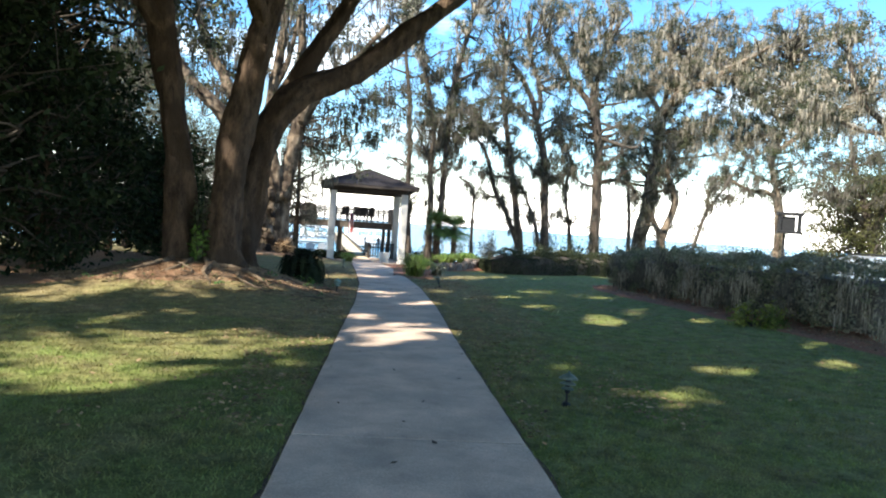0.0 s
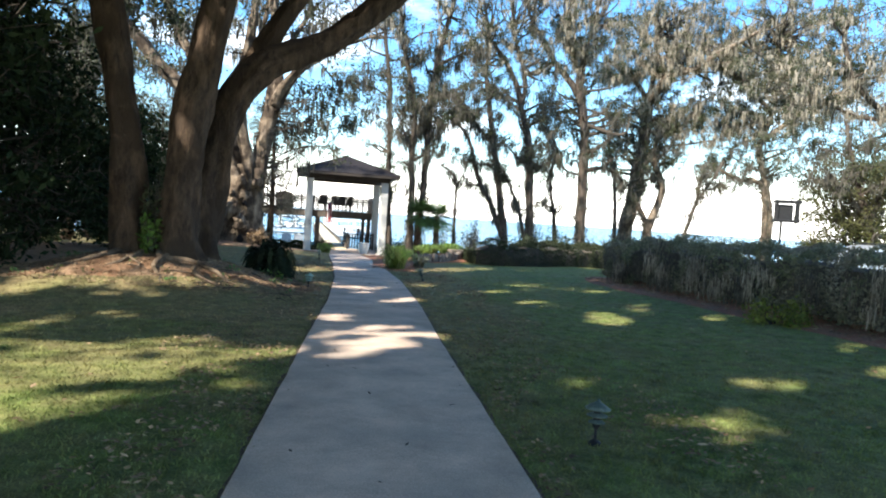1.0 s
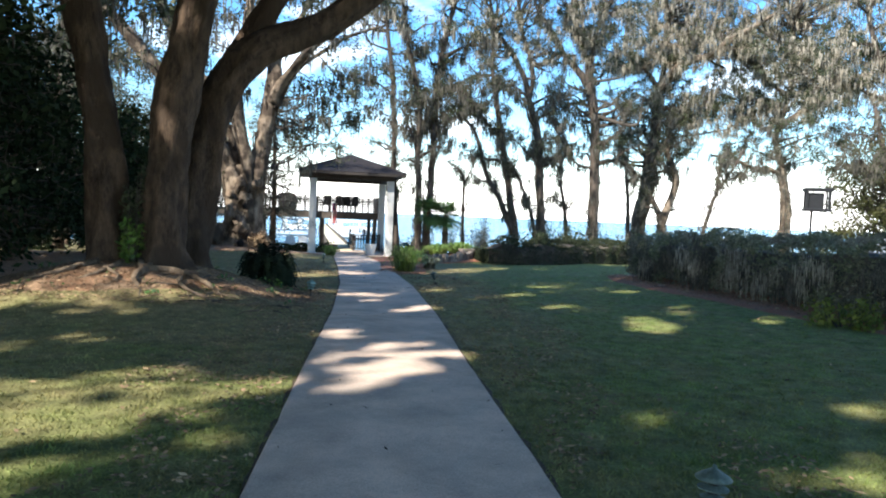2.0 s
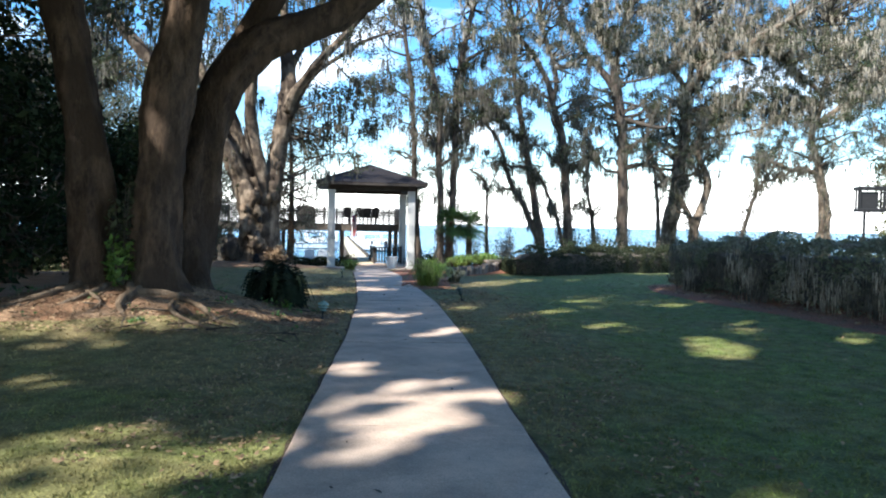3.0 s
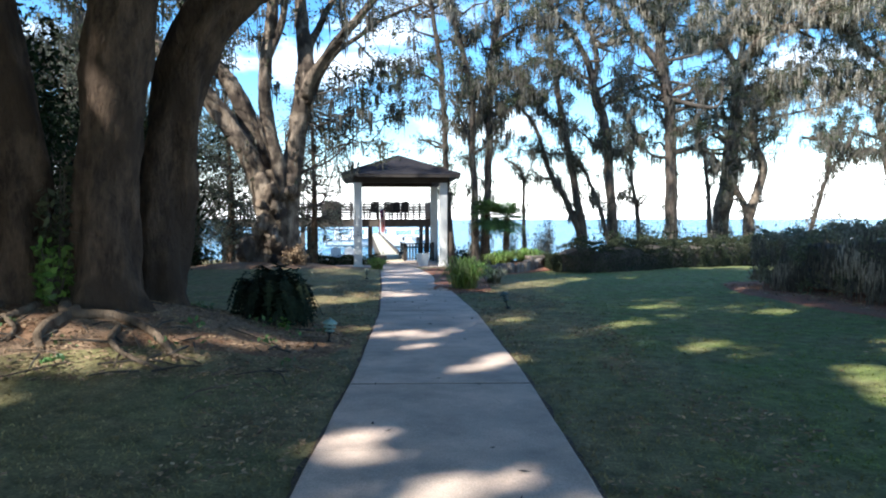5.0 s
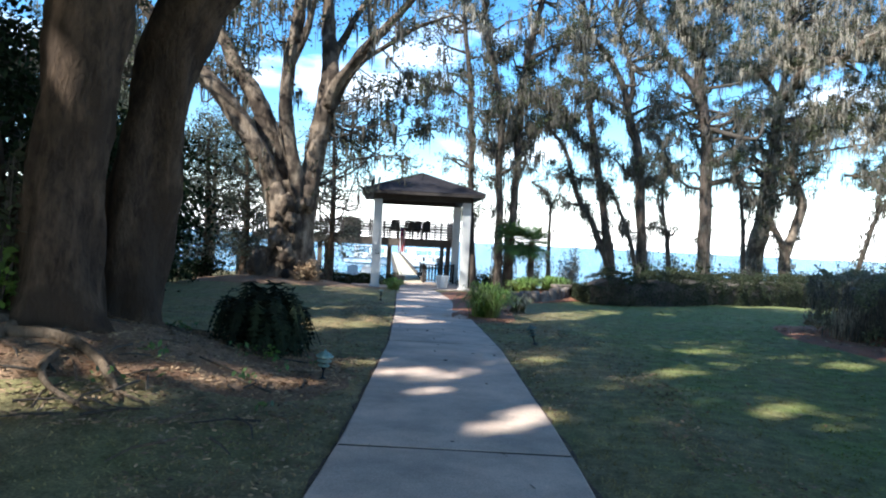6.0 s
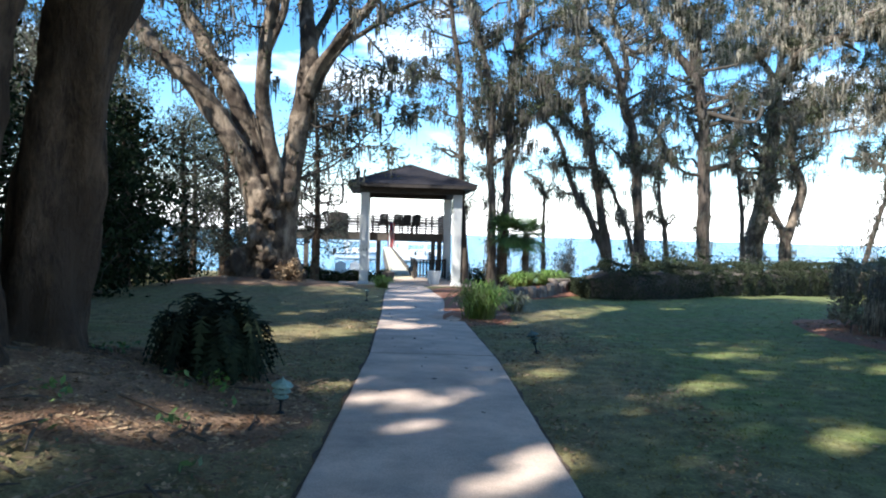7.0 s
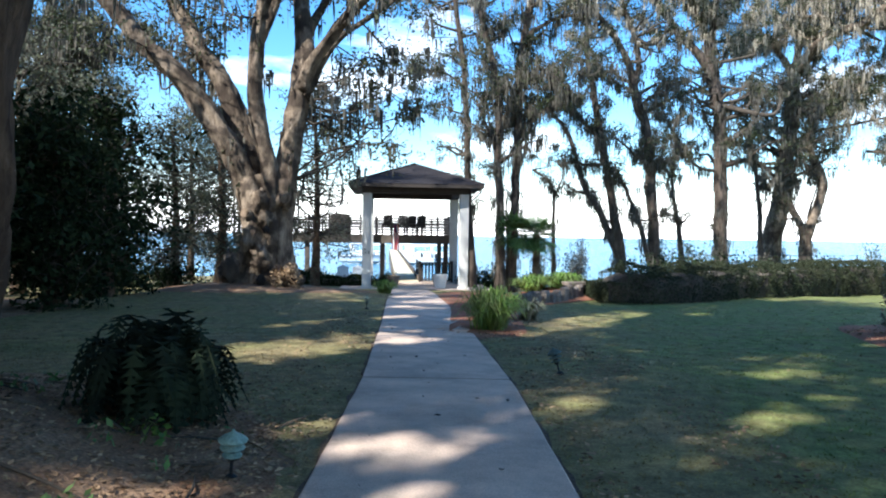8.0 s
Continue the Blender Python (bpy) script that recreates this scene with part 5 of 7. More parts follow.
# Unseen oaks, added behind and beside the start of the walk to shade the lawn: foot, middle of the crown, number of
# clumps.
for k, (x, y, cx, cy, n) in enumerate([(-15.5, -10.5, -14.7, -9.5, 105), (-7.0, -6.5, -6.4, -5.6, 150), (3.4, -4.0, -1.0, 0.4, 150), (8.5, -2.0, 4.6, 4.0, 80), (-18.5, -3.5, -12.0, 1.2, 110)]):
    mx, my = (x + cx) / 2, (y + cy) / 2
    st = [([(x, y, 0), (x + 0.2, y, 3), (x - 0.2, y + 0.3, 6)], 0.5, 0.35), ([(x - 0.2, y + 0.3, 5.4), (mx, my, 7.6), (cx, cy, 9.0)], 0.28, 0.12),
          ([(x, y + 0.2, 5.8), (cx + 2.5, cy - 3.0, 8.8)], 0.22, 0.1), ([(x, y + 0.2, 5.6), (cx - 2.6, cy - 1.0, 8.8)], 0.22, 0.1)]
    cl = []
    for _ in range(n):
        a, r = RNG.uniform(0, 2 * math.pi), 6.4 * math.sqrt(RNG.random())
        c = (cx + r * math.cos(a), cy + r * math.sin(a), 8.2 + RNG.uniform(0, 4.5) * (1 - (r / 8) ** 2))
        if shades(c, 0.15)[0]:
            cl.append(c)
    tree("live_oak", "unseen spreading live oak added to shade the lawn", st, cl, M_BARK, M_LEAF_CROWN, 100 + k, leaf_n=170, leaf_size=0.48, clump_r=1.15, moss_n=2,
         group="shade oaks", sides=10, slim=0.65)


# A tall mossy oak among the evergreens, whose crown shades the far part of the walk.
st = [([(-14.6, 21.0, -0.3), (-14.4, 21.2, 3), (-14.0, 21.6, 6), (-13.6, 22, 9)], 0.42, 0.25), ([(-14.0, 21.6, 6), (-12.4, 23.0, 8.2), (-10.4, 24.8, 9.8)], 0.2, 0.08),
      ([(-13.8, 21.8, 7), (-12.0, 20.2, 9.2), (-10.2, 19.2, 10.2)], 0.2, 0.08), ([(-13.7, 22, 8), (-14.2, 25, 10), (-13.4, 28, 11)], 0.18, 0.07)]
cl = []
for _ in range(72):
    a, r = RNG.uniform(0, 2 * math.pi), math.sqrt(RNG.random())
    x, y = -11.4 + 3.4 * r * math.cos(a), 23.0 + 6.2 * r * math.sin(a)
    cl.append((x, y, 7.6 + RNG.uniform(0, 3.8) * (1 - 0.5 * r * r)))
tree("live_oak", "mossy live oak rising above the dark evergreens", st, cl, M_BARK, M_LEAF, 140, leaf_n=120, leaf_size=0.22, clump_r=0.75, moss_n=8,
     moss_len=1.2, sides=9, moss_w=0.05)


# ---- hedges and planting ----
def hedge(name, label, line, thick, top, foot, seed, density, leaf=None, size=0.11, wave=0.08, core=0.62, lumps=0.3, mound=0.0, loose=0, twigs=None):
    """A clipped hedge along a line of (x, y), with a dark twiggy inside; its first loose steps are thin enough to see through."""
    rng = np.random.default_rng(seed)
    pts = smooth_line([(x, y, 0) for x, y in line], 0.4)
    at = Vector((pts[0].x, pts[0].y, land(pts[0].x, pts[0].y)))
    base = thing(name, at, label, "hedge")
    inner, quads = Shape(), []
    rows = []
    for i, p in enumerate(pts):
        t = (pts[min(i + 1, len(pts) - 1)] - pts[max(i - 1, 0)]).normalized()
        n = Vector((t.y, -t.x, 0))
        g = land(p.x, p.y)
        f = i / (len(pts) - 1)
        zt = float(np.interp(f, np.linspace(0, 1, len(top)), top)) + wave * noise.noise(Vector((p.x * 0.8, p.y * 0.8, seed))) + mound * (abs(math.sin(i * 0.4 * math.pi / 1.9)) - 0.6)
        w = thick * 0.5 * (1 + 0.16 * noise.noise(Vector((p.x, p.y, seed + 4.0))))
        rows.append((p, n, t, g, zt, w))
        k = core
        end = 0.5 if i in (0, len(pts) - 1) else 1.0
        prof = [(-w * k, foot * 0.9), (-w * k * 1.05, 0.5), (-w * k * 0.9, 0.82), (0, 0.86), (w * k * 0.9, 0.82), (w * k * 1.05, 0.5), (w * k, foot * 0.9)]
        inner.v += [tuple(p + n * (o * end) + Vector((0, 0, g + (zt - g) * h - (0.06 if h > 0.8 else 0))) - at) for o, h in prof]
    inner.v = inner.v[7 * loose:]
    count = len(pts) - loose
    for i in range(count - 1):
        for k in range(6):
            inner.f.append((i * 7 + k, i * 7 + k + 1, (i + 1) * 7 + k + 1, (i + 1) * 7 + k))
        inner.f.append((i * 7 + 6, i * 7, (i + 1) * 7, (i + 1) * 7 + 6))
    inner.f += [tuple(range(6, -1, -1)), tuple((count - 1) * 7 + k for k in range(7))]
    part("twig_mass", inner, twigs or M_HEDGE_CORE, base)
    length = sum((b[0] - a[0]).length for a, b in zip(rows, rows[1:]))
    n = int(density * length)
    idx = rng.uniform(0, len(rows) - 1.001, n)
    idx = idx[(idx > loose) | (rng.random(n) < 0.42)]
    n = len(idx)
    out = np.zeros((n, 3))
    for j in range(n):
        i = int(idx[j])
        p, nn, t, g, zt, w = rows[i]
        q = rows[i + 1]
        u = idx[j] - i
        h = zt - g
        c = p.lerp(q[0], u)
        s = rng.random() * (2 * h + 2 * w)
        if s < h:
            o, z = -w, s
        elif s < h + 2 * w:
            o, z = s - h - w, h
        else:
            o, z = w, s - h - 2 * w
        if z < foot * h and rng.random() < 0.75:
            z = foot * h + rng.random() * 0.2
        z -= abs(rng.normal(0, 0.03)) if z > h * 0.95 else 0
        lum = lumps * noise.noise(Vector((c.x * 1.3, c.y * 1.3, z * 1.5)))
        o *= 1 + rng.normal(0, 0.05) + lum - (0.12 * max(0, z / h - 0.75) if abs(o) > w * 0.8 else 0)
        z += lumps * 0.55 * noise.noise(Vector((c.x * 1.7, c.y * 1.7, o * 1.7))) if z > h * 0.7 else 0
        if rng.random() < 0.05:                          # stray shoots
            z, o = z + abs(rng.normal(0, 0.10)), o * 1.1
        c = c + nn * o + Vector((0, 0, g + z))
        out[j] = c - at
    for e, sgn in ((rows[0], -1), (rows[-1], 1)):       # leafy ends
        p, nn, t, g, zt, w = e
        for _ in range(int(density * 0.9)):
            z = (zt - g) * (foot + (1 - foot) * rng.random())
            c = p + t * sgn * (0.12 + abs(rng.normal(0, 0.06))) + nn * rng.uniform(-w, w) + Vector((0, 0, g + z))
            quads.append(np.array(c - at))
    if quads:
        out = np.vstack([out, np.array(quads)])
    part("leaves", quad_mesh("leaves", leaf_quads(rng, out, size, 0.55)), leaf or M_HEDGE, base, kind="stuff")
    if foot > 0.1:                                       # bare stems at the foot
        for i in range(1, len(rows) - 1, 2):
            p, nn, t, g, zt, w = rows[i]
            for sgn in (-1, 1):
                if rng.random() < 0.6:
                    c = p + nn * sgn * w * rng.uniform(0.2, 0.8)
                    s = Shape().tube([c + Vector((0, 0, g - 0.05)) - at, c + Vector((rng.normal(0, 0.1), rng.normal(0, 0.1), g + 0.35)) - at,
                                      c + Vector((rng.normal(0, 0.15), rng.normal(0, 0.15), g + 0.8)) - at], [0.03, 0.024, 0.014], 5)
                    part("stem", s, M_BRANCH, base)
    return base, rows, at


HEDGE1 = [(8.75, 9.4), (8.25, 13.0), (7.65, 17.0), (7.15, 20.5), (6.85, 24.3)]
h1, rows1, at1 = hedge("hedge", "tall ragged grey-green hedge with pale moss caught in it", HEDGE1, 1.7, (1.10, 1.24, 1.16, 1.02), 0.09, 41, 2300, size=0.08, wave=0.20, lumps=0.55, core=0.5, loose=8)
rng = np.random.default_rng(4)
anch = []
for _ in range(26):                                      # moss in patches of their own size, between bare leafy stretches
    i, wide, tall = rng.integers(1, len(rows1) - 1), rng.uniform(0.12, 0.5), rng.uniform(0.25, 0.95)
    p, nn, t, g, zt, w = rows1[i]
    for _ in range(int(22 * wide) + 3):
        c = p + nn * (-w * rng.uniform(0.95, 1.25)) + t * rng.normal(0, wide)
        z = g + (zt - g) * rng.uniform(max(0.2, tall - 0.45), tall)
        anch.append(np.array((c.x, c.y, z)) - np.array(at1) + rng.normal(0, (0.06, 0.07, 0.10), (24, 3)))
half = len(anch) // 2
part("moss", quad_mesh("moss", moss_quads(rng, np.concatenate(anch[:half]), 0.30, 0.020)), M_MOSS, h1, "grey moss hanging on the hedge", kind="stuff")
part("moss", quad_mesh("moss", moss_quads(rng, np.concatenate(anch[half:]), 0.32, 0.018)), M_MOSS_PALE, h1, "pale dry moss hanging on the hedge", kind="stuff")

HEDGE2 = [(2.1, 32.4), (5.0, 33.6), (8.0, 37.0), (11.6, 41.2), (14.6, 45.0), (18.0, 47.6), (22.0, 49.2)]
hedge("hedge", "low rounded clipped hedge along the lawn edge", HEDGE2, 1.6, (0.36, 0.20), 0.03, 42, 3600, leaf=M_BOX, size=0.062, wave=0.10, lumps=0.30, mound=0.48, twigs=M_BRANCH)


def bed(name, label, outline, mat, lift=0.012):
    """A bed of loose stuff that lies on the ground, with a ragged edge."""
    cx, cy = sum(p[0] for p in outline) / len(outline), sum(p[1] for p in outline) / len(outline)
    ring = smooth_line([(*p, 0) for p in outline + outline[:1]], 0.3)[:-1]
    s = Shape()
    n, rings = len(ring), 14
    for k in range(rings + 1):
        f = k / rings
        for p in ring:
            j = 1 + (0.05 * noise.noise(Vector((p.x * 2.3, p.y * 2.3, 1))) if k == rings else 0)
            x, y = cx + (p.x - cx) * f * j, cy + (p.y - cy) * f * j
            s.v.append((x, y, land(x, y) + lift + 0.02 * noise.noise(Vector((x * 3, y * 3, 7))) * (1 - f ** 4) + (0.012 if f < 0.97 else -0.02)))
    for k in range(rings):
        s.f += [(k * n + i, k * n + (i + 1) % n, (k + 1) * n + (i + 1) % n, (k + 1) * n + i) for i in range(n)]
    return single(name, s, mat, label, "mulch bed", kind="structure", smooth=True)


bed("mulch_bed", "brown leaf mulch with twigs round the oak roots", [(-2.9, 14.2), (-3.6, 13.95), (-4.4, 13.35), (-5.4, 12.95), (-6.8, 13.0), (-8.6, 12.0), (-10, 13), (-9.4, 17.2), (-6.5, 18.4),
    (-4.0, 18.2), (-2.6, 17.0), (-2.0, 15.8), (-2.2, 14.75)], M_MULCH)
bed("mulch_bed", "reddish bark mulch along the tall hedge", [(7.0, 9.2), (6.55, 12.4), (6.15, 14.8), (5.65, 17.6), (5.2, 20.4), (5.1, 22.4), (5.3, 24.4), (5.9, 25.8), (7.2, 26.2), (8.4, 24), (8.8, 19), (9.8, 9.2)], M_BARK_MULCH)
bed("mulch_bed", "reddish mulch under the palms and clump grass", [(-1.75, 23.2), (-1.0, 22.9), (-0.3, 23.6), (-0.5, 26.2), (-0.45, 29.4), (0.5, 30.9), (1.7, 32.2), (3.4, 34.0), (1.0, 36.0), (-2.6, 39.5), (-3.0, 34.5), (-2.2, 29)], M_BARK_MULCH)
bed("mulch_bed", "brown mulch round the second oak", [(-7.0, 31.0), (-9, 30.2), (-11.4, 31.4), (-11.6, 35), (-8.8, 36.4), (-5.6, 36.2), (-4.9, 34.6), (-5.6, 32.6)], M_MULCH)
bed("mulch_bed", "dark leaf litter under the evergreens", [(-8.0, 8.0), (-7.6, 11.4), (-8.4, 14), (-8.6, 18), (-10.2, 22), (-10.6, 27), (-13, 29), (-17, 24), (-16, 8), (-12, 5)], M_MULCH)


def hedge_front(y):
    """The face of the tall hedge."""
    return float(np.interp(y, [9.4, 13.0, 17.0, 20.5, 24.3], [7.9, 7.4, 6.8, 6.3, 6.0]))


def loose_leaves(name, label, n, seed, box, size, mat, keep):
    rng = np.random.default_rng(seed)
    q = []
    while len(q) < n:
        x, y = rng.uniform(box[0], box[2]), rng.uniform(box[1], box[3])
        if keep(x, y):
            q.append((x, y, land(x, y) + 0.03))
    q = leaf_quads(rng, np.array(q), size, 0.5)
    c = q.mean(1, keepdims=True)
    q = c + (q - c) * (1, 1, 0.35)
    return single(name, quad_mesh(name, q), mat, label, "leaf litter", kind="stuff")


loose_leaves("leaf_litter", "scattered brown fallen oak leaves on the mulch", 15000, 1, (-9, 12.6, -2.1, 18.2), 0.062, M_LITTER,
             lambda x, y: ((x + 5.2) / 3.6) ** 2 + ((y - 15.3) / 2.7) ** 2 < 1)
loose_leaves("leaf_litter", "scattered brown fallen leaves on the lawn", 1500, 2, (-8, 3, 7, 30), 0.07, M_LITTER, lambda x, y: abs(x - way(y)) > 0.95)
loose_leaves("leaf_litter", "few dry leaves on the walk", 60, 3, (-3.5, 3, 1.2, 30), 0.07, M_DARKWOOD, lambda x, y: abs(x - way(y)) < 0.8)
loose_leaves("leaf_litter", "bark chips along the hedge", 2600, 4, (5.2, 9.6, 8.0, 25), 0.08, M_LITTER, lambda x, y: x > hedge_front(y) - 0.75)


def near_walk(x, y):
    d = abs(x - way(y))
    return 0.9 < d < 2.3 + 1.3 * noise.noise(Vector((x * 0.5, y * 0.35, 2.0))) and noise.noise(Vector((x * 1.1, y * 0.8, 5.0))) > -0.1


loose_leaves("leaf_litter", "brown dry leaves on the thin turf beside the walk", 7500, 9, (-5.0, 5, 3.4, 27), 0.058, M_LITTER, near_walk)


def twigs_and_weeds():
    """Broken twigs on the mulch round the oak, and seedlings that come up through it."""
    rng = np.random.default_rng(21)
    for k in range(110):
        x, y = rng.uniform(-7.2, -2.3), rng.uniform(13.1, 17.6)
        a, ln = rng.uniform(0, 2 * math.pi), rng.uniform(0.15, 0.6)
        dx, dy = math.cos(a) * ln, math.sin(a) * ln
        at = Vector((x, y, land(x, y) + 0.035))
        pts = [(0, 0, 0), (dx * 0.5 + rng.normal(0, 0.03), dy * 0.5 + rng.normal(0, 0.03), 0.015 + land(x + dx * 0.5, y + dy * 0.5) - at.z + 0.03), (dx, dy, land(x + dx, y + dy) - at.z + 0.03)]
        ob = single("twig", Shape().tube(pts, [0.012, 0.009, 0.005], 5), M_BRANCH if k % 2 else M_ROOT, "thin broken twig lying on the mulch", "twig")
        ob.location = at
    c = []
    for _ in range(32):
        x, y = rng.uniform(-6.8, -2.2), rng.uniform(12.9, 17.4)
        c.append(np.array((x, y, land(x, y) + 0.06)) + rng.normal(0, (0.07, 0.07, 0.035), (rng.integers(5, 22), 3)))
    single("seedlings", quad_mesh("seedlings", leaf_quads(rng, np.concatenate(c), 0.07, 0.5)), M_PALM, "small green seedlings in the mulch", "weeds", kind="stuff")


twigs_and_weeds()


def grass_blades():
    """Short turf over the lawn, as tufts of a few bent blades, thinning out with distance."""
    rng = np.random.default_rng(7)
    q = []
    while len(q) < 96000:
        y = rng.uniform(-6, 40)
        x = rng.uniform(-12, 9)
        if rng.random() > 1 / (1 + ((abs(y - 4) + 0.6 * abs(x)) / 7) ** 2.2):
            continue
        if abs(x - way(y)) < 0.82 + 0.08 * rng.random() or (x + 5.2) ** 2 / 10 + (y - 15.4) ** 2 / 6.5 < 1 or (y < 26 and x > hedge_front(y) - 0.95 + rng.normal(0, 0.12)):
            continue
        q.append((x, y, land(x, y)))
    c = np.repeat(np.array(q), 3, 0) + rng.normal(0, (0.03, 0.03, 0), (3 * len(q), 3))
    a = rng.uniform(0, 2 * math.pi, len(c))
    side = np.stack([np.cos(a), np.sin(a), np.zeros(len(c))], 1) * (0.0036 + 0.00042 * np.abs(c[:, 1:2]))
    up = np.stack([rng.normal(0, 0.018, len(c)), rng.normal(0, 0.018, len(c)), rng.uniform(0.012, 0.036, len(c))], 1)
    up /= (1 + np.maximum(0, c[:, 1:2] - 8) / 12)
    quads = np.stack([c - side, c + side, c + up], 1)
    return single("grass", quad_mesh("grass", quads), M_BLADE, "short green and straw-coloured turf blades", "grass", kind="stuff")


grass_blades()


def roots():
    """Surface roots that run out from the great oak."""
    base = bpy.data.objects["live_oak"]
    at = base.location
    for pts, r in ([[(-4.95, 14.55), (-4.75, 14.2), (-4.35, 14.35), (-3.95, 14.2), (-3.6, 13.9), (-3.3, 13.6)], 0.068], [[(-4.7, 14.3), (-4.72, 13.95), (-4.66, 13.6), (-4.45, 13.35)], 0.075],
                   [[(-5.6, 14.4), (-5.9, 13.8), (-6.5, 13.5)], 0.07], [[(-5.2, 14.4), (-5.25, 13.8), (-5.6, 13.3)], 0.05],
                   [[(-4.1, 14.0), (-4.0, 13.7), (-3.7, 13.4), (-3.2, 13.3)], 0.04], [[(-5.3, 14.0), (-4.9, 13.6), (-5.0, 13.2)], 0.035]):
        line = smooth_line([(x, y, land(x, y) + (0.06 if i < len(pts) - 1 else -0.02)) for i, (x, y) in enumerate(pts)], 0.12)
        n = len(line) - 1
        part("root", Shape().tube([p - at for p in line], [r * (0.95 - 0.6 * i / n) for i in range(n + 1)], 9, 0.45, r), M_ROOT, base, smooth=True)


roots()


def shrub(name, label, at, radius, height, n, leaf, size, seed, slim=0.5, droop=0.0, category="shrub"):
    """A loose bush of leaves on thin stems."""
    rng = np.random.default_rng(seed)
    z = land(*at)
    base = thing(name, (*at, z), label, category)
    ends = []
    for k in range(14):
        a, r = rng.uniform(0, 2 * math.pi), radius * math.sqrt(rng.random()) * 0.85
        e = Vector((r * math.cos(a), r * math.sin(a), height * rng.uniform(0.45, 0.95) * (1 - 0.35 * (r / radius) ** 2)))
        ends.append(e)
        part("stem", Shape().tube([(0.15 * e.x, 0.15 * e.y, -0.05), (0.6 * e.x, 0.6 * e.y, e.z * 0.6), e], [0.018, 0.012, 0.006], 4), M_BRANCH, base)
    ends = np.array(ends)
    pick = ends[rng.integers(0, len(ends), n)] * np.stack([np.ones(n), np.ones(n), rng.uniform(0.15, 1.05, n)], 1)
    c = pick + rng.normal(0, radius * 0.20, (n, 3))
    c[:, 2] = np.maximum(c[:, 2], 0.03)
    part("leaves", quad_mesh("leaves", leaf_quads(rng, c, size, slim, droop)), leaf, base, kind="stuff")
    return base


def strap_clump(name, label, at, radius, height, n, mat, seed, width=0.03):
    """Arching strap leaves from one crown."""
    rng = np.random.default_rng(seed)
    base = thing(name, (*at, land(*at)), label, "ornamental grass")
    q = []
    for _ in range(n):
        a = rng.uniform(0, 2 * math.pi)
        out = radius * rng.uniform(0.35, 1.1)
        h = height * rng.uniform(0.6, 1.1) * (1.15 - 0.4 * out / radius)
        d, s = np.array((math.cos(a), math.sin(a), 0)), np.array((-math.sin(a), math.cos(a), 0)) * width
        o = np.append(rng.normal(0, radius * 0.16, 2), 0)
        pts = [o, o + d * out * 0.25 + (0, 0, h * 0.7), o + d * out * 0.65 + (0, 0, h), o + d * out + (0, 0, h * rng.uniform(0.45, 0.9))]
        for i, (p0, p1) in enumerate(zip(pts, pts[1:])):
            w0, w1 = (0.7, 1, 0.8, 0.1)[i], (0.7, 1, 0.8, 0.1)[i + 1]
            q.append([p0 - s * w0, p0 + s * w0, p1 + s * w1, p1 - s * w1])
    part("leaves", quad_mesh("leaves", np.array(q)), mat, base)
    return base


def fern_bush(name, label, at, radii, height, n, mat, seed):
    """Arching fronds with paired leaflets, from many crowns side by side."""
    rng = np.random.default_rng(seed)
    base = thing(name, (*at, land(*at)), label, "fern")
    for _ in range(n):
        a, r = rng.uniform(0, 2 * math.pi), math.sqrt(rng.random())
        foot = Vector((radii[0] * 0.55 * r * math.cos(a), radii[1] * 0.55 * r * math.sin(a), 0))
        foot.z = land(at[0] + foot.x, at[1] + foot.y) - base.location.z - 0.03
        b = a + rng.normal(0, 0.7)
        d = Vector((math.cos(b) * radii[0], math.sin(b) * radii[1], 0)) * rng.uniform(0.25, 0.95)
        h = height * rng.uniform(0.55, 1.4) * (1.15 - 0.4 * r)
        line = smooth_line([foot, foot + d * 0.28 + Vector((0, 0, h * 0.8)), foot + d * 0.7 + Vector((0, 0, h)), foot + d * 1.12 + Vector((0, 0, h * rng.uniform(-0.05, 0.6)))], 0.055)
        blade, m = Shape(), len(line)
        for i in range(2, m):
            t = (line[i] - line[i - 1]).normalized()
            side = t.cross(Vector((0, 0, 1)))
            side = side.normalized() if side.length > 0.05 else Vector((1, 0, 0))
            ln = 0.13 * math.sin(math.pi * (0.12 + 0.86 * i / m)) * rng.uniform(0.8, 1.2)
            o = [(side * g + t * 0.45 - Vector((0, 0, rng.uniform(0.1, 0.7)))).normalized() * ln for g in (-1, 1)]
            blade.v += [line[i], line[i] + o[0], line[i] + o[1], line[i] + o[0] * 0.55 + t * 0.022, line[i] + o[1] * 0.55 + t * 0.022]
        for i in range(m - 3):                             # leaflets share the midrib
            k = 5 * i
            blade.f += [(k, k + 1, k + 3, k + 5), (k, k + 5, k + 4, k + 2)]
        frond = part("frond", blade, mat, base)
        part("stalk", Shape().tube(line[::3] + [line[-1]], [0.006] * (len(line[::3]) + 1), 4, cap=False), M_FERN, frond)
    return base


strap_clump("agapanthus", "bright green strap-leaved clump beside the walk", (-0.95, 24.2), 0.80, 0.80, 460, M_STRAP, 1, 0.012)
strap_clump("agapanthus", "yellow-green strap-leaved clump beside the walk", (-4.75, 34.6), 0.55, 0.45, 300, M_STRAP, 2, 0.014)
strap_clump("agapanthus", "green strap-leaved clump by the stone edging", (-0.2, 26.2), 0.5, 0.45, 110, M_HEDGE, 3)
strap_clump("agapanthus", "yellow-green leafy clump under the palms", (1.1, 33.5), 0.9, 0.5, 420, M_STRAP, 4, 0.02)
strap_clump("agapanthus", "yellow-green leafy clump under the palms", (0.2, 33.2), 0.8, 0.5, 380, M_STRAP, 5, 0.02)
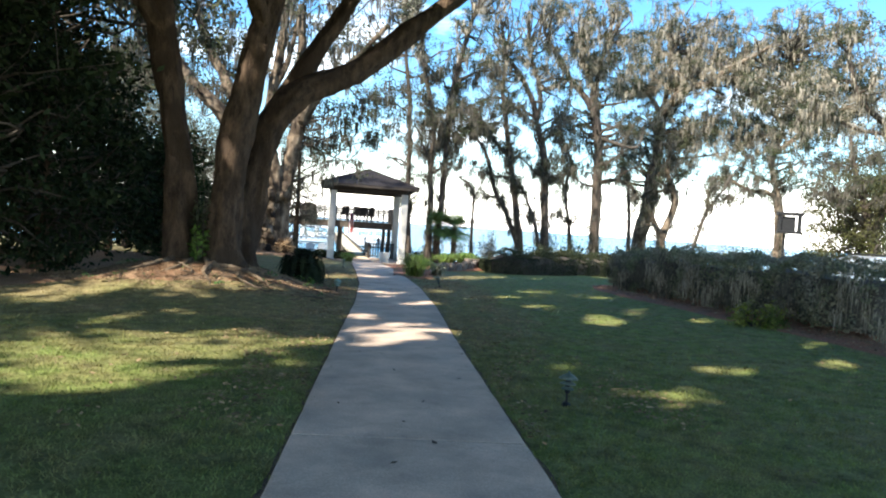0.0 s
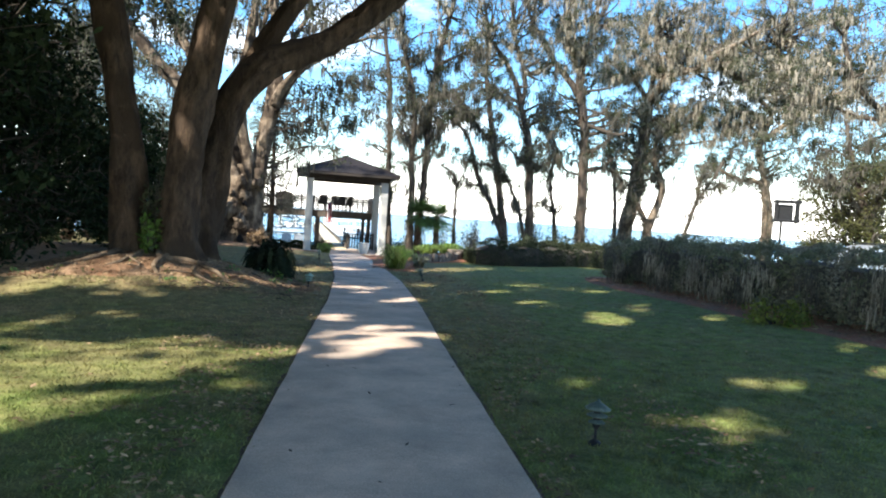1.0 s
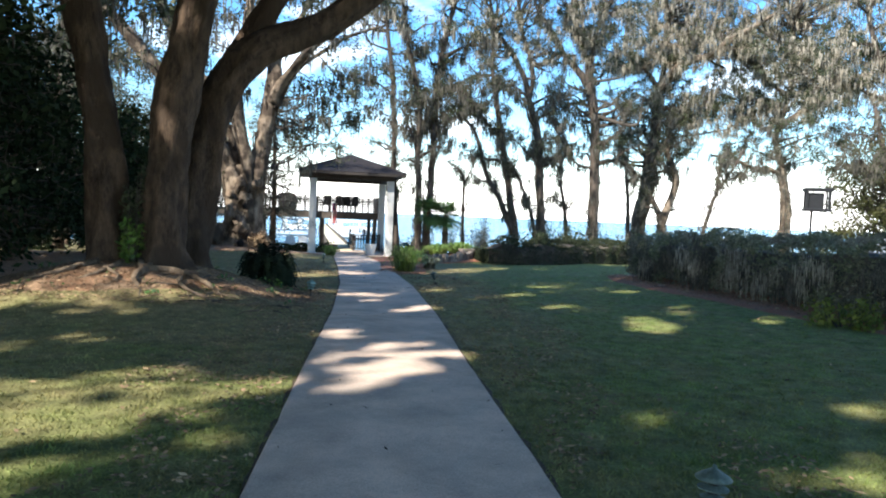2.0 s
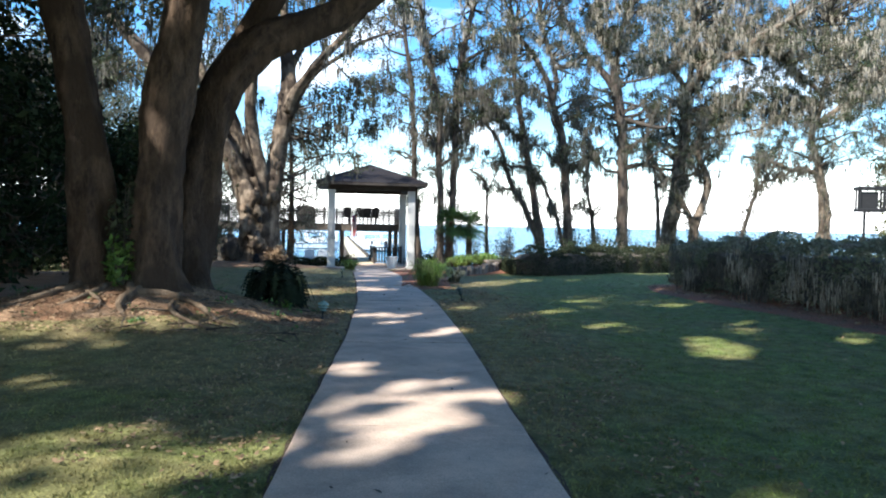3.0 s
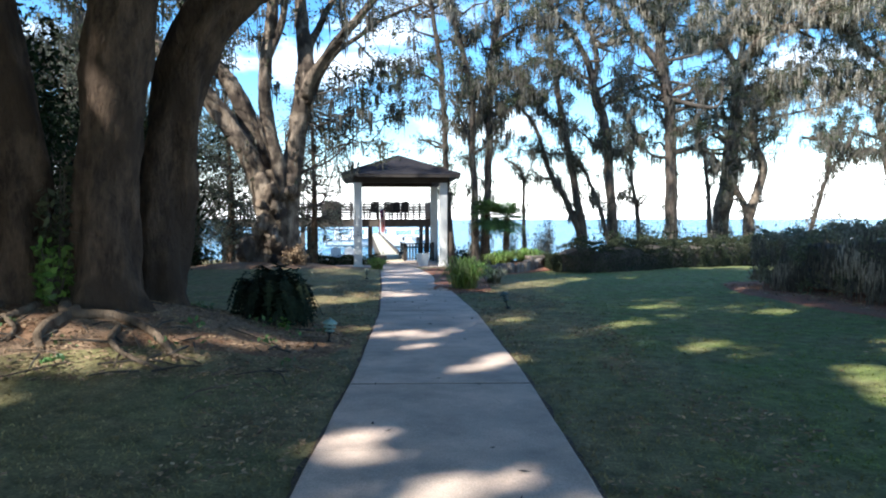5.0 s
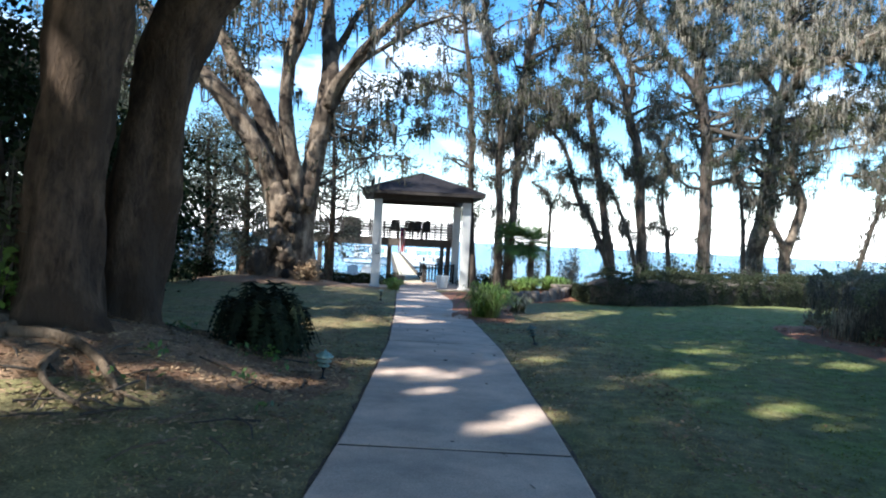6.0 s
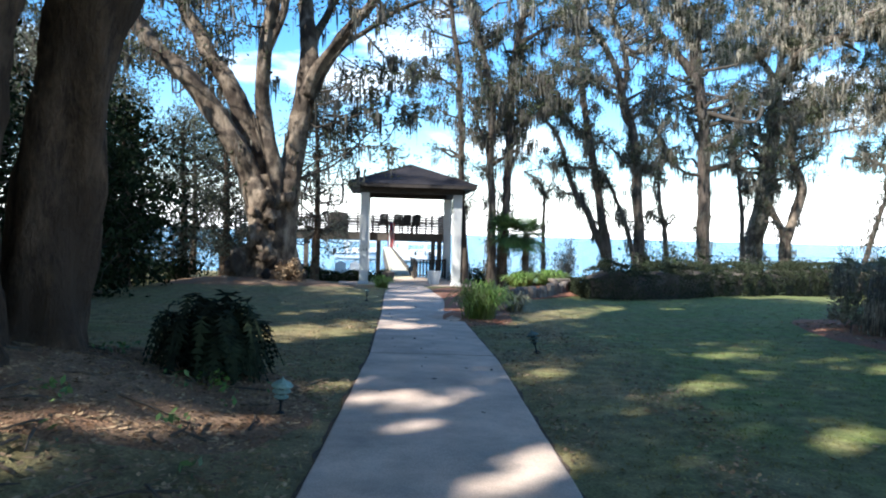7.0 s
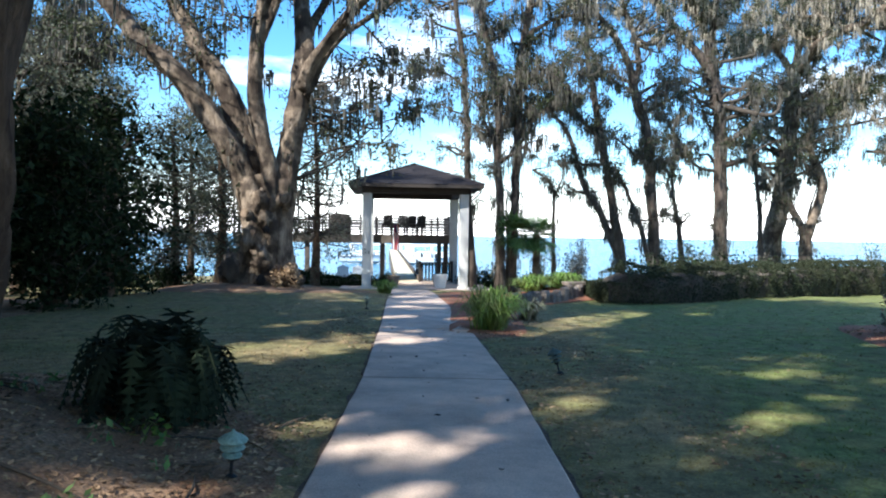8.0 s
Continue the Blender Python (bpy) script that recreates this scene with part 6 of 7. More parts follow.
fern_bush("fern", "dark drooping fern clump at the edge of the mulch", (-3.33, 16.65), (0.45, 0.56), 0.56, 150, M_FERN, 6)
shrub("shrub", "small bright weeds at the foot of the fern", (-3.15, 16.02), 0.20, 0.22, 46, M_LEAF_BRIGHT, 0.085, 7)
shrub("shrub", "bright green seedling bush between the oak stems", (-5.12, 14.58), 0.20, 0.95, 400, M_LEAF_BRIGHT, 0.11, 8)
shrub("shrub", "dark green climber in the cleft of the oak", (-5.16, 14.75), 0.20, 2.1, 420, M_LEAF, 0.11, 18)
shrub("shrub", "yellow-green low bush at the foot of the hedge", (6.35, 13.75), 0.52, 0.50, 900, M_LEAF_YELLOW, 0.09, 9)
shrub("shrub", "bushy dry fern at the foot of the oak", (-7.40, 32.25), 0.42, 0.75, 900, M_LITTER, 0.12, 10)
shrub("shrub", "thin conifer-like shrub at the shore", (3.3, 50.5), 0.7, 2.9, 900, M_MOSS, 0.22, 11, 0.2, 1.0)
shrub("shrub", "thin grey shrub between the trees", (9.0, 49.5), 0.9, 3.2, 1100, M_LEAF, 0.2, 12, 0.3, 0.8)
for k, (x, y, h) in enumerate([(1.1, 47.5, 1.7), (3.0, 48.6, 1.9), (8.0, 51.5, 2.4), (11.9, 52.5, 1.6), (7.6, 47.6, 1.3), (13.3, 51.5, 1.5), (19.0, 50.6, 2.2), (20.8, 51.2, 2.6)]):
    shrub("shrub", "thin weeping grey shrub at the water", (x, y), 0.75, h + 1.1, 620, M_MOSS if k % 2 else M_LEAF, 0.17, 160 + k, 0.28, 0.9)
shrub("shrub", "grey-green shrub behind the hedge", (20.5, 49), 1.8, 3.0, 1800, M_LEAF, 0.2, 13, 0.4)
shrub("shrub", "grey-green shrub behind the hedge", (23.5, 46), 1.6, 2.6, 1500, M_LEAF, 0.2, 14, 0.4)
for k, (x, y) in enumerate([(-12.3, 34.6), (-14.2, 36.2), (-16.4, 37.0), (-18.6, 35.2), (-13.0, 31.6), (-15.4, 29.0)]):
    shrub("shrub", "dark low bush under the junipers", (x, y), 1.25, 1.3 - 0.08 * (k % 3), 1300, M_LEAF_DARK, 0.15, 70 + k)
for k, (x, y) in enumerate([(4.4, 36.0), (6.0, 38.2), (7.6, 39.8), (9.2, 41.6), (10.8, 43.4), (12.6, 45.2), (14.4, 47.0), (16.2, 48.6)]):
    shrub("shrub", "dark leafy shrub behind the clipped hedge", (x, y), 1.15, 1.75 - 0.06 * (k % 3), 1500, M_LEAF_DARK, 0.14, 50 + k)


# ---- the pavilion at the head of the pier ----
TURN = 10.0
P0 = Vector((-6.88, 41.9, -1.08))


def pavilion():
    base = thing("pavilion", P0, "open pavilion with white square columns and a dark hipped roof", "pavilion", turn=TURN)
    w, d, ov = 4.33, 4.7, 0.80
    for x, y in ((0, 0), (w, 0), (0, d), (w, d)):
        col = part("column", Shape().box(x - 0.20, y - 0.20, 0, x + 0.20, y + 0.20, 4.26, 0.015), M_COLUMN, base, "white stucco column")
        part("plinth", Shape().box(x - 0.25, y - 0.25, -0.3, x + 0.25, y + 0.25, 0.12, 0.015), M_COLUMN, col)
    for a, b in (((-0.24, -0.15), (w + 0.24, 0.15)), ((-0.24, d - 0.15), (w + 0.24, d + 0.15)), ((-0.15, 0.15), (0.15, d - 0.15)), ((w - 0.15, 0.15), (w + 0.15, d - 0.15))):
        part("beam", Shape().box(*a, 4.26, *b, 4.56, 0.01), M_TRIM, base)
    part("soffit", Shape().box(-ov + 0.03, -ov + 0.03, 4.56, w + ov - 0.03, d + ov - 0.03, 4.62), M_TRIM, base)
    roof = part("roof", Shape().add([(-ov, -ov, 4.62), (w + ov, -ov, 4.62), (w + ov, d + ov, 4.62), (-ov, d + ov, 4.62), (w / 2, d / 2, 5.75)],
                                    [(0, 1, 4), (1, 2, 4), (2, 3, 4), (3, 0, 4), (3, 2, 1, 0)]), M_ROOF, base, "dark brown shingled hip roof")
    corners = [Vector((-ov, -ov, 4.66)), Vector((w + ov, -ov, 4.66)), Vector((w + ov, d + ov, 4.66)), Vector((-ov, d + ov, 4.66))]
    top = Vector((w / 2, d / 2, 5.81))
    n = 17
    for k in range(4):                               # courses of shingles, each lapping the one below
        a, b = corners[k], corners[(k + 1) % 4]
        out = ((a + b) / 2 - top)
        out.z = 0
        out.normalize()
        for i in range(n):
            f0, f1 = i / n, (i + 1.15) / n
            f1 = min(1, f1)
            lift = Vector((0, 0, 0.014))
            p = [a.lerp(top, f0) + out * 0.012 + lift, b.lerp(top, f0) + out * 0.012 + lift, b.lerp(top, f1), a.lerp(top, f1)]
            q = [p[0] - Vector((0, 0, 0.02)), p[1] - Vector((0, 0, 0.02))]
            part("shingle_course", Shape().add(p + q, [(0, 1, 2, 3), (4, 5, 1, 0)]), M_ROOF, roof)
    for k in range(4):
        a = corners[k]
        part("ridge_cap", Shape().tube([a + Vector((0, 0, 0.02)), top + Vector((0, 0, 0.02))], [0.05, 0.05], 6), M_ROOF, roof)
    for a, b in (((-ov, -ov), (w + ov, -ov + 0.04)), ((-ov, d + ov - 0.04), (w + ov, d + ov)), ((-ov, -ov + 0.04), (-ov + 0.04, d + ov - 0.04)), ((w + ov - 0.04, -ov + 0.04), (w + ov, d + ov - 0.04))):
        part("fascia", Shape().box(*a, 4.50, *b, 4.66), M_TRIM, base)
    part("downspout", Shape().tube([(w + ov - 0.1, -0.5, 4.5), (w + ov - 0.1, -0.5, 4.35), (w + 0.26, -0.05, 3.9), (w + 0.26, -0.05, 0.1)], [0.035] * 4, 6), M_TRIM, base)


pavilion()

patio = Shape().box(-1.2, -0.35, -0.35, 5.6, 5.4, 0.012, 0.01)
ob = single("pavement", patio, M_CONCRETE, "grey concrete floor under the pavilion", "paving", kind="structure")
ob.matrix_basis = pose(*P0, 0, 0, TURN)


# ---- the raised deck ----
D0 = Vector((-14.5, 45.45, -1.2))


def deck():
    base = thing("deck", D0, "raised brown timber deck with dark railings", "deck", turn=TURN)
    L, W, top, low = 11.25, 5.0, 2.55, 2.10
    part("frame", Shape().box(0, 0.0, low, L, 0.05, top - 0.04).box(0, W - 0.05, low, L, W, top - 0.04).box(0, 0.05, low, 0.05, W - 0.05, top - 0.04)
         .box(L - 0.05, 0.05, low, L, W - 0.05, top - 0.04), M_DECK, base)
    for i in range(35):
        y = -0.03 + i * 0.1445
        part("board", Shape().box(-0.03, y, top - 0.038, L + 0.03, y + 0.139, top, 0.004), M_DECK, base)
    for x in (0.25, 3.7, 7.55, 10.85):
        for y in (0.3, W - 0.3):
            part("post", Shape().box(x - 0.12, y - 0.12, -0.4, x + 0.12, y + 0.12, low, 0.01), M_DECK, base)
    for i in range(9):
        part("joist", Shape().box(0.6 + i * 1.25, 0.05, low + 0.08, 0.65 + i * 1.25, W - 0.05, top - 0.04), M_DECK, base)
    n = 14
    for side in (0, 1):
        y = 0.06 if side == 0 else W - 0.06
        for i in range(n + 1):
            x = 0.06 + (L - 0.12) * i / n
            part("rail_post", Shape().box(x - 0.045, y - 0.045, top, x + 0.045, y + 0.045, top + (1.06 if i % 2 == 0 else 0.95), 0.006), M_RAIL, base)
        part("hand_rail", Shape().box(0, y - 0.06, top + 0.95, L, y + 0.06, top + 0.99, 0.006), M_RAIL, base)
        for k in range(6):
            z = top + 0.12 + k * 0.14
            part("rail", Shape().tube([(0.05, y, z), (L - 0.05, y, z)], [0.032, 0.032], 6), M_RAIL, base)
    for x in (0.06, L - 0.06):
        part("hand_rail", Shape().box(x - 0.06, 0.12, top + 0.95, x + 0.06, W - 0.12, top + 0.99, 0.006), M_RAIL, base)
        for i in range(1, 4):
            y = W * i / 4
            part("rail_post", Shape().box(x - 0.06, y - 0.06, top, x + 0.06, y + 0.06, top + 0.95, 0.006), M_RAIL, base)
        for k in range(6):
            z = top + 0.12 + k * 0.14
            part("rail", Shape().tube([(x, 0.1, z), (x, W - 0.1, z)], [0.032, 0.032], 6), M_RAIL, base)


deck()


def on_deck(x, y, z=2.55):
    return pose(*D0, 0, 0, TURN) @ Vector((x, y, z))


def adirondack(at, turn, mat, label, group):
    base = thing("garden_chair", at, label, "chair", group, turn=turn)
    part("seat", Shape().add([(-0.27, -0.30, 0.36), (0.27, -0.30, 0.36), (0.27, 0.26, 0.22), (-0.27, 0.26, 0.22), (-0.27, -0.30, 0.33), (0.27, -0.30, 0.33), (0.27, 0.26, 0.19), (-0.27, 0.26, 0.19)],
                             [(0, 1, 2, 3), (7, 6, 5, 4), (0, 4, 5, 1), (1, 5, 6, 2), (2, 6, 7, 3), (3, 7, 4, 0)]), mat, base)
    for i in range(5):
        x = -0.27 + i * 0.11
        h = 0.98 - 0.05 * abs(i - 2)
        part("back_slat", Shape().add([(x, 0.22, 0.2), (x + 0.1, 0.22, 0.2), (x + 0.1, 0.50, h), (x, 0.50, h), (x, 0.245, 0.2), (x + 0.1, 0.245, 0.2), (x + 0.1, 0.525, h), (x, 0.525, h)],
                                      [(0, 1, 2, 3), (7, 6, 5, 4), (0, 4, 5, 1), (1, 5, 6, 2), (2, 6, 7, 3), (3, 7, 4, 0)]), mat, base)
    for s in (-1, 1):
        part("arm", Shape().box(s * 0.33 - 0.06, -0.36, 0.54, s * 0.33 + 0.06, 0.36, 0.565, 0.006), mat, base)
        part("leg", Shape().box(s * 0.30 - 0.025, -0.32, 0, s * 0.30 + 0.025, -0.24, 0.54), mat, base)
        part("leg", Shape().add([(s * 0.30 - 0.02, 0.30, 0.54), (s * 0.30 + 0.02, 0.30, 0.54), (s * 0.30 + 0.02, 0.36, 0.54), (s * 0.30 - 0.02, 0.36, 0.54),
                                 (s * 0.30 - 0.02, 0.40, 0), (s * 0.30 + 0.02, 0.40, 0), (s * 0.30 + 0.02, 0.48, 0), (s * 0.30 - 0.02, 0.48, 0)],
                                [(0, 1, 2, 3), (7, 6, 5, 4), (0, 4, 5, 1), (1, 5, 6, 2), (2, 6, 7, 3), (3, 7, 4, 0)]), mat, base)
    return base


def patio_chair(at, turn):
    """A high-backed slatted chair with thin arms."""
    base = thing("patio_chair", at, "dark high-backed slatted chair on the deck", "chair", "chairs on the deck", turn=turn)
    part("seat", Shape().box(-0.24, -0.26, 0.40, 0.24, 0.24, 0.44, 0.01), M_DARKWOOD, base)
    for i in range(6):
        x = -0.235 + i * 0.079
        h = 1.06 - 0.02 * abs(i - 2.5)
        part("back_slat", Shape().add([(x, 0.20, 0.42), (x + 0.073, 0.20, 0.42), (x + 0.073, 0.36, h), (x, 0.36, h), (x, 0.225, 0.42), (x + 0.073, 0.225, 0.42), (x + 0.073, 0.385, h), (x, 0.385, h)],
                                      [(0, 1, 2, 3), (7, 6, 5, 4), (0, 4, 5, 1), (1, 5, 6, 2), (2, 6, 7, 3), (3, 7, 4, 0)]), M_DARKWOOD, base)
    for g in (-1, 1):
        part("arm", Shape().box(g * 0.27 - 0.03, -0.26, 0.62, g * 0.27 + 0.03, 0.27, 0.645, 0.006), M_DARKWOOD, base)
        for y in (-0.24, 0.20):
            part("leg", Shape().box(g * 0.25 - 0.022, y, 0, g * 0.25 + 0.022, y + 0.044, 0.62 if y < 0 else 0.60), M_DARKWOOD, base)
    return base


dark_chair = patio_chair(on_deck(7.10, 1.5), TURN + 110)
for x, y, t in ((7.78, 1.4, 188), (8.62, 1.3, 176), (9.02, 1.9, 200), (9.50, 1.4, 206)):
    p = on_deck(x, y)
    copy_thing(dark_chair, pose(p.x, p.y, p.z, 0, 0, TURN + t))
grey = adirondack((-8.62, 44.7, -1.16), 14, M_GREYCHAIR, "pale grey slatted garden chair under the deck", "chairs under the deck")
copy_thing(grey, pose(-7.95, 44.75, -1.16, 0, 0, 4))


def side_table():
    p = on_deck(8.22, 1.2)
    base = thing("side_table", p, "small dark wooden table between the deck chairs", "table", turn=TURN)
    part("tabletop", Shape().box(-0.22, -0.22, 0.43, 0.22, 0.22, 0.46, 0.008), M_DARKWOOD, base)
    for x in (-0.18, 0.18):
        for y in (-0.18, 0.18):
            part("leg", Shape().box(x - 0.02, y - 0.02, 0, x + 0.02, y + 0.02, 0.43), M_DARKWOOD, base)


side_table()


def covered_grill():
    p = on_deck(5.35, 0.75)
    base = thing("covered_grill", p, "brown fabric-covered grill by the deck rail", "grill", turn=TURN)
    s = Shape()
    prof = [(0, 0.56, 0.34), (0.5, 0.55, 0.33), (0.85, 0.54, 0.32), (1.0, 0.46, 0.24), (1.06, 0.3, 0.14)]
    for z, a, b in prof:
        s.v += [(a * math.copysign(abs(math.cos(t)) ** 0.5, math.cos(t)), b * math.copysign(abs(math.sin(t)) ** 0.5, math.sin(t)), z)
                for t in (2 * math.pi * k / 20 for k in range(20))]
    for i in range(len(prof) - 1):
        s.f += [(i * 20 + k, i * 20 + (k + 1) % 20, (i + 1) * 20 + (k + 1) % 20, (i + 1) * 20 + k) for k in range(20)]
    s.f.append(tuple((len(prof) - 1) * 20 + k for k in range(20)))
    part("cover", s, M_WICKER, base, smooth=True)
    part("wheel", Shape().tube([(-0.5, -0.36, 0.06), (-0.5, -0.31, 0.06)], [0.07, 0.07], 12), M_RUBBER, base)


covered_grill()


def shed():
    base = thing("storage_shed", (-14.7, 45.0, -1.2), "weathered timber storage lean-to under the deck end", "shed", turn=TURN)
    for i in range(12):
        part("plank", Shape().box(-0.4 + i * 0.16, -0.02, -0.2, -0.4 + i * 0.16 + 0.152, 0.02, 1.75 + 0.02 * (i % 3)), M_DECK, base)
    part("side_wall", Shape().box(-0.42, 0.02, -0.2, -0.38, 1.8, 1.7), M_DECK, base)
    part("roof", Shape().add([(-0.75, -0.25, 1.72), (1.65, -0.25, 2.0), (1.65, 2.0, 2.0), (-0.75, 2.0, 1.72), (-0.75, -0.25, 1.80), (1.65, -0.25, 2.08), (1.65, 2.0, 2.08), (-0.75, 2.0, 1.80)],
                             [(3, 2, 1, 0), (4, 5, 6, 7), (0, 1, 5, 4), (1, 2, 6, 5), (2, 3, 7, 6), (3, 0, 4, 7)]), M_TRIM, base)


shed()


def flag():
    p = on_deck(8.25, -0.05, 2.5)
    base = thing("flag", p, "drooping red and white striped flag on a short pole", "flag", turn=TURN)
    part("pole", Shape().tube([(0, 0.05, -0.2), (0.0, -0.55, 0.75)], [0.018, 0.014], 8), M_WHITE, base)
    for i in range(7):                                # hanging folds
        x0 = -0.20 + i * 0.058
        s = Shape()
        for k in range(9):
            z = 0.55 - k * 0.16
            dy = -0.42 + 0.05 * math.sin(i * 1.9 + k * 0.5)
            xx = x0 * (0.55 + 0.06 * k) + 0.02 * math.sin(k * 0.9 + i)
            s.v += [(xx - 0.024, dy, z), (xx + 0.03, dy + 0.04 * math.cos(i * 2.2), z)]
        s.f = [(2 * k, 2 * k + 1, 2 * k + 3, 2 * k + 2) for k in range(8)]
        part("stripe", s, M_RED if i % 2 == 0 else M_WHITECLOTH, base)
    s = Shape()
    for k in range(4):
        z = 0.58 - k * 0.14
        s.v += [(-0.12, -0.47 + 0.02 * (k % 2), z), (0.03, -0.45, z)]
    s.f = [(2 * k, 2 * k + 1, 2 * k + 3, 2 * k + 2) for k in range(3)]
    part("canton", s, M_BLUECLOTH, base)


flag()


# ---- pier, dock and boats ----
def pier():
    base = thing("pier", (-5.72, 46.9, -1.06), "long pale timber pier running out over the lake", "pier", turn=TURN)
    L, half = 76.0, 0.60
    near = 60
    for i in range(near):
        y = i * 0.146
        part("plank", Shape().box(-half, y, -0.04, half, y + 0.138, 0.0, 0.004), M_PIER, base)
    rest = Shape()
    y = near * 0.146
    while y < L:
        rest.box(-half, y, -0.04, half, y + 0.138, 0.0)
        y += 0.146
    part("planking", rest, M_PIER, base, kind="stuff")
    for x in (-half + 0.1, half - 0.18):
        part("stringer", Shape().box(x, 0, -0.28, x + 0.08, L, -0.041), M_DECK, base)
    y = 1.0
    while y < L:
        for x in (-half + 0.02, half - 0.02):
            part("piling", Shape().tube([(x, y, -3.0), (x, y, 0.30 if x > 0 else -0.05)], [0.10, 0.09], 8), M_DECK, base)
        y += 3.5
    part("kerb_rail", Shape().box(half - 0.05, 0, 0.16, half + 0.05, L, 0.24), M_DARKWOOD, base)
    for i in range(26):                                # slatted side rail at the shore end
        part("baluster", Shape().box(half + 0.06, 0.1 + i * 0.24, -0.1, half + 0.10, 0.2 + i * 0.24, 0.86), M_DARKWOOD, base)
    part("hand_rail", Shape().box(half + 0.04, 0, 0.86, half + 0.12, 6.4, 0.92), M_DARKWOOD, base)
    return base


pier()


def ramp_fence():
    base = thing("fence", (-5.0, 46.75, -1.1), "short dark slatted fence at the foot of the pier", "fence", turn=TURN)
    for i in range(9):
        x = i * 0.17
        part("slat", Shape().box(x, -0.012, 0.1, x + 0.085, 0.012, 0.98 + 0.012 * i, 0.004), M_DARKWOOD, base)
    for x in (-0.1, 1.55):
        part("post", Shape().box(x - 0.05, -0.05, -0.3, x + 0.05, 0.05, 1.12, 0.008), M_DARKWOOD, base)
    part("top_rail", Shape().box(-0.15, -0.04, 1.0, 1.6, 0.04, 1.06), M_DARKWOOD, base)
    part("low_rail", Shape().box(-0.1, -0.03, 0.16, 1.55, 0.03, 0.22), M_DARKWOOD, base)


ramp_fence()


def dock(x0, x1, y):
    base = thing("dock", (x0, y, LAKE), "pale boat dock on pilings with a lift frame", "dock", "docks by the pier")
    w = x1 - x0
    n = int(w / 0.3)
    for i in range(n):
        part("board", Shape().box(i * w / n, 0, 0.62, (i + 0.95) * w / n, 1.6, 0.68), M_PIER, base)
    for i in range(5):
        for yy in (0.1, 1.5):
            part("piling", Shape().tube([(w * i / 4, yy, -1.4), (w * i / 4, yy, 2.3 if i % 2 == 0 else 1.5)], [0.12, 0.11], 8), M_WHITE, base)
    for z in (1.1, 1.45):
        part("rail", Shape().box(0, 1.46, z, w, 1.54, z + 0.10), M_WHITE, base)
    part("lift_beam", Shape().box(-0.2, 0.02, 2.3, w + 0.2, 0.18, 2.46), M_WHITE, base)
    part("lift_beam", Shape().box(-0.2, 1.42, 2.3, w + 0.2, 1.58, 2.46), M_WHITE, base)
    part("dock_box", Shape().box(w * 0.30, 0.9, 0.68, w * 0.30 + 1.1, 1.4, 1.25, 0.03), M_WHITE, base, "white storage box")
    return base


dock(-20.2, -16.2, 97)
dock(-12.8, -7.2, 97)
dock(-14.6, -13.0, 101)


def boat(at, length, turn, label, top):
    base = thing("boat", at, label, "boat", "boats at the dock", turn=turn)
    n = 12
    s = Shape()
    for i in range(n + 1):
        f = i / n
        hw = 0.95 * (1 - max(0, (f - 0.55) / 0.45) ** 2.2) + 0.02
        sheer = 0.72 + 0.22 * f ** 2
        x = (f - 0.5) * length
        s.v += [(x, -hw, sheer), (x, -hw * 0.8, 0.1), (x, 0, -0.12 + 0.3 * max(0, f - 0.7)), (x, hw * 0.8, 0.1), (x, hw, sheer)]
    for i in range(n):
        s.f += [(i * 5 + k, (i + 1) * 5 + k, (i + 1) * 5 + k + 1, i * 5 + k + 1) for k in range(4)]
        s.f.append((i * 5 + 4, (i + 1) * 5 + 4, (i + 1) * 5, i * 5))
    s.f.append((0, 1, 2, 3, 4))
    part("hull", s, M_BOATHULL, base, "white fibreglass hull")
    part("rub_rail", Shape().tube([((i / n - 0.5) * length, -(0.95 * (1 - max(0, (i / n - 0.55) / 0.45) ** 2.2) + 0.05), 0.68 + 0.22 * (i / n) ** 2) for i in range(n + 1)], [0.04] * (n + 1), 6), M_CANVAS, base)
    part("console", Shape().box(-0.5, -0.4, 0.7, 0.2, 0.4, 1.35, 0.06), M_WHITE, base)
    part("windscreen", Shape().add([(0.25, -0.42, 1.3), (0.25, 0.42, 1.3), (0.02, 0.36, 1.72), (0.02, -0.36, 1.72), (0.22, -0.42, 1.3), (0.22, 0.42, 1.3), (-0.01, 0.36, 1.72), (-0.01, -0.36, 1.72)],
                                   [(0, 1, 2, 3), (7, 6, 5, 4), (0, 4, 5, 1), (1, 5, 6, 2), (2, 6, 7, 3), (3, 7, 4, 0)]), M_CARGLASS, base)
    part("engine", Shape().box(-length / 2 - 0.35, -0.22, 0.35, -length / 2 + 0.05, 0.22, 1.25, 0.08), M_BLACK, base)
    if top:
        for x in (-1.3, 0.9):
            for y in (-0.85, 0.85):
                part("pole", Shape().tube([(x, y, 0.75), (x * 0.9, y, 2.1)], [0.02, 0.02], 6), M_WHITE, base)
        part("bimini", Shape().box(-1.45, -0.98, 2.08, 1.05, 0.98, 2.18, 0.05), M_WHITE if top == 1 else M_CANVAS, base)


boat((-18.2, 95.2, LAKE + 0.25), 5.6, 4, "white motor boat with a canvas top at the dock", 2)
boat((-11.6, 95.4, LAKE + 0.15), 4.6, 176, "white motor boat with a pale top at the dock", 1)
boat((-9.0, 96.0, LAKE + 0.1), 4.0, 12, "small white open boat at the dock", 0)


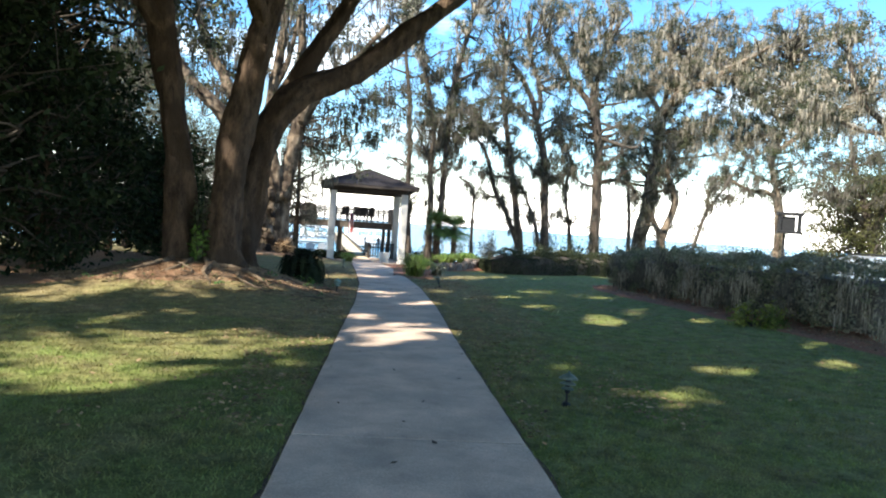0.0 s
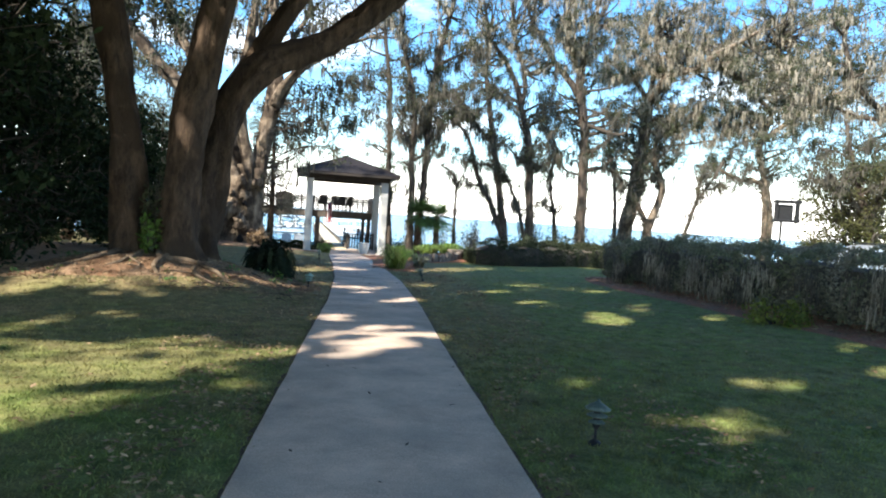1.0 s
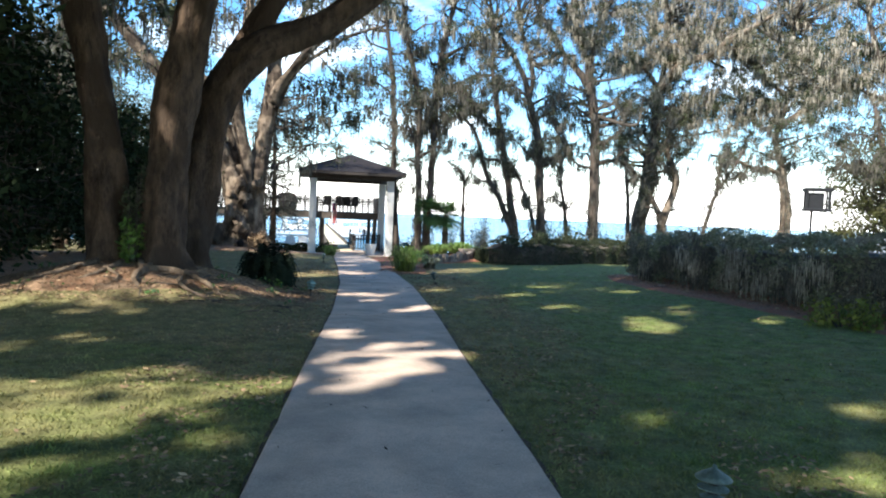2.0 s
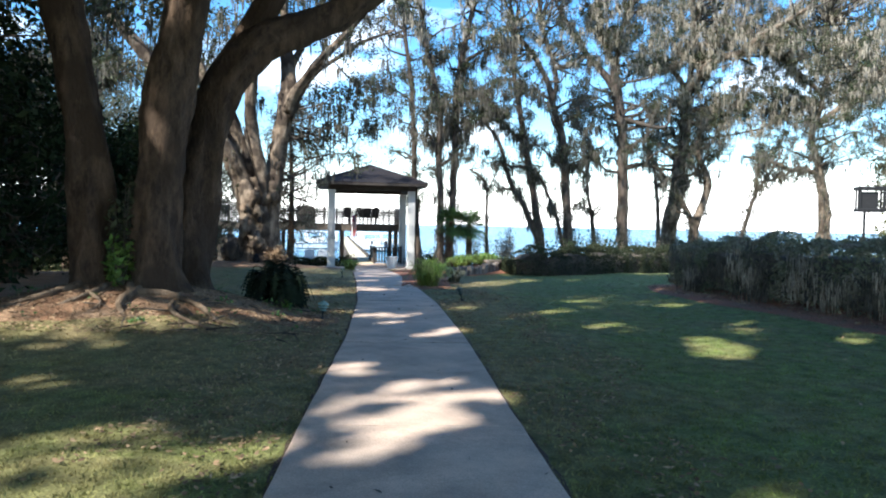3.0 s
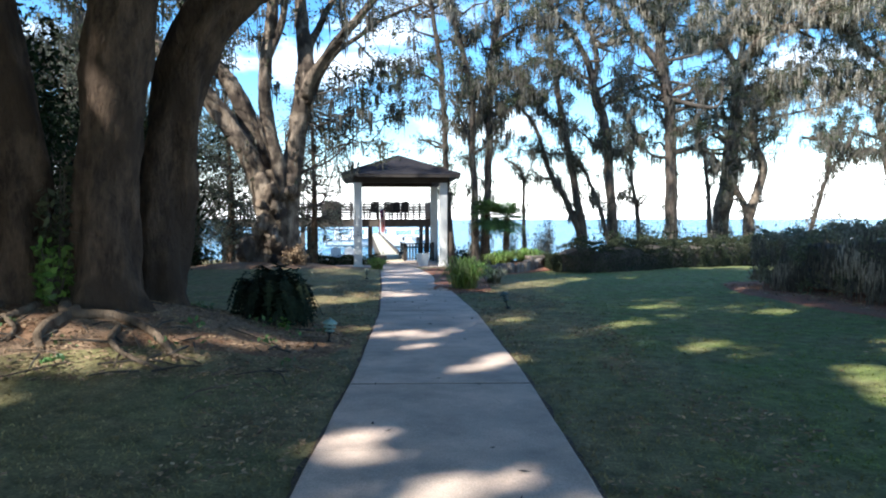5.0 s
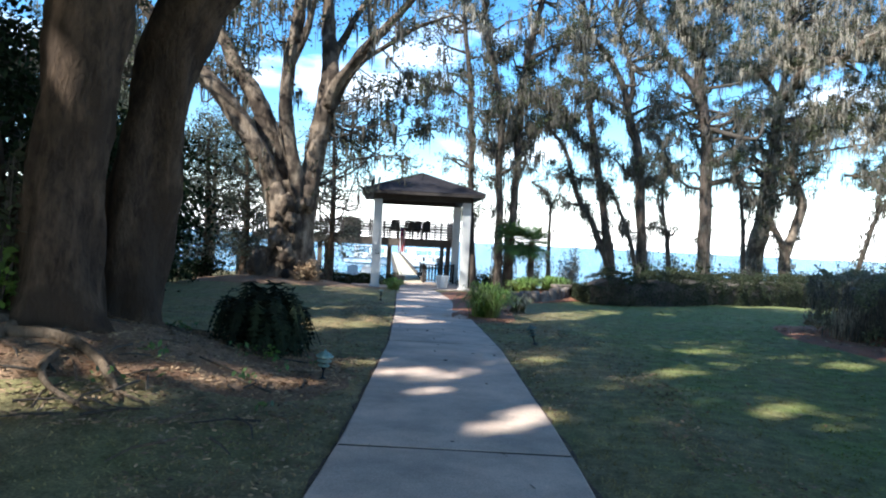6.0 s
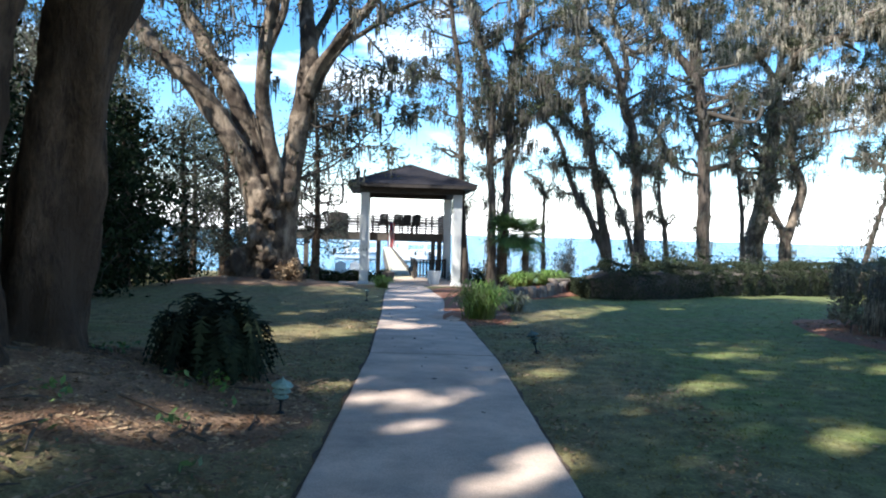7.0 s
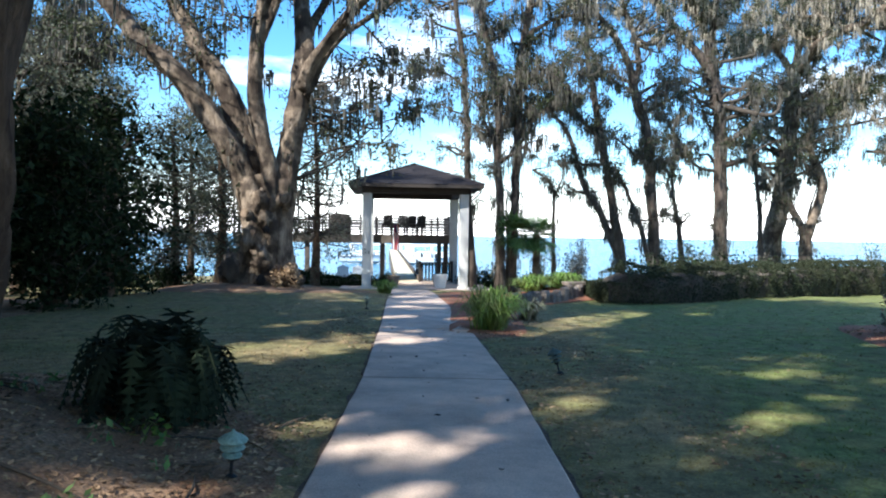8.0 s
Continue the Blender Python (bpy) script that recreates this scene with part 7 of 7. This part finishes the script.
# ---- path lights ----
def path_light(at, lean, label, seed, metal=None):
    base = thing("path_light", (*at, land(*at)), label, "path light", "path lights", turn=seed * 50)
    base.matrix_basis = pose(*at, land(*at), lean[0], lean[1], seed * 50)
    part("stake", Shape().tube([(0, 0, -0.1), (0, 0, 0.16)], [0.011, 0.011], 8), M_BLACK, base)
    part("foot", Shape().lathe([(0.045, -0.01), (0.045, 0.02), (0.03, 0.035), (0.012, 0.045)], 14), M_BLACK, base)
    part("stem_collar", Shape().lathe([(0.014, 0.12), (0.028, 0.14), (0.03, 0.16)], 14), M_BLACK, base)
    # Black core that paints the shade in the gaps between the tiers.
    part("gap_core", Shape().lathe([(0.026, 0.155), (0.026, 0.29)], 14), M_BLACK, base, "black core painting the shade between the tiers")
    for z, r in ((0.160, 0.058), (0.208, 0.074)):
        part("louvre", Shape().lathe([(r, z), (r + 0.003, z + 0.007), (r * 0.5, z + 0.026), (r * 0.45, z + 0.022)], 22), metal or M_VERDIGRIS, base)
    part("cap", Shape().lathe([(0.088, 0.256), (0.091, 0.264), (0.062, 0.286), (0.034, 0.302), (0.014, 0.312), (0.008, 0.328), (0.002, 0.334)], 24), metal or M_VERDIGRIS, base, smooth=True)


path_light((1.28, 6.40), (0, 3), "dark green tiered path light in the lawn", 1, M_DARKGREEN)
path_light((-2.34, 15.65), (4, -5), "pale green tiered path light in the mulch", 2)
path_light((-0.02, 19.75), (-8, 14), "dark leaning tiered path light in the lawn", 3, M_DARKGREEN)
path_light((-4.0, 27.9), (0, 0), "small dark tiered path light by the walk", 4, M_DARKGREEN)


# ---- lantern box on a post ----
def post_lantern():
    base = thing("post_lantern", (14.62, 29.5, land(14.62, 29.5)), "black square lantern box with pale panes on a post", "lantern", turn=-18)
    g = -land(14.62, 29.5)
    part("post", Shape().tube([(-0.18, 0, -0.3), (-0.18, 0, 2.2 + g)], [0.05, 0.05], 8), M_BLACK, base)
    for x in (-0.44, 0.34):
        part("bar", Shape().box(x - 0.02, -0.29, 2.2 + g, x + 0.08, -0.21, 2.95 + g), M_BLACK, base)
        part("bar", Shape().box(x, 0.22, 2.2 + g, x + 0.06, 0.28, 2.95 + g), M_BLACK, base)
    part("sill", Shape().box(-0.48, -0.32, 2.14 + g, 0.46, 0.32, 2.26 + g, 0.02), M_BLACK, base)
    part("lid", Shape().box(-0.50, -0.34, 2.92 + g, 0.48, 0.34, 3.04 + g, 0.02), M_BLACK, base)
    part("box", Shape().box(-0.34, -0.19, 2.26 + g, 0.20, 0.19, 2.86 + g, 0.02), M_BLACK, base, "dark inner box")


post_lantern()


# ---- the parked car beyond the hedge ----
def car():
    gz = land(16.0, 24.4)
    base = thing("car", (16.0, 24.4, gz), "silver estate car parked beyond the hedge", "car", turn=2)
    prof = [(-2.3, 0.45, 0.75), (-2.25, 0.35, 1.02), (-1.9, 0.3, 1.12), (-1.6, 0.3, 1.55), (-1.2, 0.3, 1.68), (0.4, 0.3, 1.66), (1.15, 0.3, 1.12), (2.1, 0.33, 0.98), (2.3, 0.42, 0.7)]
    s = Shape()
    for x, lo, hi in prof:
        tuck = 0.14 if hi > 1.2 else 0.04
        s.v += [(x, -0.88, lo), (x, -0.90, min(hi, 0.85)), (x, -0.90 + tuck, hi), (x, 0.90 - tuck, hi), (x, 0.90, min(hi, 0.85)), (x, 0.88, lo)]
    for i in range(len(prof) - 1):
        s.f += [(i * 6 + k, i * 6 + k + 1, (i + 1) * 6 + k + 1, (i + 1) * 6 + k) for k in range(5)]
        s.f.append((i * 6 + 5, i * 6, (i + 1) * 6, (i + 1) * 6 + 5))
    s.f += [tuple(range(5, -1, -1)), tuple(range((len(prof) - 1) * 6, len(prof) * 6))]
    part("body", s, M_CARPAINT, base)
    for x0, x1 in ((-1.55, -0.65), (-0.58, 0.25)):
        for y in (-0.865, 0.865):
            part("window", Shape().box(x0, y - 0.03, 1.12, x1, y + 0.03, 1.50, 0.02), M_CARGLASS, base)
    for x in (-1.4, 1.4):
        for y in (-0.82, 0.82):
            wheel = part("wheel", Shape().tube([(x, y - 0.1, 0.33), (x, y + 0.1, 0.33)], [0.33, 0.33], 20), M_RUBBER, base)
            part("rim", Shape().tube([(x, y - 0.115, 0.33), (x, y + 0.115, 0.33)], [0.2, 0.2], 16), M_CARPAINT, wheel)
    for y in (-0.6, 0.6):
        part("roof_rail", Shape().tube([(-1.5, y, 1.74), (0.3, y, 1.73)], [0.02, 0.02], 6), M_BLACK, base)


car()


# ---- stone edging, bench, palms and pots ----
def edging():
    base = thing("stone_edging", (-0.35, 29.9, land(-0.35, 29.9)), "row of rough upright stone blocks edging the bed", "edging")
    rng = random.Random(3)
    p, d = Vector((-0.35, 29.9, 0)), Vector((2.05, 3.1, 0)).normalized()
    for i in range(11):
        q = p + d * i * 0.34 + Vector((rng.uniform(-0.04, 0.04), rng.uniform(-0.04, 0.04), 0))
        h, w = rng.uniform(0.30, 0.42), rng.uniform(0.10, 0.14)
        g = land(q.x, q.y) - base.location.z
        m = Matrix.Translation((q.x - base.location.x, q.y - base.location.y, g)) @ pose(0, 0, 0, rng.uniform(-6, 6), rng.uniform(-6, 6), 50 + rng.uniform(-12, 12))
        part("block", Shape().box(-w, -0.11, -0.15, w, 0.11, h, 0.05, m), M_STONE, base)


edging()


def bench():
    at = (1.5, 32.9)
    base = thing("stone_bench", (*at, land(*at)), "low pale stone slab bench in the bed", "bench", turn=30)
    part("slab", Shape().box(-0.48, -0.2, 0.28, 0.48, 0.2, 0.38, 0.03), M_STONE, base)
    for x in (-0.32, 0.32):
        part("leg", Shape().box(x - 0.1, -0.15, -0.1, x + 0.1, 0.15, 0.28, 0.02), M_STONE, base)


bench()


def palm(at, height, lean, seed, label, bark):
    rng = np.random.default_rng(seed)
    z = land(*at)
    base = thing("palm", (*at, z), label, "palm", "palms by the bed")
    top = Vector((lean[0], lean[1], height))
    line = smooth_line([(0, 0, -0.15), Vector((lean[0] * 0.4, lean[1] * 0.4, height * 0.5)), top], 0.18)
    part("trunk", Shape().tube(line, [0.16 + 0.025 * (i % 2) - 0.02 * i / len(line) for i in range(len(line))], 9, 0.1, seed), bark, base)
    for k in range(64):
        a, el = rng.uniform(0, 2 * math.pi), rng.uniform(-0.75, 1.35)
        d = Vector((math.cos(a) * math.cos(el), math.sin(a) * math.cos(el), math.sin(el)))
        side = d.cross(Vector((0, 0, 1))).normalized()
        up = side.cross(d)
        hub = top + d * rng.uniform(0.30, 0.75) - Vector((0, 0, 0.12))
        q = []
        for j in range(15):
            w = (j - 7) / 7 * 1.5
            t = (d * math.cos(w) + side * math.sin(w)).normalized()
            ln = rng.uniform(0.50, 0.80) * (1 - 0.2 * abs(w) / 1.5)
            n = t.cross(up).normalized() * 0.022
            tip = hub + t * ln - Vector((0, 0, 0.30 * rng.random()))
            q.append([hub - n * 0.4, hub + t * ln * 0.45 - n, tip, hub + t * ln * 0.45 + n])
        fr = part("frond", quad_mesh("frond", np.array([[tuple(v) for v in x] for x in q])), M_PALM, base)
        part("leaf_stalk", Shape().tube([top, hub], [0.012, 0.008], 4), M_PALM, fr)
    return base


palm((-0.45, 40.3), 2.55, (0.1, 0.1), 1, "short cabbage palm with green fan leaves", M_BARK)
palm((0.55, 40.6), 2.45, (0.0, -0.1), 2, "short cabbage palm with a pale trunk", M_BARK_PALE)


def pot(at, r, h, label, mat):
    base = thing("plant_pot", at, label, "plant pot")
    part("pot", Shape().lathe([(r * 0.7, 0), (r * 0.95, h * 0.6), (r, h * 0.9), (r * 1.08, h * 0.92), (r * 1.08, h), (r * 0.9, h), (r * 0.85, h * 0.8)], 20), mat, base, smooth=False)
    part("soil", Shape().lathe([(r * 0.88, h * 0.78), (r * 0.88, h * 0.82)], 16), M_MULCH, base)
    return base


pot((-3.70, 43.2, -1.09), 0.33, 0.64, "large white pot beside a pavilion column", M_WHITE)
pot((-6.05, 44.2, -1.09), 0.30, 0.48, "grey stone planter with a dark bush", M_STONE)
for k, (x, y, r) in enumerate([(-9.6, 44.0, 0.5), (-7.2, 43.7, 0.35), (-6.4, 45.0, 0.5), (-10.8, 43.6, 0.7), (-2.6, 45.6, 0.7), (-1.0, 45.4, 0.8)]):
    shrub("shrub", "dark low planting round the pavilion floor", (x, y), r, 0.75, 700, M_LEAF_DARK, 0.11, 40 + k)
hedge("hedge", "low dark planting along the foot of the deck", [(-12.6, 44.6), (-10.6, 44.2), (-8.6, 43.75), (-7.3, 43.7)], 0.8, (-0.55, -0.72), 0.03, 44, 1500, leaf=M_LEAF_DARK, size=0.10, wave=0.16, lumps=0.4)
shrub("shrub", "dark bush beside the chairs", (-6.6, 43.6), 0.5, 0.7, 600, M_LEAF_DARK, 0.12, 31)
shrub("shrub", "dark low shrub behind the pavilion", (-2.0, 46.6), 1.1, 0.9, 1200, M_LEAF_DARK, 0.16, 32)
shrub("shrub", "dark low shrub behind the pavilion", (-0.2, 46.2), 1.0, 0.7, 1000, M_LEAF_DARK, 0.16, 33)
shrub("shrub", "dark low shrub beside the deck posts", (-10.2, 44.6), 0.8, 0.8, 900, M_LEAF_DARK, 0.15, 34)


def wire_fence():
    """A low dark fence along the water, behind the hedge."""
    base = thing("fence", (8.0, 47.5, -1.2), "low black wire fence along the shore", "fence")
    pts = [(8.0 + i * 2.2, 47.5 + i * 1.0) for i in range(10)]
    for x, y in pts:
        part("post", Shape().tube([(x - 8, y - 47.5, -0.3), (x - 8, y - 47.5, 1.75)], [0.03, 0.03], 6), M_BLACK, base)
    for z in (0.9, 1.35, 1.72):
        part("wire", Shape().tube([(x - 8, y - 47.5, z) for x, y in (pts[0], pts[-1])], [0.014, 0.014], 5), M_BLACK, base)


wire_fence()
